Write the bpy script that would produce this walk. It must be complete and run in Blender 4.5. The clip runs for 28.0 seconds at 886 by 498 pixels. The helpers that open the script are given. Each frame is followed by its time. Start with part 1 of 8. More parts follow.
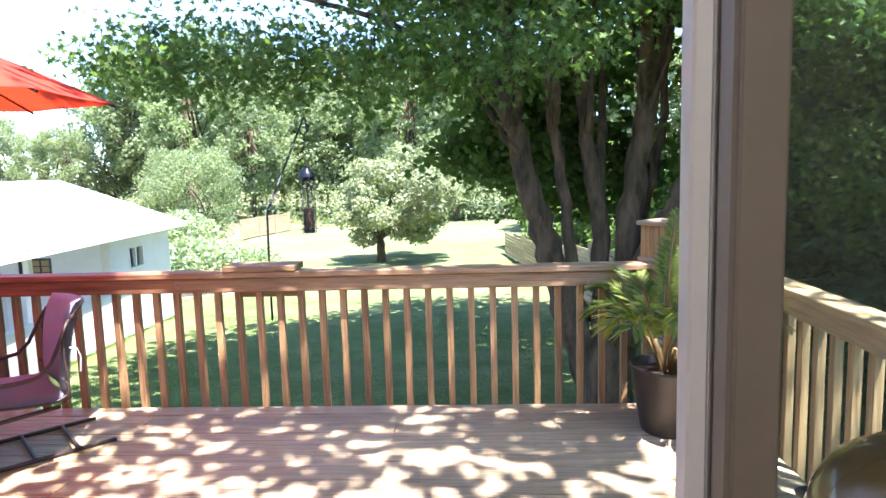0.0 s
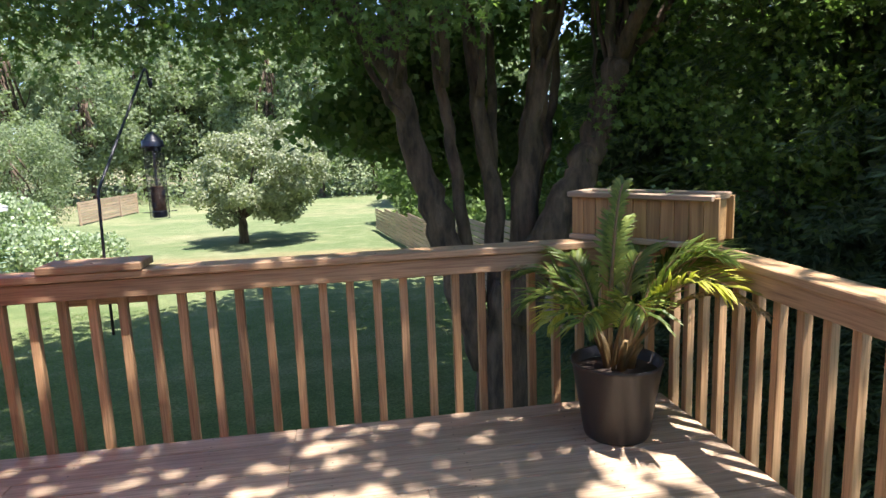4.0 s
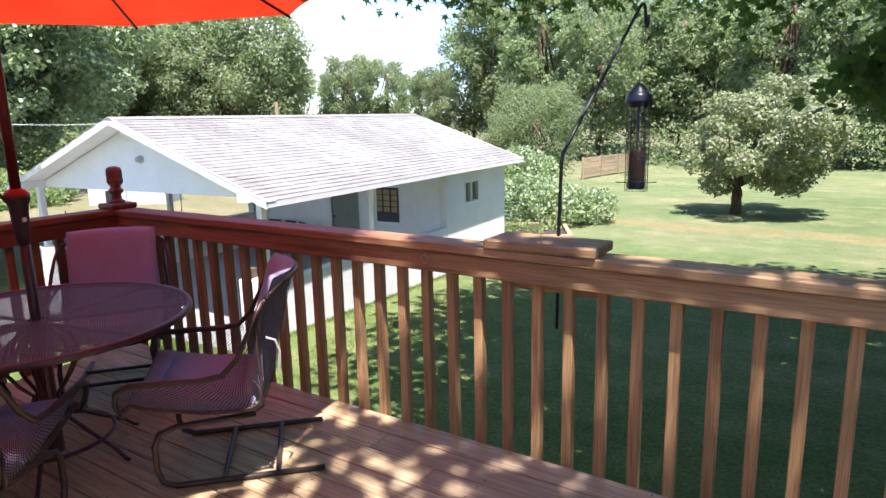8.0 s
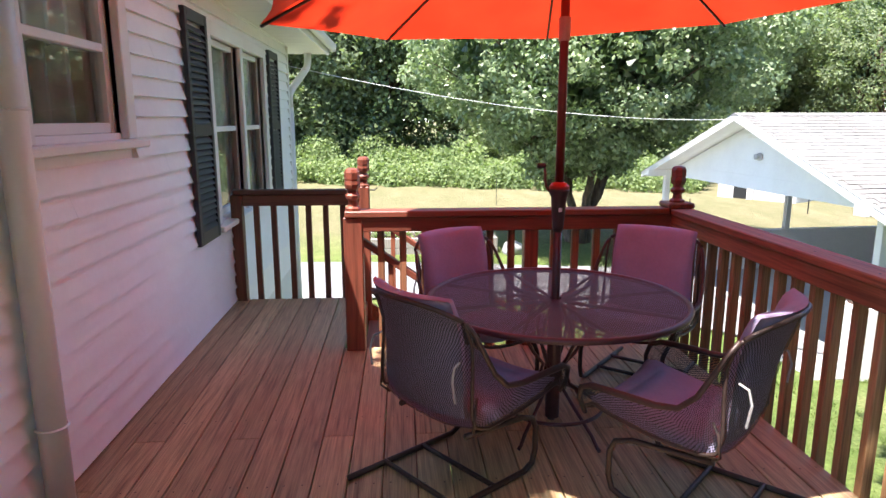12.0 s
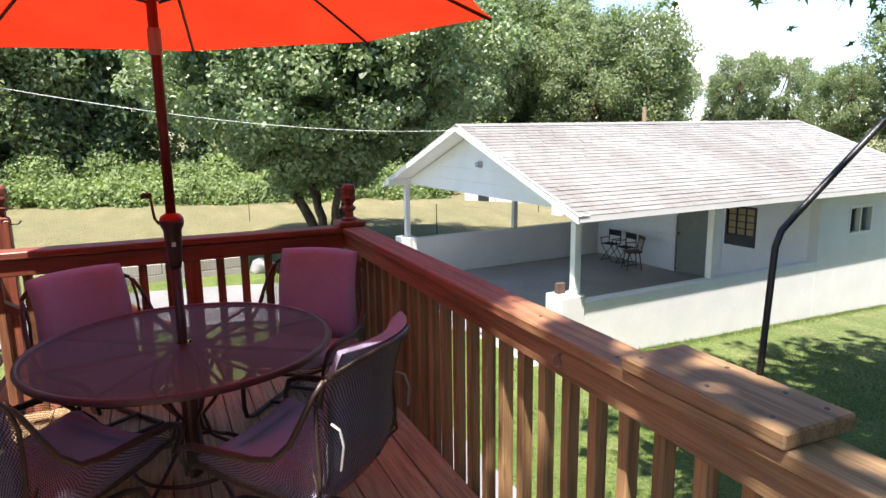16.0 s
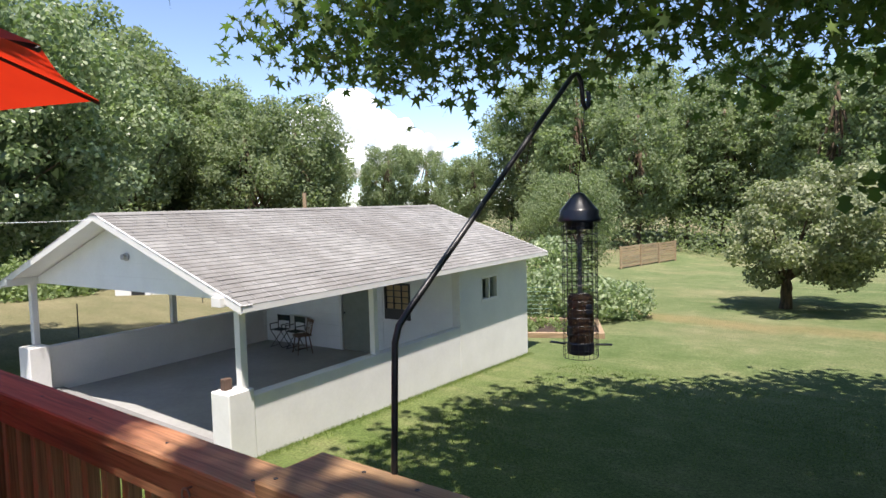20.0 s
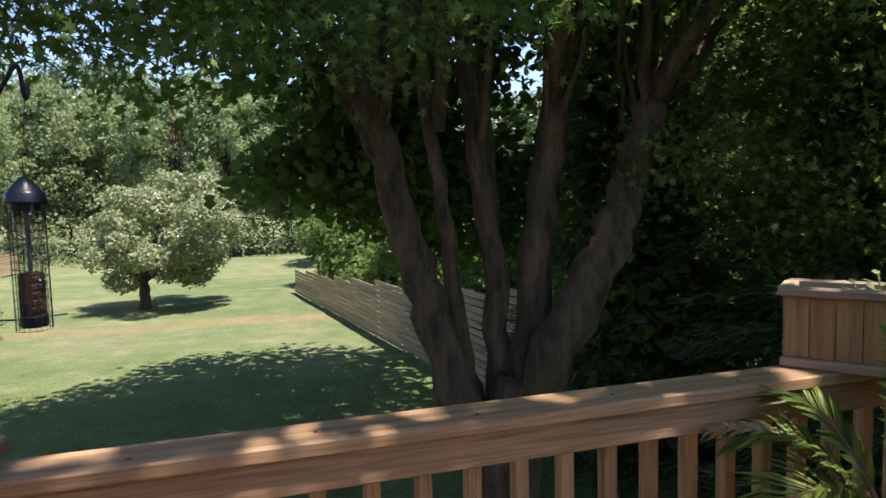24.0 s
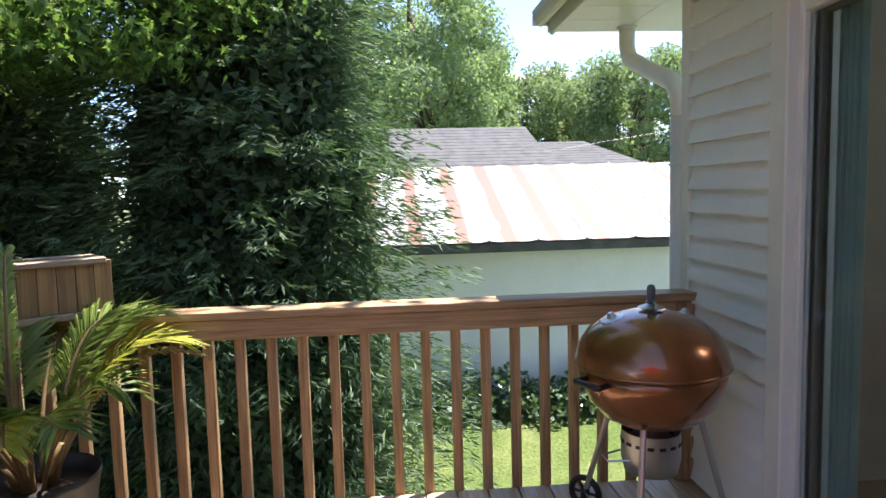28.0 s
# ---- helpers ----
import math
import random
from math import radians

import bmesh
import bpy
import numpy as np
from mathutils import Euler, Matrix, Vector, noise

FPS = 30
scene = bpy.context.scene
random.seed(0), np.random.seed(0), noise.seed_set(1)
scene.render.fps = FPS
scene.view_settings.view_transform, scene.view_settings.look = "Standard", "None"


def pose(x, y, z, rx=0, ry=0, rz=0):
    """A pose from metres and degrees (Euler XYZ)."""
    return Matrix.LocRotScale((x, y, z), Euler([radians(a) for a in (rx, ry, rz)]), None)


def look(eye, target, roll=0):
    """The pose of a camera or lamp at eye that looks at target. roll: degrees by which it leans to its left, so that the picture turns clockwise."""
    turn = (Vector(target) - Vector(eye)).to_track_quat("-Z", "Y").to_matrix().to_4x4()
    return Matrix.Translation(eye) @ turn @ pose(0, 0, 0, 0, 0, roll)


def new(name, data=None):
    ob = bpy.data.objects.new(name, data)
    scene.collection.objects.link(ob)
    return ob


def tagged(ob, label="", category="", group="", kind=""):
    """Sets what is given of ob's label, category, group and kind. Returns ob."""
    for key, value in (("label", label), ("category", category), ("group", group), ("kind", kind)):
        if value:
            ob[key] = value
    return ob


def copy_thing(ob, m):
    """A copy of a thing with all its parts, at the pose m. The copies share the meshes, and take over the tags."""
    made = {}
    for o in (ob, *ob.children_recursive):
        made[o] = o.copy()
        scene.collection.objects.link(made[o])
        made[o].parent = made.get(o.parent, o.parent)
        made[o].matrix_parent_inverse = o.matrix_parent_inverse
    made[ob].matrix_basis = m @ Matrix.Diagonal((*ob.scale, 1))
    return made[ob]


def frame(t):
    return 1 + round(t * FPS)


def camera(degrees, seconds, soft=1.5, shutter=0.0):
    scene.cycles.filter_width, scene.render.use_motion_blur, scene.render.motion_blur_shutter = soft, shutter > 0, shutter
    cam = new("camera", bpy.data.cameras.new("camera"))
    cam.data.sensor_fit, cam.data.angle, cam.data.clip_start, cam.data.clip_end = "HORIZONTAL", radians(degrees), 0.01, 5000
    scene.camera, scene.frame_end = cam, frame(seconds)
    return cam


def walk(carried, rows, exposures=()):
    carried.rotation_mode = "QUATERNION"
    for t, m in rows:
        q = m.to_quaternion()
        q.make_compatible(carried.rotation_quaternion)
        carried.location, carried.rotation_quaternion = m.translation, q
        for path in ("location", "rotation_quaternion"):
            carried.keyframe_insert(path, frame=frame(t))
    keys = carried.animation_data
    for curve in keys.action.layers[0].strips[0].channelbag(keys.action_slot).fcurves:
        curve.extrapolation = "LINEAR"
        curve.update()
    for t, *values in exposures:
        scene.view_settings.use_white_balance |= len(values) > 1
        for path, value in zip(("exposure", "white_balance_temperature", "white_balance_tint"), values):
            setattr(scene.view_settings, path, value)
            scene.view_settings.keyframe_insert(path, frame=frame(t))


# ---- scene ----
cam = camera(69.2, 28.0)
PATH = [
    (0, (0.541, -0.131, 1.500), (0.429, 1.852, 1.259), -1.7),
    (1, (0.398, 0.290, 1.464), (0.294, 2.280, 1.294), -2.0),
    (1.5, (0.406, 0.330, 1.438), (0.362, 2.321, 1.263), -2.1),
    (2, (0.403, 0.379, 1.426), (0.489, 2.367, 1.218), -1.9),
    (2.5, (0.376, 0.446, 1.432), (0.578, 2.422, 1.194), -2.0),
    (4.5, (0.336, 0.722, 1.453), (0.634, 2.666, 1.094), -2.1),
    (5, (0.318, 0.825, 1.459), (0.584, 2.771, 1.081), -2.0),
    (5.5, (0.264, 0.922, 1.450), (0.382, 2.883, 1.072), -2.1),
    (6, (0.200, 1.006, 1.433), (0.072, 2.964, 1.045), -2.0),
    (6.5, (0.202, 1.124, 1.433), (-0.183, 3.045, 1.033), -2.1),
    (7, (0.216, 1.306, 1.431), (-0.447, 3.149, 1.027), -2.0),
    (7.5, (0.207, 1.443, 1.422), (-0.671, 3.194, 1.019), -1.7),
    (8, (0.182, 1.576, 1.424), (-0.896, 3.212, 1.024), -1.3),
    (8.5, (0.173, 1.669, 1.439), (-1.086, 3.172, 1.040), -1.2),
    (9, (0.183, 1.724, 1.452), (-1.247, 3.066, 1.059), -1.0),
    (9.5, (0.246, 1.768, 1.470), (-1.351, 2.905, 1.077), -0.9),
    (10, (0.309, 1.835, 1.473), (-1.430, 2.742, 1.081), -0.6),
    (10.5, (0.336, 1.861, 1.460), (-1.511, 2.521, 1.069), -0.3),
    (11, (0.292, 1.896, 1.433), (-1.624, 2.319, 1.044), -0.1),
    (11.5, (0.256, 1.970, 1.452), (-1.693, 2.186, 1.057), 0.0),
    (13.5, (0.144, 2.427, 1.486), (-1.814, 2.490, 1.088), -0.1),
    (14, (0.169, 2.522, 1.505), (-1.784, 2.677, 1.105), -0.0),
    (15, (0.179, 2.658, 1.505), (-1.717, 3.156, 1.109), -0.2),
    (16, (0.143, 2.755, 1.510), (-1.654, 3.550, 1.138), -0.8),
    (16.5, (0.166, 2.741, 1.529), (-1.567, 3.673, 1.171), -0.9),
    (17, (0.109, 2.825, 1.524), (-1.544, 3.900, 1.191), -1.1),
    (17.5, (0.103, 2.836, 1.537), (-1.475, 4.030, 1.243), -1.3),
    (18, (0.091, 2.841, 1.551), (-1.432, 4.119, 1.330), -1.4),
    (18.5, (0.089, 2.845, 1.555), (-1.379, 4.193, 1.384), -1.4),
    (19, (0.093, 2.871, 1.555), (-1.293, 4.305, 1.405), -1.4),
    (19.5, (0.095, 2.908, 1.549), (-1.207, 4.419, 1.407), -1.5),
    (20, (0.106, 2.933, 1.540), (-1.098, 4.525, 1.405), -1.5),
    (20.5, (0.122, 2.936, 1.536), (-0.982, 4.598, 1.404), -1.5),
    (22.5, (0.162, 2.743, 1.501), (-0.282, 4.688, 1.359), -1.9),
    (23, (0.138, 2.638, 1.501), (-0.012, 4.627, 1.354), -1.7),
    (23.5, (0.103, 2.512, 1.506), (0.294, 4.497, 1.353), -1.3),
    (24, (-0.058, 2.305, 1.465), (0.519, 4.213, 1.304), -1.4),
    (24.5, (-0.301, 2.096, 1.504), (0.684, 3.829, 1.336), -0.3),
    (25, (-0.442, 2.044, 1.481), (0.870, 3.547, 1.331), -0.8),
    (25.5, (-0.565, 2.042, 1.476), (1.000, 3.278, 1.333), -1.2),
    (26, (-0.629, 2.038, 1.465), (1.122, 2.994, 1.320), -0.8),
    (26.5, (-0.701, 2.031, 1.451), (1.178, 2.700, 1.307), -0.8),
    (27, (-0.743, 2.042, 1.448), (1.206, 2.469, 1.306), -0.8),
    (28, (-0.832, 2.110, 1.397), (1.153, 1.945, 1.219), -1.5),
]
walk(cam, [(t, look(eye, target, roll)) for t, eye, target, roll in PATH],
     exposures=[(0.0, 3.18, 6220, 16), (0.9, 2.2, 6470, 19), (5.0, 2.2, 6420, 19), (9.0, 2.08, 6470, 18), (11.0, 2.4, 6570, 15), (14.0, 2.46, 6770, 16), (16.0, 2.0, 6850, 14), (17.0, 1.8, 6850, 14), (20.0, 1.4, 6950, 15), (23.4, 1.22, 6320, 17), (24.0, 1.69, 6800, 19), (25.0, 2.05, 7150, 22), (26.0, 2.20, 6670, 22), (28.0, 2.23, 6500, 16)])

# ---- world, sun ----
SUN_DIR = Vector((0.68 * math.cos(radians(70)), -0.73 * math.cos(radians(70)), math.sin(radians(70)))).normalized()
world = bpy.data.worlds.new("sky")
scene.world = world
world.use_nodes = True
wt = world.node_tree
sky = wt.nodes.new("ShaderNodeTexSky")
sky.sky_type = "NISHITA"
sky.sun_disc = False
sky.sun_elevation = radians(70)
sky.sun_rotation = math.atan2(SUN_DIR.x, SUN_DIR.y)
sky.air_density, sky.dust_density, sky.ozone_density = 0.6, 0.0, 1.3
wt.nodes["Background"].inputs[1].default_value = 0.118
wt.links.new(sky.outputs[0], wt.nodes["Background"].inputs[0])
sun_data = bpy.data.lights.new("sun", "SUN")
sun_data.energy, sun_data.angle, sun_data.color = 3.7, radians(0.55), (1.0, 0.97, 0.93)
sun = new("sun", sun_data)
sun.matrix_world = look(SUN_DIR * 60, (0, 0, 0))


# ---- mesh builders ----
class MB:
    """Vertices and faces of one part."""

    def __init__(self):
        self.v, self.f, self.uv = [], [], []

    def add(self, verts, faces):
        n = len(self.v)
        self.v.extend([tuple(p) for p in verts])
        self.f.extend([tuple(n + i for i in f) for f in faces])
        return self

    def box(self, x0, x1, y0, y1, z0, z1, m=None):
        vs = [Vector((x, y, z)) for z in (z0, z1) for y in (y0, y1) for x in (x0, x1)]
        if m is not None:
            vs = [m @ p for p in vs]
        return self.add(vs, [(0, 2, 3, 1), (4, 5, 7, 6), (0, 1, 5, 4), (2, 6, 7, 3), (0, 4, 6, 2), (1, 3, 7, 5)])

    def cbox(self, x0, x1, y0, y1, z0, z1, c=0.004, m=None):
        """A box with chamfered edges."""
        vs, ids = [], {}
        X, Y, Z = (x0, x1), (y0, y1), (z0, z1)
        for i in (0, 1):
            for j in (0, 1):
                for k in (0, 1):
                    sx, sy, sz = (1 - 2 * i) * c, (1 - 2 * j) * c, (1 - 2 * k) * c
                    for a, p in enumerate(((X[i], Y[j] + sy, Z[k] + sz), (X[i] + sx, Y[j], Z[k] + sz), (X[i] + sx, Y[j] + sy, Z[k]))):
                        ids[i, j, k, a] = len(vs)
                        vs.append(Vector(p))
        fs = []
        for i in (0, 1):
            fs.append([ids[i, 0, 0, 0], ids[i, 0, 1, 0], ids[i, 1, 1, 0], ids[i, 1, 0, 0]])
            fs.append([ids[0, i, 0, 1], ids[1, i, 0, 1], ids[1, i, 1, 1], ids[0, i, 1, 1]])
            fs.append([ids[0, 0, i, 2], ids[0, 1, i, 2], ids[1, 1, i, 2], ids[1, 0, i, 2]])
        for p in (0, 1):
            for q in (0, 1):
                fs.append([ids[0, p, q, 1], ids[1, p, q, 1], ids[1, p, q, 2], ids[0, p, q, 2]])
                fs.append([ids[p, 0, q, 0], ids[p, 1, q, 0], ids[p, 1, q, 2], ids[p, 0, q, 2]])
                fs.append([ids[p, q, 0, 0], ids[p, q, 1, 0], ids[p, q, 1, 1], ids[p, q, 0, 1]])
        for i in (0, 1):
            for j in (0, 1):
                for k in (0, 1):
                    fs.append([ids[i, j, k, 0], ids[i, j, k, 1], ids[i, j, k, 2]])
        if m is not None:
            vs = [m @ p for p in vs]
        return self.add(vs, fs)

    def tube(self, pts, r, n=8, closed=False, caps=True):
        """A round bar along a line of points; r is one radius or one for each point."""
        pts = [Vector(p) for p in pts]
        rs = list(r) if isinstance(r, (list, tuple)) else [r] * len(pts)
        rings, last, count = [], None, len(pts)
        base = len(self.v)
        for i, p in enumerate(pts):
            if closed:
                d = pts[(i + 1) % count] - pts[i - 1]
            else:
                d = pts[min(i + 1, count - 1)] - pts[max(i - 1, 0)]
            d.normalize()
            if last is None:
                up = Vector((0, 0, 1)) if abs(d.z) < 0.9 else Vector((1, 0, 0))
                side = d.cross(up).normalized()
            else:
                side = (last - d * last.dot(d)).normalized()
            last = side
            other = d.cross(side)
            for k in range(n):
                a = 2 * math.pi * k / n
                self.v.append(tuple(p + rs[i] * (math.cos(a) * side + math.sin(a) * other)))
        for i in range(count if closed else count - 1):
            for k in range(n):
                a, b = base + i * n + k, base + i * n + (k + 1) % n
                j = (i + 1) % count
                self.f.append((a, b, base + j * n + (k + 1) % n, base + j * n + k))
        if caps and not closed:
            self.f.append(tuple(base + k for k in reversed(range(n))))
            self.f.append(tuple(base + (count - 1) * n + k for k in range(n)))
        return self

    def lathe(self, prof, n=24, at=(0, 0, 0), caps=True):
        """A turned shape from (radius, height) pairs."""
        base = len(self.v)
        for r, z in prof:
            for k in range(n):
                a = 2 * math.pi * k / n
                self.v.append((at[0] + r * math.cos(a), at[1] + r * math.sin(a), at[2] + z))
        for i in range(len(prof) - 1):
            for k in range(n):
                a, b = base + i * n + k, base + i * n + (k + 1) % n
                self.f.append((a, b, b + n, a + n))
        if caps:
            self.f.append(tuple(base + k for k in reversed(range(n))))
            self.f.append(tuple(base + (len(prof) - 1) * n + k for k in range(n)))
        return self

    def sheet(self, nu, nv, fn, size=(1.0, 1.0)):
        """A grid of nu by nv cells; fn(u, v) with u, v from 0 to 1; size: its metres, for the weave."""
        base = len(self.v)
        for j in range(nv + 1):
            for i in range(nu + 1):
                self.v.append(tuple(fn(i / nu, j / nv)))
                self.uv.append((size[0] * i / nu, size[1] * j / nv))
        for j in range(nv):
            for i in range(nu):
                a = base + j * (nu + 1) + i
                self.f.append((a, a + 1, a + nu + 2, a + nu + 1))
        return self

    def mesh(self, name, material, smooth=False):
        me = bpy.data.meshes.new(name)
        me.from_pydata(self.v, [], self.f)
        if smooth:
            me.polygons.foreach_set("use_smooth", [True] * len(me.polygons))
        if self.uv and len(self.uv) == len(self.v):
            layer = me.uv_layers.new(name="weave")
            loops = [c for f in self.f for i in f for c in self.uv[i]]
            layer.data.foreach_set("uv", loops)
        me.materials.append(material)
        me.update()
        return me


def part(name, mb, material, parent=None, label="", smooth=False, at=None):
    """Links a mesh as one object under a thing or part, or at top level."""
    me = mb if isinstance(mb, bpy.types.Mesh) else mb.mesh(name, material, smooth)
    ob = new(name, me)
    if parent is not None:
        ob.parent = parent
    if at is not None:
        ob.matrix_basis = at
    if label:
        ob["label"] = label
    return ob


def thing(name, label, category, m=None, group="", kind=""):
    ob = new(name)
    ob.empty_display_size = 0.1
    if m is not None:
        ob.matrix_basis = m
    return tagged(ob, label, category, group, kind)


def leaf_mesh(name, pos, size, shape, material, rng, droop=0.0, flat=0.0, axis=None, out=None, loose=0.45):
    """Many small leaves as one mesh: pos (N,3), size (N), shape (K,2 or 3) outline; random turns."""
    pos = np.asarray(pos, float)
    n, shape = len(pos), np.asarray(shape, float)
    k = len(shape)
    if shape.shape[1] == 2:
        shape = np.c_[shape, np.zeros(k)]
    a = rng.normal(size=(n, 3)) * (1, 1, 1 - flat)
    a[:, 2] -= droop
    a /= np.linalg.norm(a, axis=1)[:, None] + 1e-9
    if axis is not None:
        a = axis / (np.linalg.norm(axis, axis=1)[:, None] + 1e-9)
    b = rng.normal(size=(n, 3))
    if flat:
        b[:, 2] *= 1 - flat
    b -= (a * b).sum(1)[:, None] * a
    b /= np.linalg.norm(b, axis=1)[:, None] + 1e-9
    if out is not None:
        # blades lie across the outward direction, as sun leaves do
        c = out / (np.linalg.norm(out, axis=1)[:, None] + 1e-9) + rng.normal(size=(n, 3)) * loose
        c /= np.linalg.norm(c, axis=1)[:, None] + 1e-9
        a = np.cross(c, b)
        a /= np.linalg.norm(a, axis=1)[:, None] + 1e-9
        b = np.cross(a, c)
    else:
        c = np.cross(a, b)
    s = np.asarray(size, float)[:, None, None]
    v = pos[:, None] + s * (shape[None, :, 1:2] * a[:, None] + shape[None, :, 0:1] * b[:, None] + shape[None, :, 2:3] * c[:, None])
    me = bpy.data.meshes.new(name)
    me.vertices.add(n * k)
    me.vertices.foreach_set("co", v.reshape(-1).astype(np.float32))
    me.loops.add(n * k)
    me.loops.foreach_set("vertex_index", np.arange(n * k, dtype=np.int32))
    me.polygons.add(n)
    me.polygons.foreach_set("loop_start", np.arange(0, n * k, k, dtype=np.int32))
    me.materials.append(material)
    me.update(calc_edges=True)
    return me


# ---- materials ----
def mat(name):
    m = bpy.data.materials.new(name)
    m.use_nodes = True
    nt = m.node_tree
    return m, nt, nt.nodes["Principled BSDF"], nt.links.new


def ramp(nt, fac, stops):
    r = nt.nodes.new("ShaderNodeValToRGB")
    els = r.color_ramp.elements
    while len(els) < len(stops):
        els.new(0.5)
    for e, (p, c) in zip(els, stops):
        e.position, e.color = p, (*c, 1)
    nt.links.new(fac, r.inputs[0])
    return r.outputs[0]


def noise_tex(nt, vec, scale, detail=4.0, rough=0.55, stretch=None):
    if stretch is not None:
        mp = nt.nodes.new("ShaderNodeMapping")
        mp.inputs["Scale"].default_value = stretch
        nt.links.new(vec, mp.inputs[0])
        vec = mp.outputs[0]
    t = nt.nodes.new("ShaderNodeTexNoise")
    t.inputs["Scale"].default_value, t.inputs["Detail"].default_value, t.inputs["Roughness"].default_value = scale, detail, rough
    nt.links.new(vec, t.inputs["Vector"])
    return t.outputs["Fac"]


def mix(nt, fac, a, b, blend="MIX"):
    x = nt.nodes.new("ShaderNodeMix")
    x.data_type, x.blend_type = "RGBA", blend
    for sock, val in ((0, fac), (6, a), (7, b)):
        if isinstance(val, (int, float)):
            x.inputs[sock].default_value = val
        elif isinstance(val, tuple):
            x.inputs[sock].default_value = (*val, 1)
        else:
            nt.links.new(val, x.inputs[sock])
    return x.outputs[2]


def maths(nt, op, a, b=None):
    x = nt.nodes.new("ShaderNodeMath")
    x.operation = op
    for i, val in enumerate((a, b)):
        if val is None:
            continue
        if isinstance(val, (int, float)):
            x.inputs[i].default_value = val
        else:
            nt.links.new(val, x.inputs[i])
    return x.outputs[0]


def bump(nt, bsdf, height, strength=0.3, dist=0.01):
    b = nt.nodes.new("ShaderNodeBump")
    b.inputs["Strength"].default_value, b.inputs["Distance"].default_value = strength, dist
    nt.links.new(height, b.inputs["Height"])
    nt.links.new(b.outputs[0], bsdf.inputs["Normal"])


def plain(name, color, rough=0.6, metal=0.0, var=0.12, scale=8.0, bumpy=0.1, coat=0.0):
    """Paint, plastic or metal with slight blotches and grain."""
    m, nt, b, link = mat(name)
    tc = nt.nodes.new("ShaderNodeTexCoord")
    f1 = noise_tex(nt, tc.outputs["Object"], scale)
    f2 = noise_tex(nt, tc.outputs["Object"], scale * 12, 3)
    dark = tuple(c * (1 - var) for c in color)
    light = tuple(min(1, c * (1 + var * 0.6)) for c in color)
    c = ramp(nt, f1, [(0.3, dark), (0.7, light)])
    c = mix(nt, 0.25, c, ramp(nt, f2, [(0.35, dark), (0.65, light)]))
    link(c, b.inputs["Base Color"])
    b.inputs["Roughness"].default_value, b.inputs["Metallic"].default_value = rough, metal
    b.inputs["Coat Weight"].default_value = coat
    if bumpy:
        bump(nt, b, f2, bumpy, 0.004)
    return m


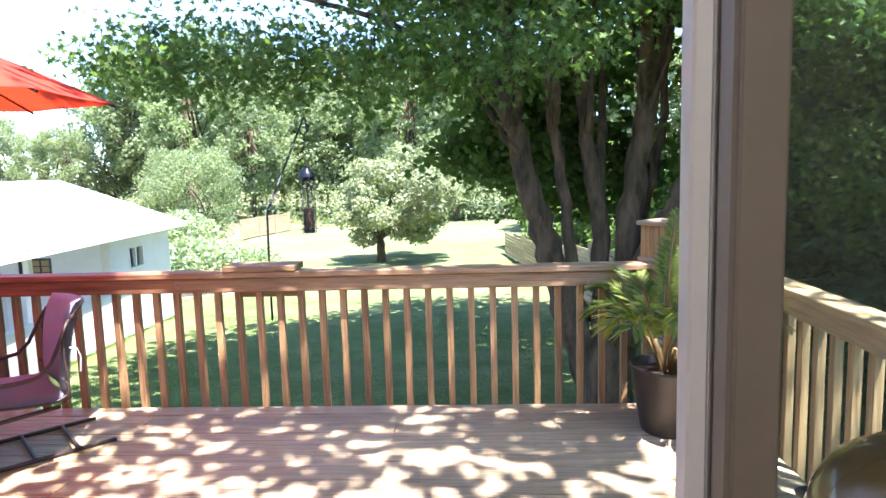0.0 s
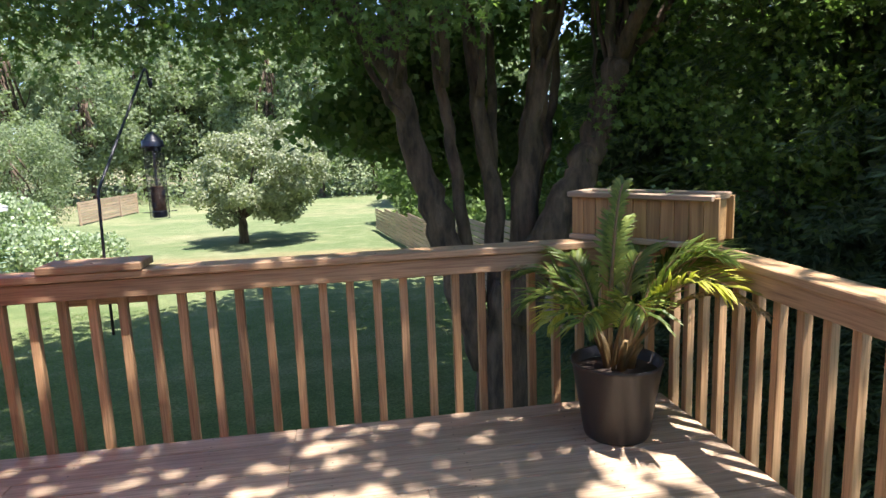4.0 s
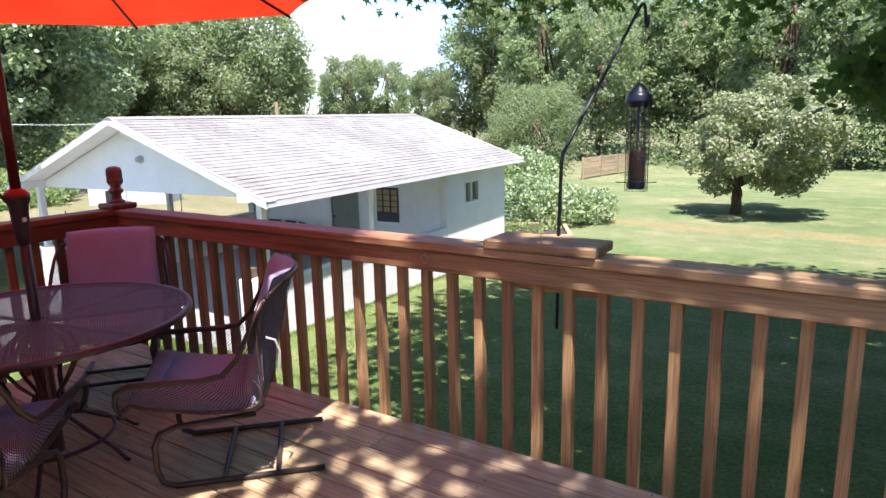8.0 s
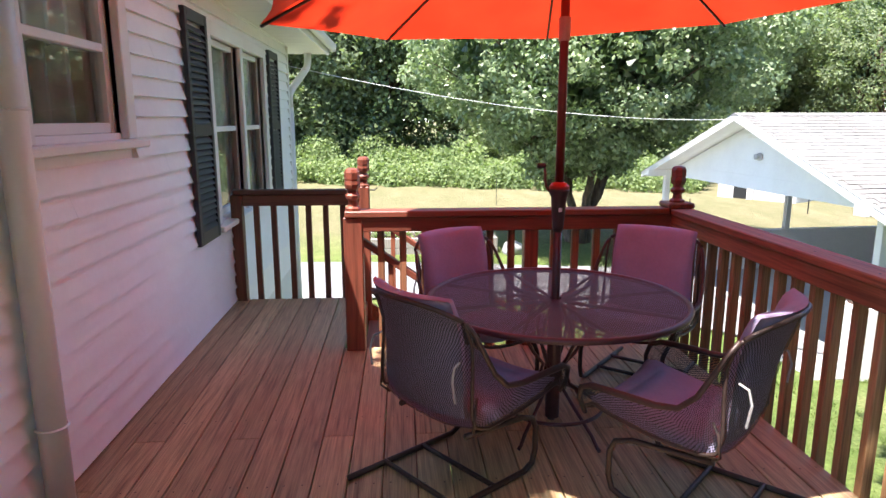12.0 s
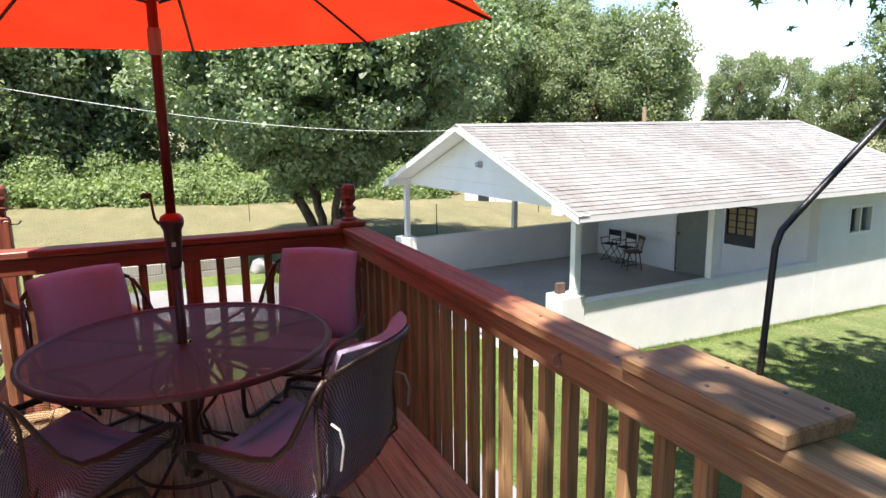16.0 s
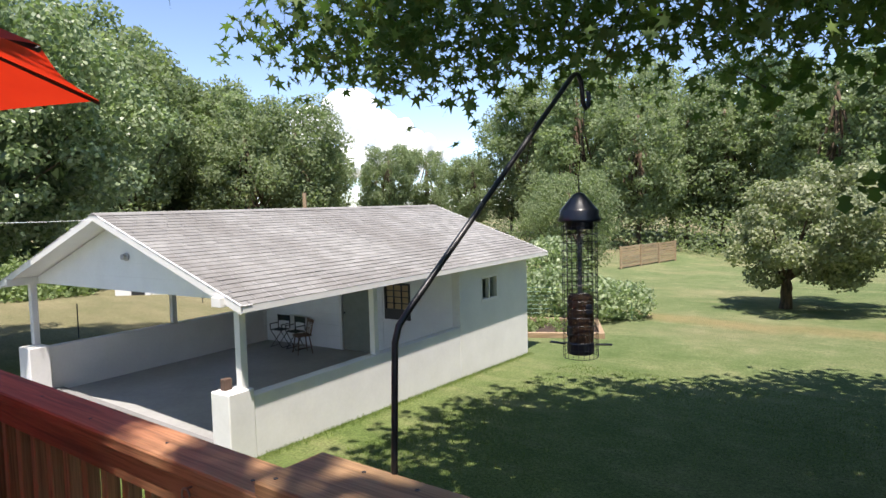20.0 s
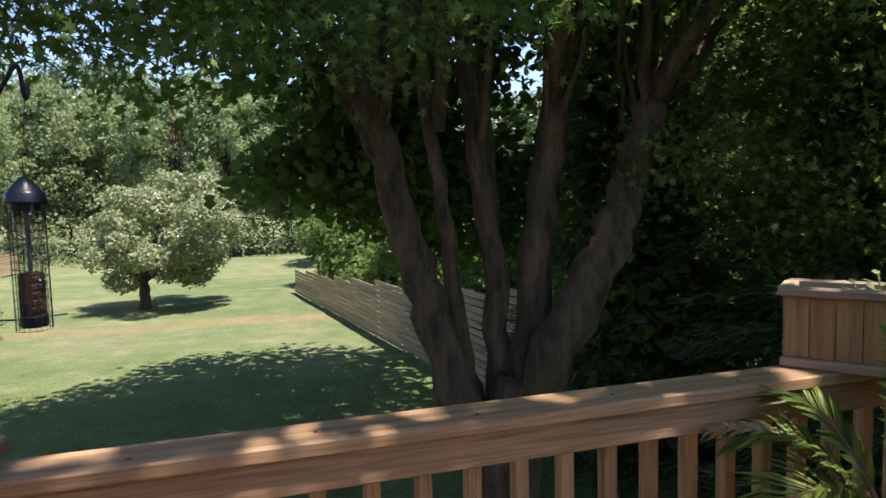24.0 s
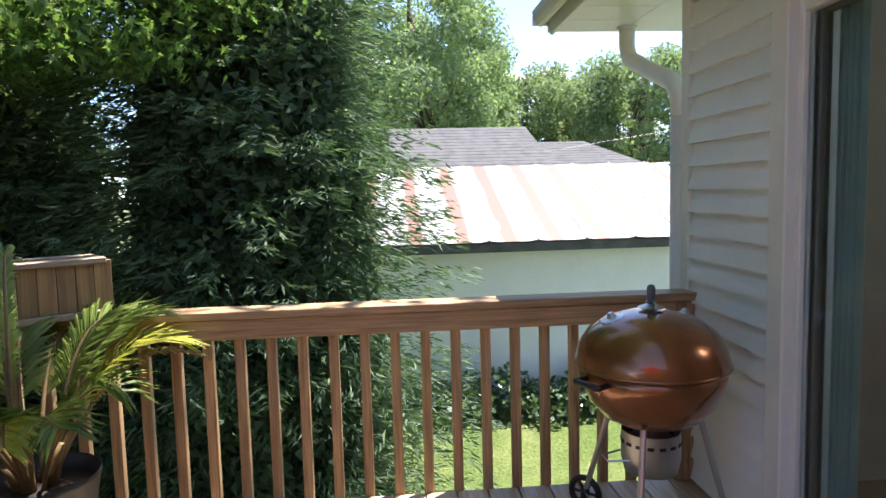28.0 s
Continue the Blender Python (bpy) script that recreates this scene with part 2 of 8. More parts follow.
def wood(name, light, dark, red=None, gx=(-0.75, -1.75), rough=0.62, grey=0.0, flame_amt=0.42):
    """Sawn boards, grain along local x; red: stain plus painted umbrella light, setting in towards the west end."""
    m, nt, b, link = mat(name)
    tc = nt.nodes.new("ShaderNodeTexCoord")
    oi = nt.nodes.new("ShaderNodeObjectInfo")
    off = nt.nodes.new("ShaderNodeVectorMath")
    off.operation = "ADD"
    link(tc.outputs["Object"], off.inputs[0])
    sc = nt.nodes.new("ShaderNodeVectorMath")
    sc.operation = "SCALE"
    sc.inputs[0].default_value = (31.0, 17.0, 23.0)
    link(oi.outputs["Random"], sc.inputs["Scale"])
    link(sc.outputs[0], off.inputs[1])
    v = off.outputs[0]
    warp = noise_tex(nt, v, 1.4, 2)
    rings = noise_tex(nt, v, 6.0, 3, 0.5, (0.35, 9, 9))
    fine = noise_tex(nt, v, 40.0, 4, 0.6, (0.12, 4, 4))
    knots = nt.nodes.new("ShaderNodeTexVoronoi")
    knots.inputs["Scale"].default_value = 3.2
    mp = nt.nodes.new("ShaderNodeMapping")
    mp.inputs["Scale"].default_value = (0.55, 2.2, 2.2)
    link(v, mp.inputs[0])
    link(mp.outputs[0], knots.inputs["Vector"])
    kn = ramp(nt, knots.outputs["Distance"], [(0.04, (1, 1, 1)), (0.1, (0, 0, 0))])
    flame = nt.nodes.new("ShaderNodeTexWave")
    flame.bands_direction = "Y"
    flame.inputs["Scale"].default_value, flame.inputs["Distortion"].default_value, flame.inputs["Detail"].default_value, flame.inputs["Detail Scale"].default_value = 5.0, 9.0, 3.0, 0.8
    fm = nt.nodes.new("ShaderNodeMapping")
    fm.inputs["Scale"].default_value = (0.16, 1.0, 1.0)
    link(v, fm.inputs[0])
    link(fm.outputs[0], flame.inputs["Vector"])
    c = ramp(nt, rings, [(0.3, dark), (0.5, light), (0.72, tuple(x * 0.8 for x in light))])
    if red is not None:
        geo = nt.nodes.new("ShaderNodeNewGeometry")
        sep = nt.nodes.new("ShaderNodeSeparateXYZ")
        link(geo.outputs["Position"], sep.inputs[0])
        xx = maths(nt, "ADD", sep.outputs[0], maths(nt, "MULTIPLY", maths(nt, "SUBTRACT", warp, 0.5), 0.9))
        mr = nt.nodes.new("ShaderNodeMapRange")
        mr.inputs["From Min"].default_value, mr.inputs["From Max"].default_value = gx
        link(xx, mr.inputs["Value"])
        # wood stain and the umbrella's red light share this colour
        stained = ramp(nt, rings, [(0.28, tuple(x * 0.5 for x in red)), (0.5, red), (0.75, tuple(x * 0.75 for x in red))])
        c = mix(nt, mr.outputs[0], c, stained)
    c = mix(nt, 0.35, c, ramp(nt, fine, [(0.3, tuple(x * 0.55 for x in dark)), (0.62, tuple(min(1, x * 1.15) for x in light))]), "MIX") if red is None else mix(nt, 0.5, c, ramp(nt, fine, [(0.3, (0.2, 0.18, 0.16)), (0.58, (1, 1, 1))]), "MULTIPLY")
    c = mix(nt, flame_amt, c, ramp(nt, flame.outputs["Fac"], [(0.1, (0.55, 0.5, 0.45)), (0.45, (1, 1, 1)), (1.0, (1.12, 1.1, 1.08))]), "MULTIPLY")
    c = mix(nt, maths(nt, "MULTIPLY", kn, 0.6), c, tuple(x * 0.3 for x in dark))
    tone = ramp(nt, oi.outputs["Random"], [(0.0, (0.78, 0.76, 0.74)), (1.0, (1.1, 1.08, 1.05))])
    c = mix(nt, 1.0, c, tone, "MULTIPLY")
    if grey:
        c = mix(nt, maths(nt, "MULTIPLY", ramp(nt, warp, [(0.35, (0, 0, 0)), (0.65, (1, 1, 1))]), grey), c, (0.3, 0.28, 0.25))
    link(c, b.inputs["Base Color"])
    b.inputs["Roughness"].default_value = rough
    bump(nt, b, fine, 0.35, 0.003)
    return m


def leaf_mat(name, a, b_, trans=0.35, rough=0.5, gloss=0.35):
    """Leaves: each one its own green, light passes through."""
    m, nt, b, link = mat(name)
    geo = nt.nodes.new("ShaderNodeNewGeometry")
    c = ramp(nt, geo.outputs["Random Per Island"], [(0.0, a), (0.55, tuple((x + y) / 2 for x, y in zip(a, b_))), (1.0, b_)])
    f = noise_tex(nt, geo.outputs["Position"], 0.6, 2)
    c = mix(nt, 0.7, c, ramp(nt, f, [(0.3, (0.6, 0.65, 0.6)), (0.7, (1.1, 1.08, 0.95))]), "MULTIPLY")
    link(c, b.inputs["Base Color"])
    b.inputs["Roughness"].default_value = rough
    b.inputs["Specular IOR Level"].default_value = gloss
    tr = nt.nodes.new("ShaderNodeBsdfTranslucent")
    link(mix(nt, 1.0, c, (1.1, 1.28, 0.68), "MULTIPLY"), tr.inputs[0])
    ms = nt.nodes.new("ShaderNodeMixShader")
    ms.inputs[0].default_value = trans
    link(b.outputs[0], ms.inputs[1])
    link(tr.outputs[0], ms.inputs[2])
    link(ms.outputs[0], nt.nodes["Material Output"].inputs[0])
    return m


def bark_mat(name, a, b_):
    m, nt, b, link = mat(name)
    tc = nt.nodes.new("ShaderNodeTexCoord")
    f = noise_tex(nt, tc.outputs["Object"], 9.0, 6, 0.65, (1, 1, 0.25))
    g = noise_tex(nt, tc.outputs["Object"], 1.7, 3)
    c = ramp(nt, f, [(0.35, a), (0.62, b_)])
    c = mix(nt, 0.6, c, ramp(nt, g, [(0.35, (0.6, 0.62, 0.55)), (0.65, (1.15, 1.1, 1.05))]), "MULTIPLY")
    link(c, b.inputs["Base Color"])
    b.inputs["Roughness"].default_value = 0.9
    bump(nt, b, f, 1.0, 0.06)
    return m


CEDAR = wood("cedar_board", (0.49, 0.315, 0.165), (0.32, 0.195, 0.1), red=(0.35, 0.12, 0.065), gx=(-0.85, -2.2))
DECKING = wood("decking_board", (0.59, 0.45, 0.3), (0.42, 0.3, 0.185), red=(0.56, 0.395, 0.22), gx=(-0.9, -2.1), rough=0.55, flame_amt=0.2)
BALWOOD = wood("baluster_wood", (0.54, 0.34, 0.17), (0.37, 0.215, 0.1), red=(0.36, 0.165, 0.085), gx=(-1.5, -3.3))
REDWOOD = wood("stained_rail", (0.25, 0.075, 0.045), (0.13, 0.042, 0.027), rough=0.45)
DARKWOOD = wood("old_stained_rail", (0.15, 0.075, 0.045), (0.08, 0.04, 0.025), rough=0.6)
BOXWOOD = wood("planter_board", (0.37, 0.225, 0.09), (0.23, 0.13, 0.05))
GREYWOOD = wood("weathered_board", (0.37, 0.265, 0.165), (0.23, 0.16, 0.095), grey=0.15)
FENCEWOOD = wood("fence_board", (0.42, 0.31, 0.19), (0.28, 0.19, 0.115), grey=0.25)
SIDING = plain("white_siding", (0.81, 0.82, 0.825), 0.5, var=0.06, scale=2.5, bumpy=0.03)
TRIM = plain("white_trim", (0.76, 0.75, 0.73), 0.45, var=0.05, scale=5, bumpy=0.03)
STUCCO = plain("white_painted_block", (0.72, 0.715, 0.695), 0.75, var=0.08, scale=1.5, bumpy=0.35)
CONCRETE = plain("concrete_floor", (0.31, 0.31, 0.3), 0.5, var=0.25, scale=0.9, bumpy=0.15)
DRIVE = plain("pale_concrete_drive", (0.2, 0.198, 0.195), 0.9, var=0.2, scale=0.7, bumpy=0.2)
BLACK_METAL = plain("black_iron", (0.018, 0.018, 0.02), 0.4, 0.0, var=0.3, scale=30, bumpy=0.08)
WICKER = plain("brown_mesh_metal", (0.055, 0.035, 0.03), 0.42, 0.3, var=0.3, scale=40, bumpy=0.15)
TABLE_METAL = plain("plum_brown_metal", (0.075, 0.032, 0.034), 0.35, 0.2, var=0.25, scale=20, bumpy=0.08)
CUSHION = plain("mauve_cushion", (0.28, 0.25, 0.375), 0.85, var=0.14, scale=5, bumpy=0.3)
POT = plain("dark_plastic", (0.042, 0.037, 0.032), 0.45, var=0.25, scale=6, bumpy=0.06)
SOIL = plain("soil", (0.05, 0.032, 0.022), 0.95, var=0.5, scale=30, bumpy=0.9)
SHUTTER = plain("black_shutter", (0.022, 0.024, 0.03), 0.5, var=0.15, scale=6, bumpy=0.05)
BARK = bark_mat("maple_bark", (0.04, 0.028, 0.018), (0.155, 0.108, 0.07))
MAPLE_LEAF = leaf_mat("maple_leaf", (0.1, 0.17, 0.055), (0.21, 0.295, 0.1), 0.5, 0.6, 0.2)
WOODS_LEAF = leaf_mat("woods_leaf", (0.19, 0.235, 0.145), (0.32, 0.37, 0.235), 0.45, 0.75, 0.12)
LIGHT_LEAF = leaf_mat("light_leaf", (0.21, 0.265, 0.155), (0.34, 0.4, 0.25), 0.45, 0.75, 0.12)
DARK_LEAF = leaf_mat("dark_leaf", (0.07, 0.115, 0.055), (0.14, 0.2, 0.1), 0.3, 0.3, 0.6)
WOODEDGE_LEAF = leaf_mat("wood_edge_leaf", (0.11, 0.15, 0.075), (0.24, 0.29, 0.16), 0.4, 0.75, 0.12)
THICKET_LEAF = leaf_mat("thicket_leaf", (0.11, 0.165, 0.06), (0.22, 0.3, 0.12), 0.48, 0.7, 0.15)
APPLE_LEAF = leaf_mat("apple_leaf", (0.2, 0.235, 0.14), (0.36, 0.375, 0.25), 0.4)
CEDAR_LEAF = leaf_mat("cedar_leaf", (0.06, 0.1, 0.065), (0.17, 0.23, 0.135), 0.35, 0.6, 0.15)
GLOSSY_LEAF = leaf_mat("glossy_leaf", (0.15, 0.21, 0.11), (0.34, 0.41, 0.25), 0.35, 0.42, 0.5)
GRAPE_LEAF = leaf_mat("grape_leaf", (0.25, 0.32, 0.19), (0.42, 0.48, 0.33), 0.4)
VINE_LEAF = leaf_mat("vine_leaf", (0.2, 0.26, 0.12), (0.32, 0.39, 0.2), 0.4, 0.75, 0.12)


def glass_mat(name, tint=(0.9, 0.95, 0.95), rough=0.0):
    m, nt, b, link = mat(name)
    tr = nt.nodes.new("ShaderNodeBsdfTransparent")
    tr.inputs[0].default_value = (*tint, 1)
    gl = nt.nodes.new("ShaderNodeBsdfGlossy")
    gl.inputs["Roughness"].default_value = rough
    lw = nt.nodes.new("ShaderNodeLayerWeight")
    lw.inputs[0].default_value = 0.5
    gloss = maths(nt, "ADD", maths(nt, "MULTIPLY", maths(nt, "POWER", lw.outputs["Facing"], 5.0), 0.75), 0.035)
    ms = nt.nodes.new("ShaderNodeMixShader")
    link(gloss, ms.inputs[0])
    link(tr.outputs[0], ms.inputs[1])
    link(gl.outputs[0], ms.inputs[2])
    link(ms.outputs[0], nt.nodes["Material Output"].inputs[0])
    return m


GLASS = glass_mat("pane_glass")


def umbrella_mat():
    m, nt, b, link = mat("red_canvas")
    tc = nt.nodes.new("ShaderNodeTexCoord")
    w = noise_tex(nt, tc.outputs["Object"], 3.0, 3)
    c = ramp(nt, w, [(0.3, (0.62, 0.03, 0.011)), (0.7, (0.73, 0.044, 0.016))])
    link(c, b.inputs["Base Color"])
    b.inputs["Roughness"].default_value = 0.8
    tr = nt.nodes.new("ShaderNodeBsdfTranslucent")
    link(mix(nt, 1.0, c, (1.25, 1.2, 1.0), "MULTIPLY"), tr.inputs[0])
    ms = nt.nodes.new("ShaderNodeMixShader")
    ms.inputs[0].default_value = 0.33
    link(b.outputs[0], ms.inputs[1])
    link(tr.outputs[0], ms.inputs[2])
    link(ms.outputs[0], nt.nodes["Material Output"].inputs[0])
    bump(nt, b, noise_tex(nt, tc.outputs["Object"], 250, 2), 0.1, 0.001)
    return m


CANVAS = umbrella_mat()


BAND_Y = 25.9


def grass_mat():
    m, nt, b, link = mat("lawn")
    geo = nt.nodes.new("ShaderNodeNewGeometry")
    p = geo.outputs["Position"]
    big = noise_tex(nt, p, 0.16, 3)
    mid = noise_tex(nt, p, 1.3, 5, 0.65)
    fine = noise_tex(nt, p, 22.0, 5, 0.75)
    c = ramp(nt, big, [(0.35, (0.115, 0.165, 0.075)), (0.5, (0.165, 0.205, 0.105)), (0.66, (0.25, 0.24, 0.15))])
    c = mix(nt, 0.45, c, ramp(nt, mid, [(0.3, (0.085, 0.125, 0.055)), (0.55, (0.165, 0.195, 0.105)), (0.75, (0.31, 0.285, 0.19))]))
    sep = nt.nodes.new("ShaderNodeSeparateXYZ")
    link(p, sep.inputs[0])
    # the tree shade's green is painted into the near turf; drier up the lawn
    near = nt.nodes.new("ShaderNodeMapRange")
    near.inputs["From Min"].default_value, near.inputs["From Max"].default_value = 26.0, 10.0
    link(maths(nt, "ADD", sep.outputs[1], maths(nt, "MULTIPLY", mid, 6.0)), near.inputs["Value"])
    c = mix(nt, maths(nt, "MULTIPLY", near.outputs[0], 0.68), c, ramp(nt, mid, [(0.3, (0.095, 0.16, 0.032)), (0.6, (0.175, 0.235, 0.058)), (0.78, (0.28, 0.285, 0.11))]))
    mr = nt.nodes.new("ShaderNodeMapRange")
    mr.inputs["From Min"].default_value, mr.inputs["From Max"].default_value = -14.0, -19.0
    link(maths(nt, "ADD", sep.outputs[0], maths(nt, "MULTIPLY", mid, 2.0)), mr.inputs["Value"])
    c = mix(nt, maths(nt, "MULTIPLY", mr.outputs[0], 0.85), c, (0.215, 0.188, 0.125))
    dry = noise_tex(nt, p, 0.5, 5, 0.7, (0.45, 1.5, 1.0))
    c = mix(nt, maths(nt, "MULTIPLY", ramp(nt, dry, [(0.52, (0, 0, 0)), (0.7, (1, 1, 1))]), 0.3), c, (0.34, 0.31, 0.2))
    # scorched straw strips across the lawn, and mower tracks
    lie = maths(nt, "ADD", sep.outputs[1], maths(nt, "MULTIPLY", sep.outputs[0], 0.12))
    wav = maths(nt, "ADD", lie, maths(nt, "MULTIPLY", noise_tex(nt, p, 0.22, 4, 0.6), 3.0))
    strip = ramp(nt, maths(nt, "ABSOLUTE", maths(nt, "SUBTRACT", wav, BAND_Y)), [(0.35, (1, 1, 1)), (1.0, (0, 0, 0))])
    c = mix(nt, maths(nt, "MULTIPLY", strip, maths(nt, "MULTIPLY", mid, 0.9)), c, (0.3, 0.21, 0.12))
    clump = noise_tex(nt, p, 0.75, 3, 0.6, (0.6, 1.6, 1.0))
    c = mix(nt, 0.55, c, ramp(nt, clump, [(0.32, (0.72, 0.82, 0.68)), (0.68, (1.18, 1.12, 1.12))]), "MULTIPLY")
    c = mix(nt, 0.9, c, ramp(nt, fine, [(0.3, (0.35, 0.4, 0.3)), (0.7, (1.45, 1.4, 1.3))]), "MULTIPLY")
    link(c, b.inputs["Base Color"])
    b.inputs["Roughness"].default_value = 0.9
    b.inputs["Specular IOR Level"].default_value = 0.1
    bump(nt, b, fine, 1.0, 0.06)
    return m


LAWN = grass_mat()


# ---- ground ----
def ground_z(x, y):
    z = float(np.interp(y, [-20, 4, 8.5, 17.5, 30, 45, 80, 400], [-1.9, -1.95, -2.08, -2.45, -2.6, -2.85, -3.0, -3.0]))
    if x < -12:
        z += (z * -1 - 1.95) * float(np.interp(x, [-24, -12], [0.9, 0]))
    return z + 0.05 * noise.noise(Vector((x * 0.15, y * 0.15, 0)))


def line_steps(lo, hi, near_lo, near_hi, step, far):
    a = list(np.arange(near_lo, near_hi + 0.01, step))
    left = [near_lo - far * k ** 2 for k in range(1, 60) if near_lo - far * k ** 2 > lo]
    right = [near_hi + far * k ** 2 for k in range(1, 60) if near_hi + far * k ** 2 < hi]
    return [lo] + left[::-1] + a + right + [hi]


gx, gy = line_steps(-700, 700, -30, 16, 1.0, 1.5), line_steps(-700, 700, -12, 52, 1.0, 1.5)
g = MB()
g.v = [(x, y, ground_z(x, y)) for y in gy for x in gx]
nx = len(gx)
g.f = [(j * nx + i, j * nx + i + 1, (j + 1) * nx + i + 1, (j + 1) * nx + i) for j in range(len(gy) - 1) for i in range(nx - 1)]
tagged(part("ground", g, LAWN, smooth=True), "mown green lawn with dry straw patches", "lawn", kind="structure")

drive = MB()


def drive_point(u, v):
    y = -10 + 18.6 * u
    e, w = float(np.interp(y, [-10, 4, 6, 7.5, 8.6], [-12, -11.6, -10.6, -9.6, -8.5])), float(np.interp(y, [-10, 0, 3, 5, 8.6], [-15.4, -15.0, -14.7, -14.4, -14.2]))
    x = w + (e - w) * v
    return (x, y, max(ground_z(x, y), ground_z(x - 1, y), ground_z(x + 1, y)) + 0.05)


drive.sheet(40, 14, drive_point)
tagged(part("pavement", drive, DRIVE, smooth=True), "dull grey concrete driveway leading up to the carport", "driveway", kind="structure")
pad_slab = MB().cbox(-6.2, -3.6, 4.35, 5.65, -2.2, -1.9, 0.01)
tagged(part("pavement_pad", pad_slab, DRIVE), "small pale concrete pad at the stairs' foot", "pavement", kind="structure")

# ---- deck ----
DECK_W, DECK_E, DECK_N, WALL_Y = -3.80, 2.05, 3.86, 0.70
PITCH_B, BOARD_W = 0.1448, 0.1395
deck = thing("floor", "reddish cedar deck boards with gaps, worn and sun dappled", "deck", kind="structure")


def deck_rim(x0, x1, y0, y1):
    return MB().cbox(x0, x1, y0, y1, -0.235, -0.028, 0.003)


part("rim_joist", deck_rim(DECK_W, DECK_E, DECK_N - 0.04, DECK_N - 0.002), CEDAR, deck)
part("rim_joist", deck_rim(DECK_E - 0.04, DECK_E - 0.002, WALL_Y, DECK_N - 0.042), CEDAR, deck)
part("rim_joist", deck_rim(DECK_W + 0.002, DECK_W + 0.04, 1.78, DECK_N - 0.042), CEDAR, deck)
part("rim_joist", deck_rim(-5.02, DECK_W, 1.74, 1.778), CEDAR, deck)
for jx in np.arange(-3.4, 2.0, 0.6):
    part("joist", MB().box(jx, jx + 0.04, WALL_Y, DECK_N - 0.042, -0.23, -0.028), CEDAR, deck)
for px, py in ((-3.7, 3.7), (-0.8, 3.7), (1.95, 3.7), (-3.7, 1.9), (1.95, 1.5), (-4.95, 1.7)):
    part("deck_post", MB().cbox(px - 0.045, px + 0.045, py - 0.045, py + 0.045, ground_z(px, py) - 0.1, -0.236), CEDAR, deck)

# added planks, out of sight, close the board gaps along the walk
for jx in (0.061, 0.241):
    part("sister_joist", MB().box(jx, jx + 0.138, WALL_Y, DECK_N - 0.042, -0.23, -0.0285), CEDAR, deck)

# further added pieces below one board gap
for jx in np.arange(-3.4, -0.3, 0.6):
    part("blocking", MB().box(jx + 0.041, min(jx + 0.599, 0.06), 2.105, 2.143, -0.23, -0.0285), CEDAR, deck)

# ---- rails ----
BAL_X = MB().cbox(-0.11, 0.862, -0.022, 0.022, -0.02, 0.02, 0.003).mesh("baluster", BALWOOD)
BAL_D = MB().cbox(-0.11, 0.862, -0.022, 0.022, -0.02, 0.02, 0.003).mesh("baluster", DARKWOOD)
UP = pose(0, 0, 0, 0, -90, 0)


def baluster(x, y, parent, mesh=BAL_X):
    part("baluster", mesh, None, parent, at=pose(x, y, 0) @ UP)


def bar(name, p0, p1, w, h, material, parent, label="", c=0.005):
    """A sawn board from p0 to p1 (centre of its top edge line), w across, h deep below the line."""
    p0, p1 = Vector(p0), Vector(p1)
    d = p1 - p0
    m = Matrix.Translation((p0 + p1) / 2) @ d.to_track_quat("X", "Z").to_matrix().to_4x4()
    return part(name, MB().cbox(-d.length / 2, d.length / 2, -w / 2, w / 2, -h, 0, c), material, parent, label, at=m)


FINIAL = [(0.047, 0), (0.047, 0.012), (0.03, 0.022), (0.028, 0.05), (0.042, 0.062), (0.044, 0.075), (0.03, 0.088), (0.03, 0.098), (0.043, 0.112),
          (0.048, 0.13), (0.044, 0.15), (0.046, 0.158), (0.046, 0.19), (0.038, 0.205), (0.02, 0.212)]


def finial(x, y, z, parent, material, base=True, top=1.17):
    if base:
        part("finial_base", MB().cbox(x - 0.085, x + 0.085, y - 0.085, y + 0.085, z, z + 0.035, 0.008), material, parent)
        z += 0.035
    k = (top - z) / 0.212
    part("finial", MB().lathe([(r * 1.05, h * k) for r, h in FINIAL], 8, (x, y, z)), material, parent, "faceted wooden finial with grooves")


front = thing("deck_railing", "wooden deck railing, cedar tan turning red with stain and painted umbrella light", "railing", group="deck railings")
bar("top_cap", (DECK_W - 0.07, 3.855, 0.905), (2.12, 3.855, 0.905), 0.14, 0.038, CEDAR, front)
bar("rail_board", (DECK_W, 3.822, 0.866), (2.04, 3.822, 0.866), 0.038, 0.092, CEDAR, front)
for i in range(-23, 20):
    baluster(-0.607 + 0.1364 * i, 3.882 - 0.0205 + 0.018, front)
finial(DECK_W, 3.85, 0.905, front, REDWOOD)
bar("rail_plate", (-1.075, 3.878, 0.944), (-0.61, 3.878, 0.944), 0.205, 0.038, CEDAR, front, "short plank screwed on top of the rail")
SCREW = MB().lathe([(0.0055, 0.0), (0.0055, 0.0012), (0.002, 0.0006)], 8).mesh("screw", BLACK_METAL)
for sx_, sy_ in ((-1.04, 3.81), (-0.9, 3.945), (-0.84, 3.82), (-0.74, 3.94), (-0.67, 3.815), (-0.65, 3.945)):
    part("screw", SCREW, None, front, at=pose(sx_, sy_, 0.944))
for i in range(-22, 19, 3):
    part("screw", SCREW, None, front, at=pose(-0.607 + 0.1364 * i, 3.83 + 0.02 * (i % 2), 0.905))
bar("rail_block", (-1.03, 3.912, 0.78), (-0.615, 3.912, 0.78), 0.03, 0.055, CEDAR, front)

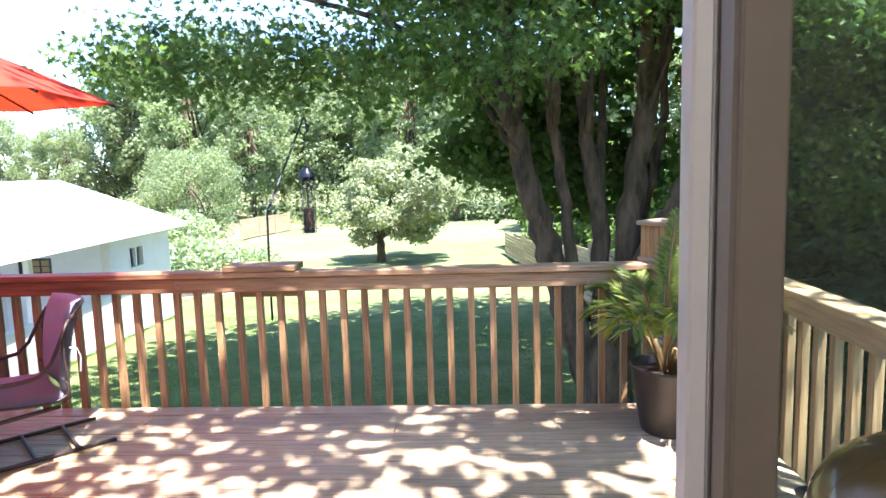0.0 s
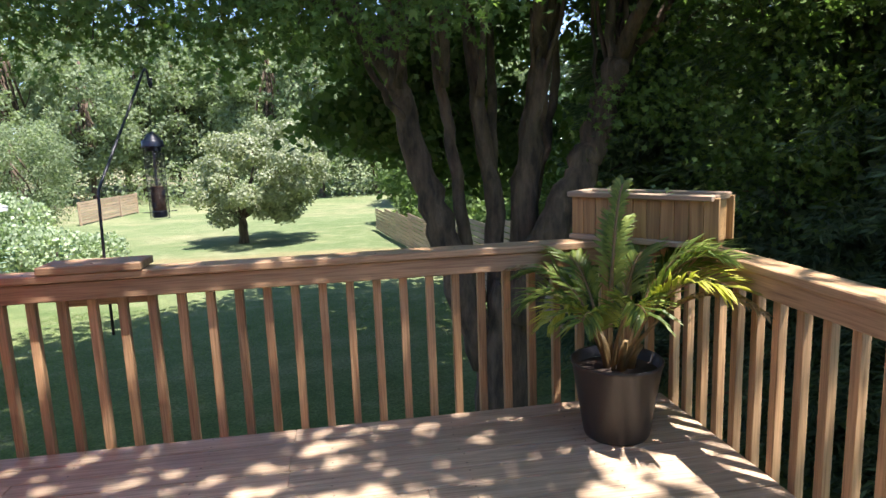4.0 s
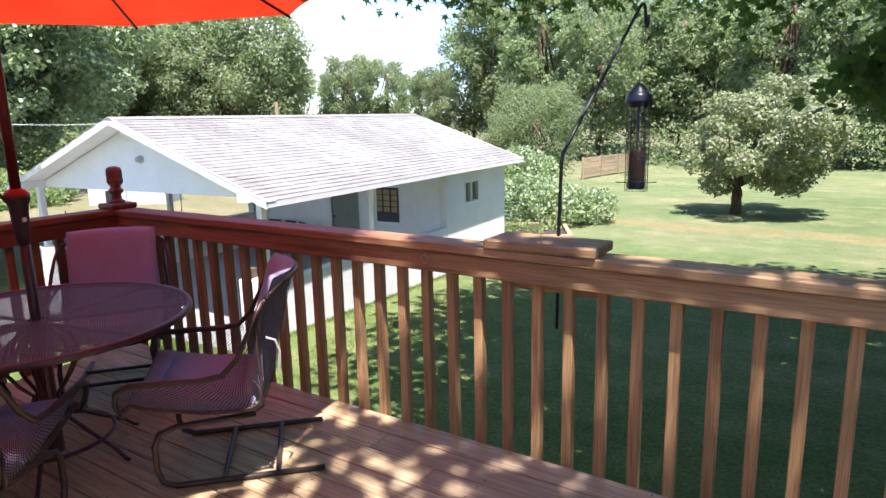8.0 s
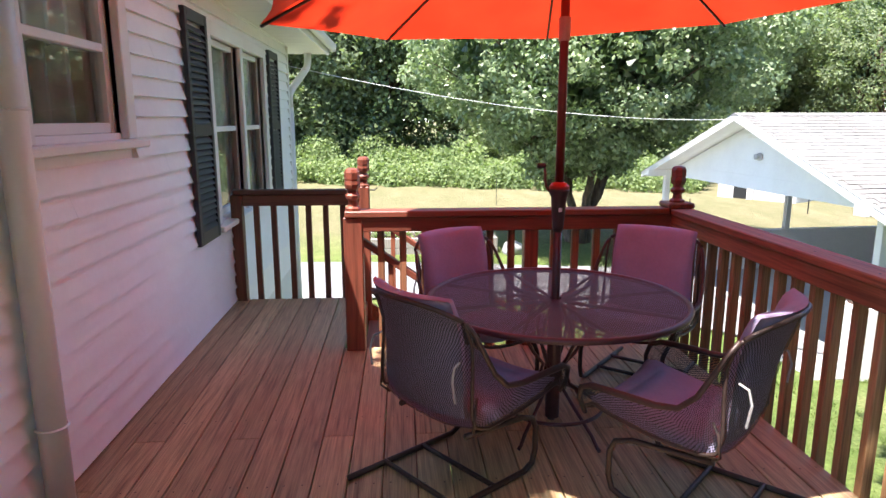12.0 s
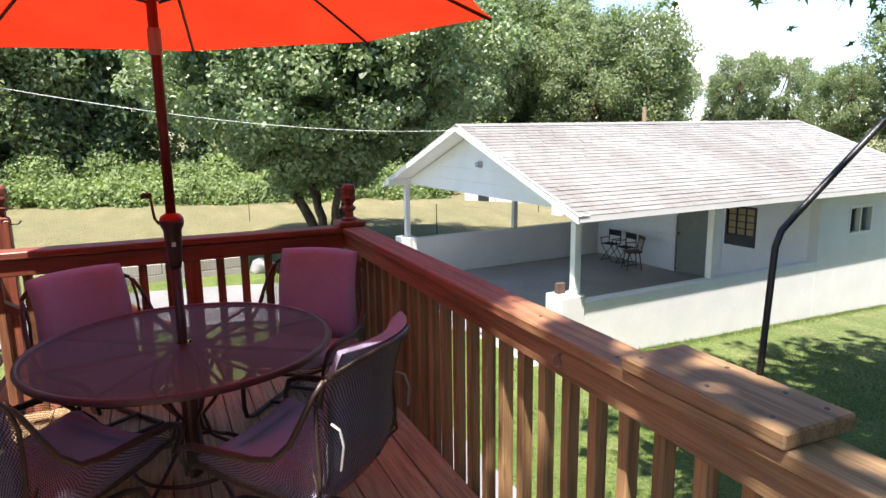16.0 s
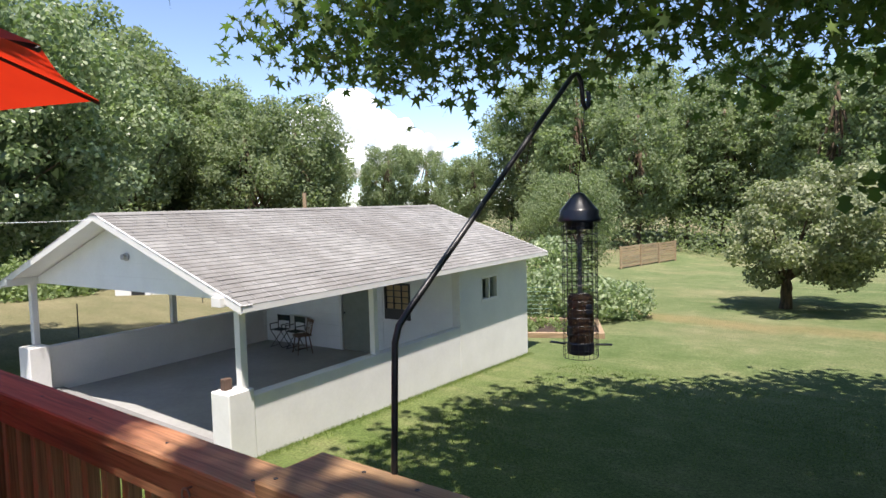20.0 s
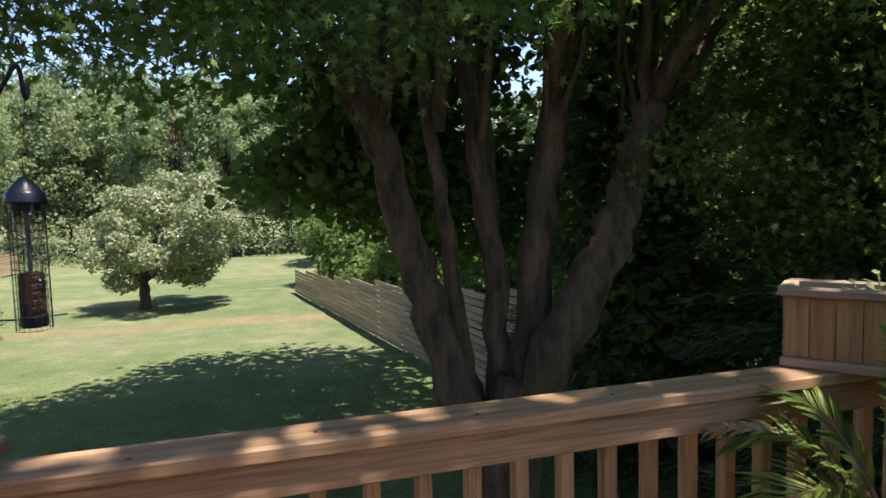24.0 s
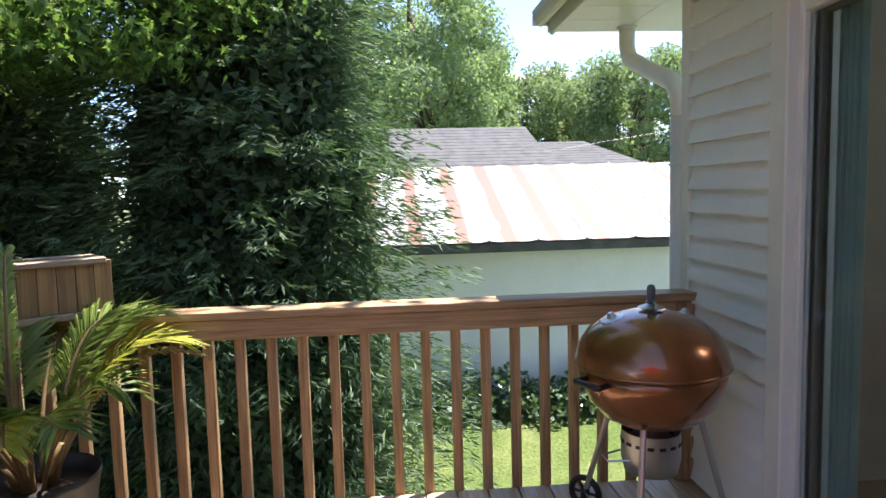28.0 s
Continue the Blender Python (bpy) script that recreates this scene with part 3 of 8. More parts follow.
right = thing("deck_railing", "tan cedar deck railing beside dark trees", "railing", group="deck railings")
bar("top_cap", (2.05, 3.784, 0.9045), (2.05, WALL_Y + 0.004, 0.9045), 0.14, 0.038, CEDAR, right)
bar("rail_board", (2.017, 3.8, 0.8655), (2.017, WALL_Y + 0.1, 0.8655), 0.038, 0.092, CEDAR, right)
for i in range(-13, 8):
    baluster(2.074, 2.795 + 0.139 * i, right)
part("rail_post", MB().cbox(-0.23, 0.866, -0.044, 0.044, -0.044, 0.044, 0.006), CEDAR, right, at=pose(2.05, WALL_Y + 0.05, 0) @ UP)

west = thing("deck_railing", "red stained deck railing with square newel posts", "railing", group="deck railings")
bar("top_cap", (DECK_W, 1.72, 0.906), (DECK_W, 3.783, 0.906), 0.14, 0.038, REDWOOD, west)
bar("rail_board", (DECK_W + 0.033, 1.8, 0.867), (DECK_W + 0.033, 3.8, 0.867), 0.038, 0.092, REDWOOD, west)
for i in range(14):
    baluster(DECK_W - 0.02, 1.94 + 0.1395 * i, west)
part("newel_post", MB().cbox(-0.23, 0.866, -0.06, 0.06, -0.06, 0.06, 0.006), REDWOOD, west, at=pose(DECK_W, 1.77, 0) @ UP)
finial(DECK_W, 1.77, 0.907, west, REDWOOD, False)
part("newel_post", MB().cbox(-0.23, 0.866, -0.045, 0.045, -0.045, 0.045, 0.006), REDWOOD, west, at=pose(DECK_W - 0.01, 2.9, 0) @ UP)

walkrail = thing("deck_railing", "dark stained railing at the walkway's end", "railing", group="deck railings")
bar("top_cap", (-5.02, WALL_Y + 0.03, 0.91), (-5.02, 1.725, 0.91), 0.1, 0.036, DARKWOOD, walkrail)
bar("rail_board", (-5.0, WALL_Y + 0.1, 0.872), (-5.0, 1.725, 0.872), 0.036, 0.09, DARKWOOD, walkrail)
for i in range(6):
    baluster(-5.03, 0.9 + 0.139 * i, walkrail, BAL_D)
part("rail_post", MB().cbox(-0.2, 0.868, -0.044, 0.044, -0.044, 0.044, 0.005), DARKWOOD, walkrail, at=pose(-5.01, WALL_Y + 0.055, 0) @ UP)
part("newel_post", MB().cbox(-0.23, 0.93, -0.045, 0.045, -0.045, 0.045, 0.006), REDWOOD, walkrail, at=pose(-5.03, 1.77, 0) @ UP)
finial(-5.03, 1.77, 0.93, walkrail, REDWOOD, False)
part("latch_hook", MB().tube([(-5.03, 1.815, 0.9), (-5.03, 1.86, 0.9), (-5.03, 1.88, 0.92)], 0.006, 6), BLACK_METAL, walkrail)

# ---- stairs down from the walkway ----
stairs = thing("stairs", "red stained wooden stairs down to the drive", "stairs", kind="structure")
for i in range(10):
    zt = -0.19 * (i + 1)
    y0 = 1.79 + 0.27 * i
    part("tread", MB().cbox(-4.98, -3.88, y0, y0 + 0.28, zt - 0.038, zt, 0.005), CEDAR, stairs)
for sx in (-5.02, -3.84):
    part("stringer", MB().add([(sx - 0.02, 1.78, -0.03), (sx + 0.02, 1.78, -0.03), (sx + 0.02, 4.5, -1.93), (sx - 0.02, 4.5, -1.93), (sx - 0.02, 1.78, -0.3), (sx + 0.02, 1.78, -0.3), (sx + 0.02, 4.2, -2.02), (sx - 0.02, 4.2, -2.02)],
                              [(0, 1, 2, 3), (4, 7, 6, 5), (0, 4, 5, 1), (2, 6, 7, 3), (1, 5, 6, 2), (0, 3, 7, 4)]), CEDAR, stairs)
    bar("hand_rail", (sx, 1.83, 0.72), (sx, 4.3, -1.02), 0.07, 0.04, REDWOOD, stairs)
    part("stair_post", MB().cbox(-2.1, -0.95, -0.045, 0.045, -0.045, 0.045, 0.005), REDWOOD, stairs, at=pose(sx, 4.32, 0) @ UP)
    for i in range(8):
        y0 = 2.0 + 0.28 * i
        part("baluster", MB().cbox(-0.13 - 0.704 * (y0 - 1.83) - 0.12, 0.68 - 0.704 * (y0 - 1.83), -0.018, 0.018, -0.018, 0.018, 0.003), CEDAR, stairs, at=pose(sx, y0, 0) @ UP)

# ---- house ----
HOUSE_W, HOUSE_E, EAVE_Z = -8.0, 2.12, 2.33
DOOR_L, DOOR_R, DOOR_H = -1.05, 1.31, 2.06
WINS = ((-3.12, -2.28, 1.4, 2.2), (-5.56, -4.68, 0.72, 2.06), (-6.5, -5.64, 0.72, 2.06))


def wall_pieces(mb, y0, y1, x0, x1, z0, z1, holes):
    xs = sorted({x0, x1, *[h[0] for h in holes], *[h[1] for h in holes]})
    for a, b in zip(xs, xs[1:]):
        zs = [(z0, z1)]
        for h in holes:
            if h[0] <= a + 1e-6 and h[1] >= b - 1e-6:
                zs = [q for lo, hi in zs for q in ((lo, min(hi, h[2])), (max(lo, h[3]), hi)) if q[1] - q[0] > 1e-4]
        for lo, hi in zs:
            mb.box(a, b, y0, y1, lo, hi)
    return mb


holes = [(DOOR_L, DOOR_R, 0.0, DOOR_H)] + list(WINS)
wall_n = thing("wall_north", "white lap siding house wall, slightly dirty", "wall", kind="structure")
part("wall_core", wall_pieces(MB(), WALL_Y - 0.2, WALL_Y - 0.012, HOUSE_W, HOUSE_E, -0.35, EAVE_Z + 0.3, holes), SIDING, wall_n)
part("foundation", MB().box(HOUSE_W + 0.01, HOUSE_E - 0.01, WALL_Y - 0.21, WALL_Y - 0.02, -2.3, -0.35), STUCCO, wall_n)
# lap siding: each course a board that leans out at its foot
COURSE = 0.105
n_course = int((EAVE_Z + 0.05) / COURSE) + 1
trim_holes = [(DOOR_L - 0.1, DOOR_R + 0.1, -0.1, DOOR_H + 0.1)] + [(a - 0.1, b + 0.1, c - 0.1, d + 0.1) for a, b, c, d in (WINS[0], (WINS[2][0], WINS[1][1], 0.72, 2.06))]
rs = random.Random(4)
for i in range(n_course):
    z0 = 0.012 + COURSE * i
    spans = [(HOUSE_W + 0.06, HOUSE_E - 0.06)]
    for h in trim_holes:
        if h[2] < z0 + COURSE * 0.5 < h[3]:
            spans = [q for lo, hi in spans for q in ((lo, min(hi, h[0])), (max(lo, h[1]), hi)) if q[1] - q[0] > 0.02]
    for lo, hi in spans:
        cuts = [lo] + sorted(c for c in (rs.uniform(-7.5, 1.8), rs.uniform(-7.5, 1.8)) if lo + 0.3 < c < hi - 0.3) + [hi]
        for a, b in zip(cuts, cuts[1:]):
            mb = MB().add([(a, WALL_Y - 0.011, z0), (b - 0.002, WALL_Y - 0.011, z0), (b - 0.002, WALL_Y + 0.024, z0), (a, WALL_Y + 0.024, z0), (a, WALL_Y - 0.011, z0 + COURSE), (b - 0.002, WALL_Y - 0.011, z0 + COURSE),
                           (b - 0.002, WALL_Y - 0.006, z0 + COURSE), (a, WALL_Y - 0.006, z0 + COURSE)], [(0, 1, 2, 3), (4, 7, 6, 5), (3, 2, 6, 7), (0, 3, 7, 4), (1, 5, 6, 2), (0, 4, 5, 1)])
            part("siding_board", mb, SIDING, wall_n)
part("corner_board", MB().cbox(HOUSE_E - 0.06, HOUSE_E + 0.015, WALL_Y - 0.1, WALL_Y + 0.02, -0.3, EAVE_Z, 0.004), TRIM, wall_n)
part("corner_board", MB().cbox(HOUSE_W - 0.015, HOUSE_W + 0.06, WALL_Y - 0.1, WALL_Y + 0.02, -0.3, EAVE_Z, 0.004), TRIM, wall_n)
HD = -7.5
for name, x0, x1 in (("wall_east", HOUSE_E - 0.2, HOUSE_E), ("wall_west", HOUSE_W, HOUSE_W + 0.2)):
    w = MB().box(x0, x1, HD + 0.2, WALL_Y - 0.2, -2.3, EAVE_Z + 0.3)
    w.add([(x0, HD + 0.2, EAVE_Z + 0.3), (x1, HD + 0.2, EAVE_Z + 0.3), (x1, WALL_Y - 0.2, EAVE_Z + 0.3), (x0, WALL_Y - 0.2, EAVE_Z + 0.3), (x0, -3.4, 4.2), (x1, -3.4, 4.2)], [(0, 4, 5, 1), (2, 5, 4, 3), (0, 3, 4), (1, 5, 2)])
    tagged(part(name, w, SIDING), "white painted gable end wall", "wall", kind="structure")
tagged(part("wall_south", MB().box(HOUSE_W, HOUSE_E, HD, HD + 0.2, -2.3, EAVE_Z + 0.3), SIDING), "white house wall", "wall", kind="structure")
# room colour lowered so the indoor dimness is in the paint
INNER = plain("dimmed_room_paint", (0.34, 0.3, 0.26), 0.8, var=0.06)
tagged(part("floor_inside", MB().box(HOUSE_W + 0.21, HOUSE_E - 0.21, HD + 0.21, WALL_Y - 0.205, -0.15, -0.005), plain("brown_room_floor", (0.2, 0.12, 0.07), 0.4)), "brown wooden room floor", "floor", kind="structure")
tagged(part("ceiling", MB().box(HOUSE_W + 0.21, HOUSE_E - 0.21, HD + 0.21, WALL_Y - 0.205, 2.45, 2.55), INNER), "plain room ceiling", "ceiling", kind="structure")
# thin panel added over the east wall to darken it
tagged(part("wall_inside_east", MB().box(HOUSE_E - 0.235, HOUSE_E - 0.204, -3.4, WALL_Y - 0.24, 0, 2.45), INNER), "added room wall panel, colour darkened for indoor shade", "wall", kind="structure")
tagged(part("wall_inside", MB().box(HOUSE_W + 0.21, HOUSE_E - 0.21, -3.5, -3.4, 0, 2.45), INNER), "room wall, colour darkened for indoor shade", "wall", kind="structure")

SHINGLE_FLAT = plain("grey_shingle", (0.17, 0.165, 0.16), 0.9, var=0.2, scale=1.2, bumpy=0.4)
roof = thing("roof", "shingled house roof with white soffit and fascia", "roof", kind="structure")
EY, RX0, RX1 = 1.12, HOUSE_W - 0.95, HOUSE_E + 0.92
rf = MB()
rf.add([(RX0, EY, EAVE_Z + 0.2), (RX1, EY, EAVE_Z + 0.2), (RX1, -3.4, 4.5), (RX0, -3.4, 4.5), (RX0, EY, EAVE_Z + 0.13), (RX1, EY, EAVE_Z + 0.13), (RX1, -3.4, 4.4), (RX0, -3.4, 4.4)],
       [(0, 1, 2, 3), (4, 7, 6, 5), (0, 4, 5, 1), (0, 3, 7, 4), (1, 5, 6, 2)])
rf.add([(RX0, -7.9, EAVE_Z + 0.2), (RX1, -7.9, EAVE_Z + 0.2), (RX1, -3.4, 4.5), (RX0, -3.4, 4.5), (RX0, -7.9, EAVE_Z + 0.13), (RX1, -7.9, EAVE_Z + 0.13), (RX1, -3.4, 4.4), (RX0, -3.4, 4.4)],
       [(0, 3, 2, 1), (4, 5, 6, 7), (0, 1, 5, 4), (0, 4, 7, 3), (1, 2, 6, 5)])
part("roof_shingles", rf, SHINGLE_FLAT, roof)
part("fascia", MB().cbox(RX0, RX1, EY - 0.03, EY - 0.004, EAVE_Z - 0.015, EAVE_Z + 0.135, 0.004), TRIM, roof)
n_sof = 44
for i in range(n_sof):
    a, b = RX0 + (RX1 - RX0) * i / n_sof, RX0 + (RX1 - RX0) * (i + 1) / n_sof
    part("soffit_panel", MB().cbox(a + 0.002, b - 0.002, WALL_Y - 0.02, EY - 0.032, EAVE_Z, EAVE_Z + 0.014, 0.003), TRIM, roof)
part("rake_soffit", MB().cbox(HOUSE_E + 0.005, RX1 - 0.002, -3.4, WALL_Y - 0.022, EAVE_Z + 0.001, EAVE_Z + 0.014, 0.003), TRIM, roof)
part("rake_soffit", MB().cbox(RX0 + 0.002, HOUSE_W - 0.005, -3.4, WALL_Y - 0.022, EAVE_Z + 0.001, EAVE_Z + 0.014, 0.003), TRIM, roof)
part("gutter", MB().sheet(1, 8, lambda u, v: (RX0 + (RX1 - RX0) * u, EY + 0.05 - 0.05 * math.cos(math.pi * v) , EAVE_Z + 0.12 - 0.09 * math.sin(math.pi * v))), TRIM, roof)
for x in (RX0 + 0.004, RX1 - 0.004):
    part("gutter_cap", MB().cbox(x - 0.004, x + 0.004, EY + 0.001, EY + 0.099, EAVE_Z + 0.035, EAVE_Z + 0.12, 0.002), TRIM, roof)
for x in (RX0, RX1):
    s_ = 1 if x > 0 else -1
    part("rake_board", MB().add([(x, EY, EAVE_Z), (x, EY, EAVE_Z + 0.21), (x, -3.4, 4.52), (x, -3.4, 4.3), (x + 0.03 * s_, EY, EAVE_Z), (x + 0.03 * s_, EY, EAVE_Z + 0.21), (x + 0.03 * s_, -3.4, 4.52), (x + 0.03 * s_, -3.4, 4.3)],
                                [(0, 1, 2, 3), (4, 7, 6, 5), (0, 4, 5, 1), (1, 5, 6, 2), (2, 6, 7, 3), (0, 3, 7, 4)]), TRIM, roof)


def downspout(pts, label, straps):
    """A painted pipe; the first points are the bent elbow, the last two the straight drop."""
    d = thing("downspout", label, "downspout")
    if len(pts) > 2:
        part("elbow", MB().tube(pts[:-1], 0.047, 10), TRIM, d, smooth=True)
        part("outlet", MB().tube([Vector(pts[0]) + Vector((0, 0, -0.012)), Vector(pts[0]) + Vector((0, 0, 0.0))], 0.06, 10), TRIM, d)
    x, y, z = pts[-2]
    part("pipe", MB().tube([(x, y, z + 0.01), pts[-1]], 0.05, 10), TRIM, d, smooth=True)
    for z in straps:
        part("strap", MB().tube([(x + 0.053 * math.cos(a), y + 0.053 * math.sin(a), z) for a in np.linspace(0, 2 * math.pi, 17)[:-1]], 0.006, 4, True), TRIM, d)
    return d


downspout([(-2.07, WALL_Y + 0.07, EAVE_Z - 0.01), (-2.07, WALL_Y + 0.07, 0.0)], "beige painted downspout on the white siding", (0.35, 1.5))
downspout([(2.93, 0.68, EAVE_Z), (2.93, 0.68, 2.22), (2.89, 0.68, 2.14), (2.6, 0.68, 2.02), (2.3, 0.685, 1.91), (2.22, 0.69, 1.84), (2.2, 0.69, 1.72), (2.2, 0.69, -1.9)], "white downspout with bent elbow at the house corner", (0.5, 1.5))
downspout([(HOUSE_W - 0.8, 0.85, EAVE_Z), (HOUSE_W - 0.8, 0.85, 2.22), (HOUSE_W - 0.76, 0.84, 2.14), (HOUSE_W - 0.45, 0.78, 1.98), (HOUSE_W - 0.16, 0.72, 1.83), (HOUSE_W - 0.08, 0.7, 1.75), (HOUSE_W - 0.08, 0.7, 1.6), (HOUSE_W - 0.08, 0.7, -1.9)], "white downspout with bent elbow at the far corner", (0.5, 1.4))

# ---- the room's ceiling lamp ----
def lamp_glow():
    m, nt, b, link = mat("lit_lamp_glass")
    b.inputs["Base Color"].default_value = (0.9, 0.85, 0.75, 1)
    b.inputs["Emission Color"].default_value = (1.0, 0.86, 0.68, 1)
    b.inputs["Emission Strength"].default_value = 3.0
    return m


lamp = thing("ceiling_lamp", "lit round glass lamp on the room ceiling", "lamp")
part("lamp_base", MB().lathe([(0.09, 2.42), (0.09, 2.449)], 20, (0.45, -1.4, 0)), TRIM, lamp)
part("lamp_glass", MB().lathe([(0.0, 2.3), (0.07, 2.31), (0.12, 2.345), (0.14, 2.39), (0.13, 2.42)], 24, (0.45, -1.4, 0), caps=False), lamp_glow(), lamp, "glowing frosted glass bowl", smooth=True)
bulb_data = bpy.data.lights.new("room_bulb", "POINT")
bulb_data.energy, bulb_data.color, bulb_data.shadow_soft_size = 6.0, (1.0, 0.97, 0.92), 0.12
bulb = new("room_bulb", bulb_data)
bulb.matrix_world = pose(0.45, -1.4, 2.2)

TAUPE = plain("taupe_cloth", (0.3, 0.235, 0.2), 0.85, var=0.12, scale=10)
CURTAIN = plain("pale_curtain", (0.62, 0.58, 0.54), 0.9, var=0.1, scale=12)


def house_window(idx, x0, x1, z0, z1):
    w = thing("window_%d" % idx, "white sash window with curtains behind the glass", "window", kind="structure")
    y = WALL_Y
    for a, b, c, d in ((x0, x0 + 0.045, z0, z1), (x1 - 0.045, x1, z0, z1), (x0 + 0.045, x1 - 0.045, z0, z0 + 0.05), (x0 + 0.045, x1 - 0.045, z1 - 0.045, z1), (x0 + 0.045, x1 - 0.045, (z0 + z1) / 2 - 0.02, (z0 + z1) / 2 + 0.02)):
        part("sash_bar", MB().cbox(a, b, y - 0.09, y - 0.04, c, d, 0.004), TAUPE if a == x0 and idx > 1 else TRIM, w)
    part("pane", MB().box(x0 + 0.04, x1 - 0.04, y - 0.07, y - 0.065, z0 + 0.04, (z0 + z1) / 2 - 0.01), GLASS, w)
    part("pane", MB().box(x0 + 0.04, x1 - 0.04, y - 0.062, y - 0.057, (z0 + z1) / 2 + 0.01, z1 - 0.04), GLASS, w)
    part("curtain", MB().sheet(40, 1, lambda u, v: (x0 + (x1 - x0) * u, y - 0.14 + 0.03 * math.sin(u * 31), (z0 + z1) / 2 - 0.02 + (z1 - (z0 + z1) / 2) * v)), CURTAIN, w)
    part("curtain", MB().sheet(30, 1, lambda u, v: (x0 + (x1 - x0) * 0.58 * u, y - 0.15 + 0.03 * math.sin(u * 15 + 1), z0 + ((z0 + z1) / 2 - z0) * v)), TAUPE, w, "taupe curtain drawn half across")
    return w


for i, (a, b, c, d) in enumerate(WINS):
    house_window(i + 1, a, b, c, d)
casing = thing("window_casing", "white painted window casing boards and sills", "trim", kind="structure")
for a, b, c, d in (WINS[0], (WINS[2][0], WINS[1][1], 0.72, 2.06)):
    y0, y1 = WALL_Y - 0.04, WALL_Y + 0.028
    part("casing_board", MB().cbox(a - 0.1, a, y0, y1, c - 0.03, d + 0.1, 0.005), TRIM, casing)
    part("casing_board", MB().cbox(b, b + 0.1, y0, y1, c - 0.03, d + 0.1, 0.005), TRIM, casing)
    part("casing_board", MB().cbox(a, b, y0, y1, d, d + 0.1, 0.005), TRIM, casing)
    part("sill", MB().cbox(a - 0.14, b + 0.14, y0, WALL_Y + 0.075, c - 0.075, c - 0.032, 0.008), TRIM, casing)
part("casing_board", MB().cbox(WINS[2][1], WINS[1][0], WALL_Y - 0.1, WALL_Y + 0.024, 0.69, 2.06, 0.005), TRIM, casing)


def shutter(x0, x1, z0, z1):
    s = thing("shutter", "black louvred shutter on white siding", "shutter", group="window shutters")
    y = WALL_Y + 0.013
    part("frame", MB().cbox(x0, x0 + 0.05, y, y + 0.035, z0, z1, 0.004).cbox(x1 - 0.05, x1, y, y + 0.035, z0, z1, 0.004).cbox(x0 + 0.05, x1 - 0.05, y, y + 0.034, z0, z0 + 0.09, 0.004).cbox(x0 + 0.05, x1 - 0.05, y, y + 0.034, z1 - 0.07, z1, 0.004)
         .cbox(x0 + 0.05, x1 - 0.05, y, y + 0.034, (z0 + z1) / 2 - 0.04, (z0 + z1) / 2 + 0.04, 0.004), SHUTTER, s)
    slat = MB().box(x0 + 0.045, x1 - 0.045, -0.004, 0.004, -0.024, 0.024).mesh("louvre", SHUTTER)
    for i in range(int((z1 - z0 - 0.18) / 0.042)):
        z = z0 + 0.11 + 0.042 * i
        if abs(z - (z0 + z1) / 2) > 0.05:
            part("louvre", slat, None, s, at=pose(0, y + 0.018, z, 32, 0, 0))


shutter(-4.53, -4.06, 0.63, 2.16)
shutter(-7.16, -6.68, 0.63, 2.16)

# ---- sliding door ----
door = thing("door_1", "white sliding glass patio door standing open", "door", kind="structure")
part("jamb", MB().cbox(DOOR_R, DOOR_R + 0.1, WALL_Y - 0.14, WALL_Y + 0.03, 0, DOOR_H + 0.1, 0.006), TRIM, door)
part("jamb", MB().cbox(DOOR_L - 0.1, DOOR_L, WALL_Y - 0.14, WALL_Y + 0.03, 0, DOOR_H + 0.1, 0.006), TRIM, door)
part("head", MB().cbox(DOOR_L, DOOR_R, WALL_Y - 0.14, WALL_Y + 0.03, DOOR_H, DOOR_H + 0.1, 0.006), TRIM, door)
part("threshold", MB().cbox(DOOR_L, DOOR_R, WALL_Y - 0.2048, WALL_Y + 0.02, -0.01, 0.012, 0.004), plain("door_sill_metal", (0.45, 0.45, 0.46), 0.35, 0.8), door)
STILE = plain("taupe_door_stile", (0.22, 0.19, 0.152), 0.5, var=0.08)


def door_leaf(x0, x1, y, left_stile, right_stile, stile_mat):
    part("stile", MB().cbox(x0, x0 + left_stile, y - 0.022, y + 0.022, 0.012, DOOR_H, 0.004), stile_mat, door)
    part("stile", MB().cbox(x1 - right_stile, x1, y - 0.022, y + 0.022, 0.012, DOOR_H, 0.004), stile_mat, door)
    part("rail", MB().cbox(x0 + left_stile, x1 - right_stile, y - 0.022, y + 0.022, 0.012, 0.11, 0.004), stile_mat, door)
    part("rail", MB().cbox(x0 + left_stile, x1 - right_stile, y - 0.022, y + 0.022, DOOR_H - 0.09, DOOR_H, 0.004), stile_mat, door)
    part("pane", MB().box(x0 + left_stile, x1 - right_stile, y - 0.006, y + 0.002, 0.11, DOOR_H - 0.09), GLASS, door).visible_shadow = False


door_leaf(0.793, DOOR_R, WALL_Y - 0.03, 0.042, 0.03, TRIM)
for x in (0.815, 0.823, 0.83):
    part("weather_strip", MB().cbox(x, x + 0.0025, WALL_Y - 0.0585, WALL_Y - 0.0525, 0.02, DOOR_H - 0.02, 0.001), plain("grey_seal", (0.5, 0.5, 0.51), 0.6), door)
for x in (0.8175,):
    part("weather_strip", MB().cbox(x, x + 0.005, WALL_Y - 0.126, WALL_Y - 0.1225, 0.02, DOOR_H - 0.02, 0.001), plain("brown_seal", (0.2, 0.17, 0.14), 0.6), door)
door_leaf(0.814, DOOR_R, WALL_Y - 0.1, 0.06, 0.02, STILE)
door_leaf(DOOR_L, -0.17, WALL_Y - 0.03, 0.05, 0.05, TRIM)
curt = thing("door_curtain", "long pale grey green curtain inside the glass door", "curtain")
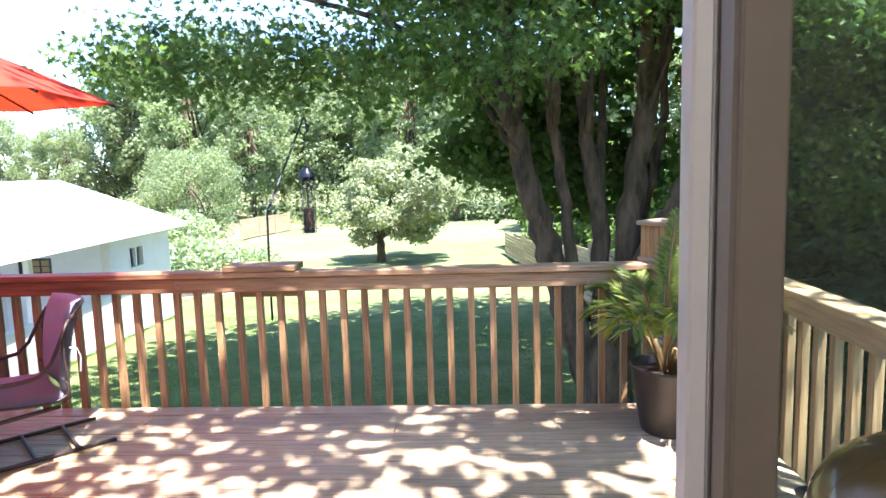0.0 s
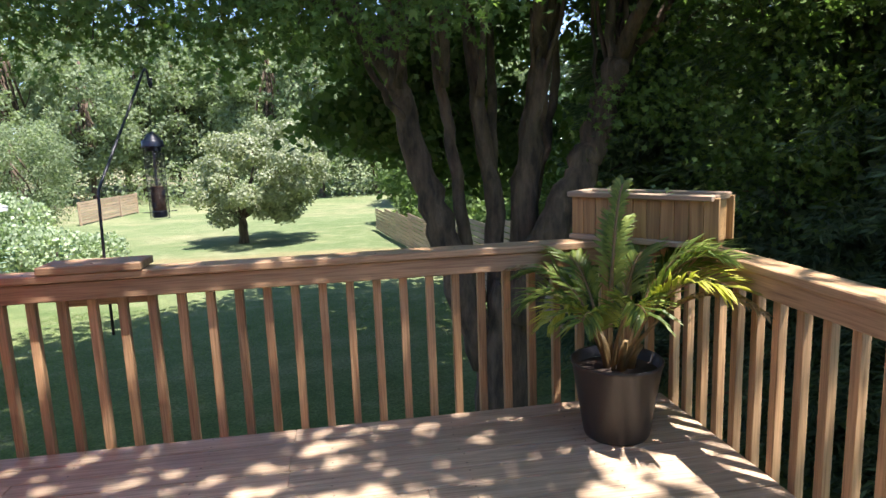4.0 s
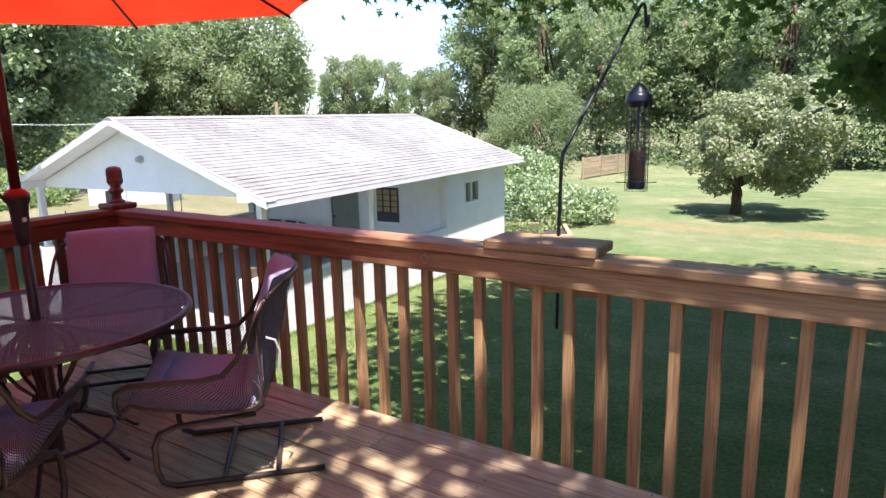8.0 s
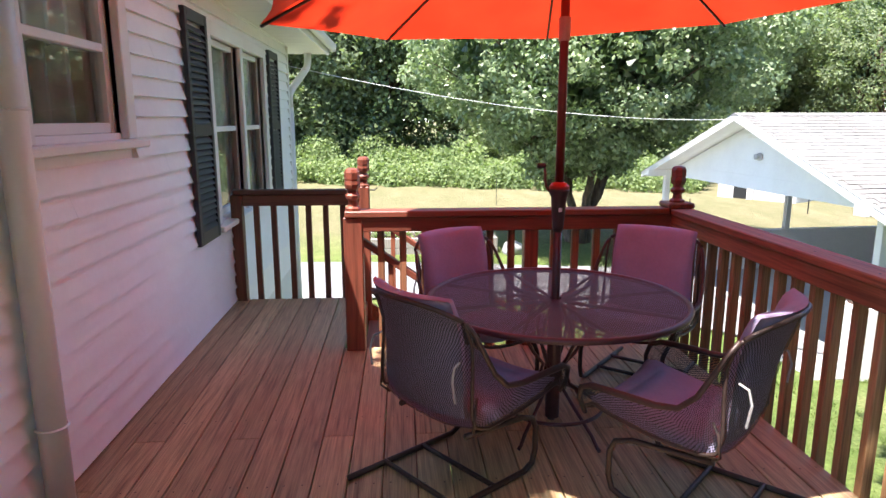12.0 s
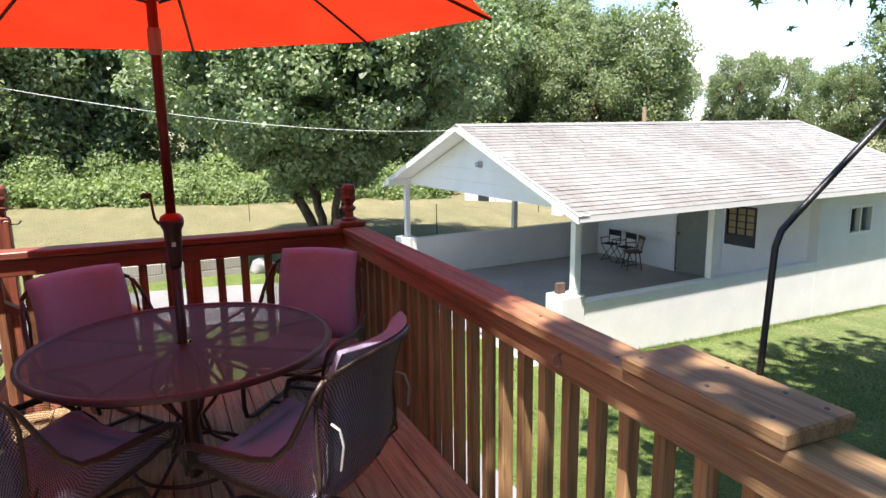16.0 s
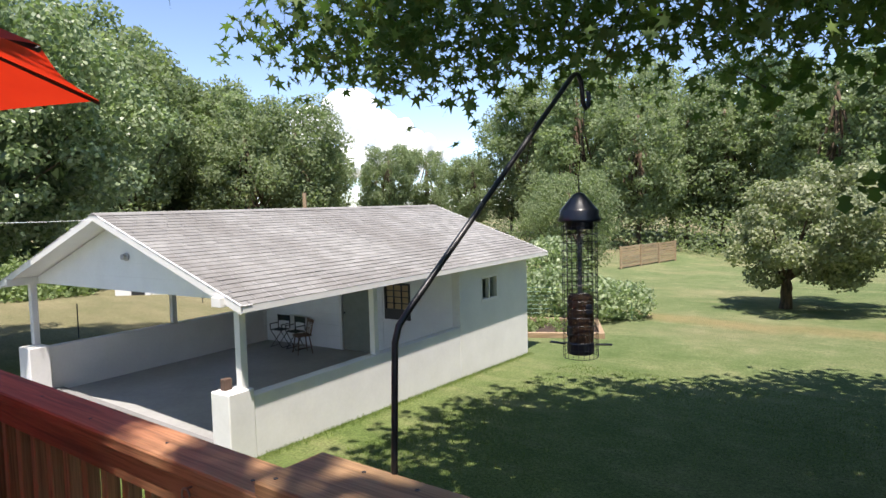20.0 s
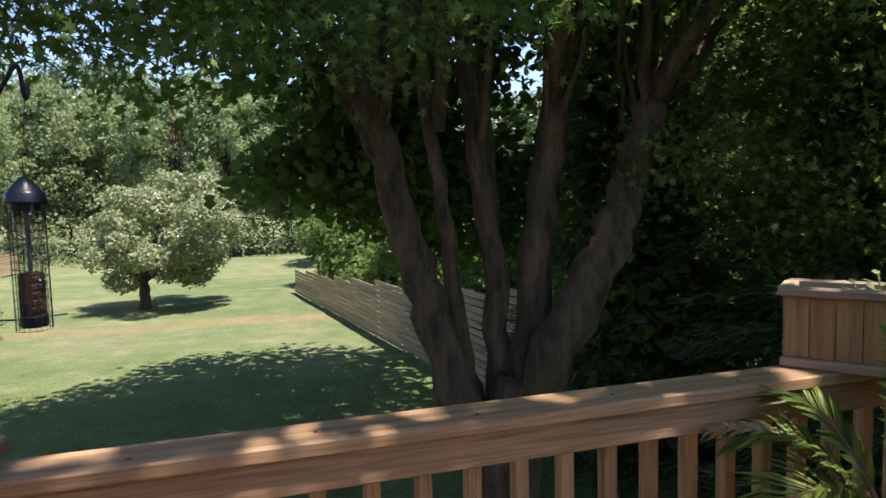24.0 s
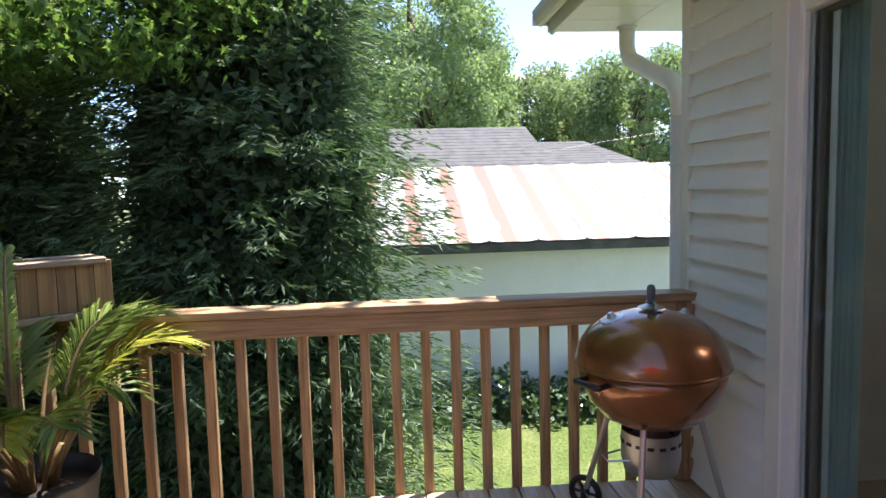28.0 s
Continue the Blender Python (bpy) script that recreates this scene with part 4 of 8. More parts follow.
part("curtain_cloth", MB().sheet(60, 1, lambda u, v: (1.175 + 0.12 * u, WALL_Y - 0.165 + 0.022 * math.sin(u * 26), 0.02 + 2.1 * v)), plain("grey_green_cloth", (0.4, 0.45, 0.43), 0.9, var=0.1), curt)

# ---- garage ----
GM = pose(-11.006, 7.992, 0, 0, 0, math.degrees(0.067))
GF, GB_, LEN, HW, ZR, ZE, WU = -2.06, 6.3, 10.19, 3.624, 1.575, 0.255, 3.29
garage = thing("garage", "white painted block garage with open carport and pale shingle roof", "garage", GM)


def gpart(name, mb, material, label="", parent=None, at=None):
    return part(name, mb, material, parent or garage, label, at=at)


gpart("floor_slab", MB().cbox(-WU + 0.05, WU - 0.05, -0.5, LEN - 0.7, -2.75, GF, 0.01), CONCRETE, "grey concrete carport floor")
gpart("side_wall", MB().cbox(WU - 0.2, WU, 0.42, GB_ - 0.1, -2.9, -1.17, 0.012), STUCCO, "white half wall, lumpy paint")
gpart("side_wall", MB().cbox(-WU, -WU + 0.2, 0.52, GB_ - 0.1, -2.9, -1.12, 0.012), STUCCO)
gpart("pier", MB().cbox(WU - 0.38, WU + 0.02, -0.05, 0.41, -2.9, -1.05, 0.015), STUCCO)
gpart("pier", MB().cbox(-WU - 0.02, -WU + 0.42, 0.12, 0.51, -2.9, -1.05, 0.015), STUCCO)
gpart("loose_block", MB().cbox(WU - 0.3, WU - 0.2, 0.06, 0.2, -1.05, -0.88, 0.01), plain("brown_brick", (0.09, 0.055, 0.04), 0.9))
for u, v, z0 in ((WU - 0.1, 0.3, -1.05), (WU - 0.1, 3.33, -1.17), (-WU + 0.1, 0.4, -1.05), (-WU + 0.1, 3.5, -1.12)):
    gpart("carport_post", MB().cbox(u - 0.06, u + 0.06, v - 0.06, v + 0.06, z0, 0.2, 0.006), TRIM)
# store room
east_wall = wall_pieces(MB(), 0, 0.2, GB_ - 0.1, LEN - 0.6, -2.95, 0.22, [(7.15, 7.96, -0.74, -0.15)])
east_wall.v = [(WU - y, x, z) for x, y, z in east_wall.v]
for k in range(0, len(east_wall.v), 8):
    gpart("store_wall", MB().add(east_wall.v[k:k + 8], [tuple(i - k for i in f) for f in east_wall.f if k <= f[0] < k + 8]), STUCCO, "white painted block wall with a small window")
gpart("store_wall", MB().box(-WU, -WU + 0.2, GB_ - 0.1, LEN - 0.6, -2.95, 0.22), STUCCO)
gpart("store_wall", MB().box(-WU + 0.2, WU - 0.2, LEN - 0.8, LEN - 0.6, -2.95, 0.22), STUCCO)
back = wall_pieces(MB(), GB_, GB_ + 0.12, -WU + 0.2, WU - 0.2, -2.06, 0.22, [(1.09, 1.86, -1.15, -0.27), (-0.3, 0.62, -2.06, -0.05)])
for k in range(0, len(back.v), 8):
    gpart("back_wall", MB().add(back.v[k:k + 8], [tuple(i - k for i in f) for f in back.f if k <= f[0] < k + 8]), SIDING, "cream panelled carport back wall")
for i in range(8):
    z = -2.0 + 0.28 * i
    for a, b in ((-WU + 0.2, -0.38), (0.7, 1.03), (1.92, WU - 0.2)):
        gpart("panel_board", MB().box(a, b, GB_ - 0.012, GB_ - 0.001, z, z + 0.272), SIDING)
DOORGREEN = plain("grey_green_door", (0.22, 0.24, 0.2), 0.6)
gd = gpart("store_door", MB().cbox(-0.3, 0.62, GB_ + 0.02, GB_ + 0.06, -2.05, -0.05, 0.004), DOORGREEN, "dull grey green door")
part("knob", MB().lathe([(0.012, 0), (0.03, 0.02), (0.03, 0.045), (0.01, 0.06)], 12), BLACK_METAL, gd, at=pose(-0.22, GB_ + 0.02, -1.1, 90, 0, 0))
gpart("door_casing", MB().box(-0.38, -0.3, GB_ - 0.02, GB_ + 0.1, -2.06, 0.02).box(0.62, 0.7, GB_ - 0.02, GB_ + 0.1, -2.06, 0.02).box(-0.3, 0.62, GB_ - 0.02, GB_ + 0.1, -0.05, 0.02), TRIM)
gw = gpart("store_window", MB().cbox(1.09, 1.14, GB_ - 0.02, GB_ + 0.06, -1.15, -0.27, 0.004).cbox(1.81, 1.86, GB_ - 0.02, GB_ + 0.06, -1.15, -0.27, 0.004).cbox(1.14, 1.81, GB_ - 0.02, GB_ + 0.06, -1.15, -0.9, 0.004).cbox(1.14, 1.81, GB_ - 0.02, GB_ + 0.06, -0.32, -0.27, 0.004), BLACK_METAL, "dark framed window with small panes")
for a, b, c, d, q in ((1.35, 1.37, -0.9, -0.32, 0.0), (1.58, 1.6, -0.9, -0.32, 0.0), (1.14, 1.81, -0.62, -0.6, 0.002), (1.14, 1.81, -0.77, -0.75, 0.002), (1.14, 1.81, -0.47, -0.45, 0.002)):
    part("glazing_bar", MB().box(a, b, GB_ + q, GB_ + 0.03 - q, c, d), BLACK_METAL, gw)
part("pane", MB().box(1.14, 1.81, GB_ + 0.032, GB_ + 0.038, -0.9, -0.32), plain("amber_blind", (0.42, 0.3, 0.16), 0.7), gw, "amber blind behind the glass")
sw = gpart("side_window", MB().cbox(WU - 0.12, WU + 0.012, 7.15, 7.2, -0.74, -0.15, 0.004).cbox(WU - 0.12, WU + 0.012, 7.91, 7.96, -0.74, -0.15, 0.004).cbox(WU - 0.12, WU + 0.011, 7.2, 7.91, -0.74, -0.69, 0.004).cbox(WU - 0.12, WU + 0.011, 7.2, 7.91, -0.2, -0.15, 0.004)
           .cbox(WU - 0.1, WU, 7.53, 7.58, -0.69, -0.2, 0.004), TRIM, "small slider window")
part("pane", MB().box(WU - 0.09, WU - 0.084, 7.2, 7.91, -0.69, -0.2), GLASS, sw)
part("curtain", MB().box(WU - 0.18, WU - 0.17, 7.2, 7.5, -0.69, -0.2), CURTAIN, sw)
# beams, ceiling, gables
gpart("beam", MB().cbox(WU - 0.2, WU, -0.1, LEN - 0.6, 0.2, 0.34, 0.006), TRIM)
gpart("beam", MB().cbox(-WU, -WU + 0.2, -0.1, LEN - 0.6, 0.2, 0.34, 0.006), TRIM)
slope = (ZR - ZE) / HW
for v0 in (0.5, LEN - 0.64):
    gb = MB()
    gb.add([(-WU - 0.0, v0, 0.22), (WU + 0.0, v0, 0.22), (0, v0, ZR - 0.1), (-WU - 0.0, v0 + 0.04, 0.22), (WU, v0 + 0.04, 0.22), (0, v0 + 0.04, ZR - 0.1)], [(0, 1, 2), (3, 5, 4), (0, 3, 4, 1), (1, 4, 5, 2), (0, 2, 5, 3)])
    gpart("gable_panel", gb, SIDING, "white boarded gable")
for i in range(5):
    z0 = 0.2 + 0.25 * i
    w0 = (ZR - 0.12 - z0) / slope
    w1 = max(0.05, (ZR - 0.12 - z0 - 0.24) / slope)
    gpart("gable_board", MB().add([(-w0, 0.48, z0), (w0, 0.48, z0), (w1, 0.49, z0 + 0.245), (-w1, 0.49, z0 + 0.245), (-w0, 0.497, z0), (w0, 0.497, z0), (w1, 0.497, z0 + 0.245), (-w1, 0.497, z0 + 0.245)],
                                  [(0, 3, 2, 1), (4, 5, 6, 7), (0, 1, 5, 4), (1, 2, 6, 5), (2, 3, 7, 6), (3, 0, 4, 7)]), SIDING)
gpart("carport_ceiling", MB().box(-WU + 0.2, WU - 0.2, 0.545, GB_, 0.3, 0.33), SIDING)
vent = gpart("gable_vent", MB().add([(-0.32, 0.462, 1.12), (0.32, 0.462, 1.12), (0, 0.462, 1.36), (-0.32, 0.478, 1.12), (0.32, 0.478, 1.12), (0, 0.478, 1.36)], [(0, 2, 1), (3, 4, 5), (0, 1, 4, 3), (1, 2, 5, 4), (2, 0, 3, 5)]), TRIM, "small triangular gable vent")
gpart("round_lamp", MB().lathe([(0.07, 0), (0.075, 0.03), (0.05, 0.05), (0.05, 0.1), (0.0, 0.12)], 14), plain("grey_fixture", (0.4, 0.4, 0.4), 0.5), "small round fixture on the gable", at=pose(0.1, 0.48, 0.8, 90, 0, 0))
deck_r = MB()
for s_ in (1, -1):
    deck_r.add([(0, 0, ZR - 0.03), (s_ * HW, 0, ZE - 0.03), (s_ * HW, LEN, ZE - 0.03), (0, LEN, ZR - 0.03), (0, 0, ZR - 0.1), (s_ * HW, 0, ZE - 0.1), (s_ * HW, LEN, ZE - 0.1), (0, LEN, ZR - 0.1)],
               [(0, 1, 2, 3), (4, 7, 6, 5), (0, 4, 5, 1), (1, 5, 6, 2), (2, 6, 7, 3)] if s_ > 0 else [(0, 3, 2, 1), (4, 5, 6, 7), (0, 1, 5, 4), (1, 2, 6, 5), (2, 3, 7, 6)])
gpart("roof_deck", deck_r, TRIM)
for s_ in (1, -1):
    for v0 in (-0.025, LEN):
        gpart("rake_board", MB().add([(s_ * 0.0, v0, ZR - 0.01), (s_ * HW, v0, ZE - 0.01), (s_ * HW, v0, ZE - 0.14), (0, v0, ZR - 0.14), (0, v0 + 0.025, ZR - 0.01), (s_ * HW, v0 + 0.025, ZE - 0.01), (s_ * HW, v0 + 0.025, ZE - 0.14), (0, v0 + 0.025, ZR - 0.14)],
                                     [(0, 1, 2, 3), (4, 7, 6, 5), (0, 4, 5, 1), (1, 5, 6, 2), (2, 6, 7, 3), (3, 7, 4, 0)]), TRIM)
    gpart("fascia", MB().cbox(s_ * HW - 0.015, s_ * HW + 0.012, 0, LEN, ZE - 0.12, ZE - 0.015, 0.003), TRIM)


def shingle_mat():
    m, nt, b, link = mat("pale_weathered_shingle")
    oi = nt.nodes.new("ShaderNodeNewGeometry")
    p = oi.outputs["Position"]
    stain = noise_tex(nt, p, 0.55, 5, 0.65, (0.8, 1.1, 1.0))
    streak = noise_tex(nt, p, 1.6, 5, 0.7, (0.5, 1.9, 0.5))
    fine = noise_tex(nt, p, 60, 3, 0.7)
    ob_ = nt.nodes.new("ShaderNodeObjectInfo")
    tone = maths(nt, "FRACT", maths(nt, "ADD", maths(nt, "MULTIPLY", ob_.outputs["Random"], 7.3), oi.outputs["Random Per Island"]))
    c = ramp(nt, tone, [(0, (0.195, 0.194, 0.187)), (1, (0.275, 0.273, 0.262))])
    c = mix(nt, ramp(nt, stain, [(0.42, (0, 0, 0)), (0.62, (1, 1, 1))]), c, (0.175, 0.169, 0.16))
    c = mix(nt, maths(nt, "MULTIPLY", ramp(nt, streak, [(0.5, (0, 0, 0)), (0.7, (1, 1, 1))]), 0.45), c, (0.15, 0.143, 0.134))
    c = mix(nt, 0.5, c, ramp(nt, fine, [(0.3, (0.7, 0.7, 0.7)), (0.7, (1.15, 1.15, 1.15))]), "MULTIPLY")
    link(c, b.inputs["Base Color"])
    b.inputs["Roughness"].default_value = 0.95
    bump(nt, b, fine, 0.4, 0.004)
    return m


SHINGLE = shingle_mat()
# shingle tabs: the lowest courses of the near slope one by one, the rest joined
run = math.hypot(HW, ZR - ZE)
tilt = math.degrees(math.atan2(ZR - ZE, HW))
TAB_W = 0.292
TAB = MB().add([(0.085, 0, 0.017), (0.085, TAB_W, 0.017), (-0.085, TAB_W, 0.004), (-0.085, 0, 0.004), (0.085, 0, 0), (0.085, TAB_W, 0)], [(0, 1, 2, 3), (4, 5, 1, 0)]).mesh("shingle", SHINGLE)
rest = {}
for s_ in (1, -1):
    rest[s_] = MB()
    rows_n = int(run / 0.14)
    rs = random.Random(7)
    for i in range(rows_n + 1):
        d0, d1 = run - 0.14 * i + 0.02, max(run - 0.14 * (i + 1) - 0.03, 0.0)
        y = -0.03 - rs.uniform(0, 0.3)
        while y < LEN + 0.02:
            a, b = max(y, -0.03), min(y + TAB_W, LEN + 0.03)
            full = b - a > TAB_W - 1e-6
            y += 0.3
            if b - a < 0.03:
                continue
            h = 0.015 + rs.uniform(0, 0.005)
            def P(d, v, up):
                return (s_ * HW * d / run, v, ZR - (ZR - ZE) * d / run - 0.03 + up)
            if s_ > 0 and i < 8 and full:
                c = P((d0 + d1) / 2, a, h - 0.015)
                gpart("shingle", TAB, None, at=pose(c[0], c[1], c[2], 0, tilt, 0))
                continue
            q = [P(d0, a, h), P(d0, b, h), P(d1, b, 0.004), P(d1, a, 0.004), P(d0, a, 0.0), P(d0, b, 0.0)]
            rest[s_].add(q, [(0, 1, 2, 3), (4, 5, 1, 0)] if s_ > 0 else [(3, 2, 1, 0), (0, 1, 5, 4)])
for s_ in (1, -1):
    o = gpart("shingle_course", rest[s_], SHINGLE, "pale weathered shingles with grey stains")
    o["kind"] = "stuff"
gpart("ridge_cap", MB().add([(-0.14, -0.03, ZR - 0.055), (0, -0.03, ZR - 0.002), (0.14, -0.03, ZR - 0.055), (-0.14, LEN + 0.03, ZR - 0.055), (0, LEN + 0.03, ZR - 0.002), (0.14, LEN + 0.03, ZR - 0.055)], [(0, 1, 4, 3), (1, 2, 5, 4), (0, 2, 1), (3, 4, 5)]), SHINGLE)

# ---- table and umbrella ----
TX, TY, TZ, TR = -2.685, 2.8, 0.638, 0.615


def diamond_mesh_mat(name, color, rough, metal, cell, open_=0.5, weave="Object"):
    """Expanded metal: small diamond slots cut right through the sheet; cell is their length in metres."""
    m, nt, b, link = mat(name)
    tc = nt.nodes.new("ShaderNodeTexCoord")
    sep = nt.nodes.new("ShaderNodeSeparateXYZ")
    link(tc.outputs[weave], sep.inputs[0])
    k = math.pi / cell
    along, across = maths(nt, "MULTIPLY", sep.outputs[0], k), maths(nt, "MULTIPLY", sep.outputs[1], k * 1.9)
    a = maths(nt, "SINE", maths(nt, "ADD", along, across))
    c = maths(nt, "SINE", maths(nt, "SUBTRACT", along, across))
    hole = maths(nt, "GREATER_THAN", maths(nt, "ABSOLUTE", maths(nt, "MULTIPLY", a, c)), open_)
    link(ramp(nt, noise_tex(nt, tc.outputs["Object"], 9.0, 3), [(0.3, tuple(x * 0.7 for x in color)), (0.7, tuple(x * 1.2 for x in color))]), b.inputs["Base Color"])
    b.inputs["Roughness"].default_value, b.inputs["Metallic"].default_value = rough, metal
    tr = nt.nodes.new("ShaderNodeBsdfTransparent")
    ms = nt.nodes.new("ShaderNodeMixShader")
    link(hole, ms.inputs[0])
    link(b.outputs[0], ms.inputs[1])
    link(tr.outputs[0], ms.inputs[2])
    link(ms.outputs[0], nt.nodes["Material Output"].inputs[0])
    return m


TABLE_MESH = diamond_mesh_mat("perforated_table_top", (0.045, 0.025, 0.03), 0.6, 0.0, 0.019, 0.73)
table = thing("patio_table", "round plum brown metal mesh patio table with scroll base", "table")
part("tabletop", MB().lathe([(0.03, TZ - 0.006), (TR - 0.02, TZ - 0.006)], 64, (TX, TY, 0), caps=False), TABLE_MESH, table, "perforated metal mesh top")
part("rim", MB().tube([(TX + (TR - 0.012) * math.cos(a), TY + (TR - 0.012) * math.sin(a), TZ - 0.012) for a in np.linspace(0, 2 * math.pi, 65)[:-1]], 0.015, 8, True), TABLE_METAL, table, smooth=True)
for k in range(8):
    a = math.pi * k / 4 + 0.2
    part("spoke", MB().tube([(TX + 0.05 * math.cos(a), TY + 0.05 * math.sin(a), TZ - 0.02), (TX + (TR - 0.02) * math.cos(a), TY + (TR - 0.02) * math.sin(a), TZ - 0.02)], 0.008, 6), TABLE_METAL, table)
part("column", MB().lathe([(0.035, 0.03), (0.035, TZ - 0.02)], 16, (TX, TY, 0)), TABLE_METAL, table)
for k in range(6):
    a = math.pi * k / 3 + 0.4
    c_, s_ = math.cos(a), math.sin(a)
    prof = [(0.05, 0.6), (0.12, 0.54), (0.15, 0.45), (0.1, 0.36), (0.05, 0.3), (0.08, 0.2), (0.2, 0.12), (0.3, 0.06), (0.34, 0.02), (0.36, 0.012)]
    part("scroll_leg", MB().tube([(TX + r * c_, TY + r * s_, z) for r, z in prof], 0.009, 6), TABLE_METAL, table, smooth=True)
part("base_ring", MB().tube([(TX + 0.24 * math.cos(a), TY + 0.24 * math.sin(a), 0.1) for a in np.linspace(0, 2 * math.pi, 41)[:-1]], 0.009, 6, True), TABLE_METAL, table, smooth=True)

PX, PY = -2.675, 2.795
RED_METAL = plain("dark_red_pole", (0.13, 0.012, 0.012), 0.35, 0.1, var=0.2)
umb = thing("patio_umbrella", "red canvas patio umbrella open over the table", "umbrella")
part("pole", MB().lathe([(0.02, 0.02), (0.02, 1.12)], 14, (PX, PY, 0)), plain("dark_pole", (0.04, 0.018, 0.018), 0.4), umb, smooth=True)
part("upper_pole", MB().lathe([(0.02, 1.1), (0.02, 2.62)], 14, (PX, PY, 0)), RED_METAL, umb, smooth=True)
crank = part("crank_housing", MB().lathe([(0.022, 0.955), (0.027, 0.98), (0.034, 1.08), (0.036, 1.115), (0.045, 1.132), (0.048, 1.145), (0.047, 1.152)], 18, (PX, PY, 0)), plain("crank_plastic", (0.035, 0.016, 0.018), 0.4), umb, smooth=True)
part("crank_cap", MB().lathe([(0.047, 1.153), (0.045, 1.166), (0.034, 1.178), (0.0205, 1.184)], 18, (PX, PY, 0)), plain("red_crank_cap", (0.3, 0.02, 0.015), 0.4), crank, "bright red cap ring", smooth=True)
part("crank_handle", MB().tube([(PX, PY - 0.046, 1.14), (PX, PY - 0.062, 1.165), (PX, PY - 0.066, 1.2), (PX, PY - 0.07, 1.255)], 0.006, 6), RED_METAL, crank, smooth=True)
part("crank_knob", MB().lathe([(0.006, 0), (0.011, 0.006), (0.011, 0.036), (0.006, 0.042)], 10), plain("knob_plastic", (0.02, 0.012, 0.012), 0.45), crank, at=pose(PX, PY - 0.064, 1.258, 90, 0, 0))
part("sticker", MB().box(PX + 0.0335, PX + 0.0355, PY - 0.008, PY + 0.008, 1.05, 1.068), TRIM, crank)
part("collar", MB().lathe([(0.025, 1.8), (0.026, 1.9)], 14, (PX, PY, 0)), plain("grey_clamp", (0.3, 0.28, 0.28), 0.4, 0.5), umb)
HEM, PEAK, UR, A0 = 1.935, 2.46, 1.37, radians(35.6)


def hem_z(x, y):
    return HEM + 0.035 * (y - PY) - 0.02 * (x - PX)


for k in range(8):
    a0, a1 = A0 + k * math.pi / 4, A0 + (k + 1) * math.pi / 4
    def fn(u, v):
        r = UR * (0.1 + 0.9 * v)
        a = a0 + (a1 - a0) * u
        chord = math.cos(math.pi / 8) / math.cos(a - (a0 + a1) / 2)
        sag = 1 - 0.025 * v * math.sin(math.pi * u)
        x, y = PX + r * chord * sag * math.cos(a), PY + r * chord * sag * math.sin(a)
        t = 0.1 + 0.9 * v
        z = PEAK + (hem_z(x, y) - PEAK) * (t ** 1.22) - 0.03 * math.sin(math.pi * u) * v * (1 - v * 0.6) + 0.012 * math.sin(math.pi * u) * v ** 4
        return (x, y, z)
    part("canopy_panel", MB().sheet(10, 10, fn), CANVAS, umb, "red canvas panel", smooth=True)
    tip = (PX + UR * math.cos(a0), PY + UR * math.sin(a0))
    part("rib", MB().tube([(PX + 0.03 * math.cos(a0), PY + 0.03 * math.sin(a0), PEAK - 0.04)] + [(PX + UR * t * math.cos(a0), PY + UR * t * math.sin(a0), PEAK + (hem_z(*tip) - PEAK) * t ** 1.22 - 0.012) for t in (0.25, 0.5, 0.75, 1.0)], 0.008, 5), BLACK_METAL, umb)
    part("strut", MB().tube([(PX + 0.035 * math.cos(a0), PY + 0.035 * math.sin(a0), 2.0), (PX + 0.66 * math.cos(a0), PY + 0.66 * math.sin(a0), PEAK + (hem_z(*tip) - PEAK) * 0.48 ** 1.22 - 0.016)], 0.006, 5), BLACK_METAL, umb)
top = MB()
for k in range(8):
    a0, a1 = A0 + k * math.pi / 4, A0 + (k + 1) * math.pi / 4
    top.add([(PX, PY, PEAK + 0.1), (PX + 0.3 * math.cos(a0), PY + 0.3 * math.sin(a0), PEAK - 0.03), (PX + 0.3 * math.cos(a1), PY + 0.3 * math.sin(a1), PEAK - 0.03)], [(0, 1, 2)])
part("vent_cap", top, CANVAS, umb)
part("top_knob", MB().lathe([(0.02, 0), (0.03, 0.03), (0.02, 0.06), (0.0, 0.08)], 12, (PX, PY, PEAK + 0.08)), RED_METAL, umb)

# ---- spring chairs ----
CHAIR_MESH = diamond_mesh_mat("chair_wire_mesh", (0.017, 0.021, 0.025), 0.65, 0.1, 0.017, 0.32, "UV")


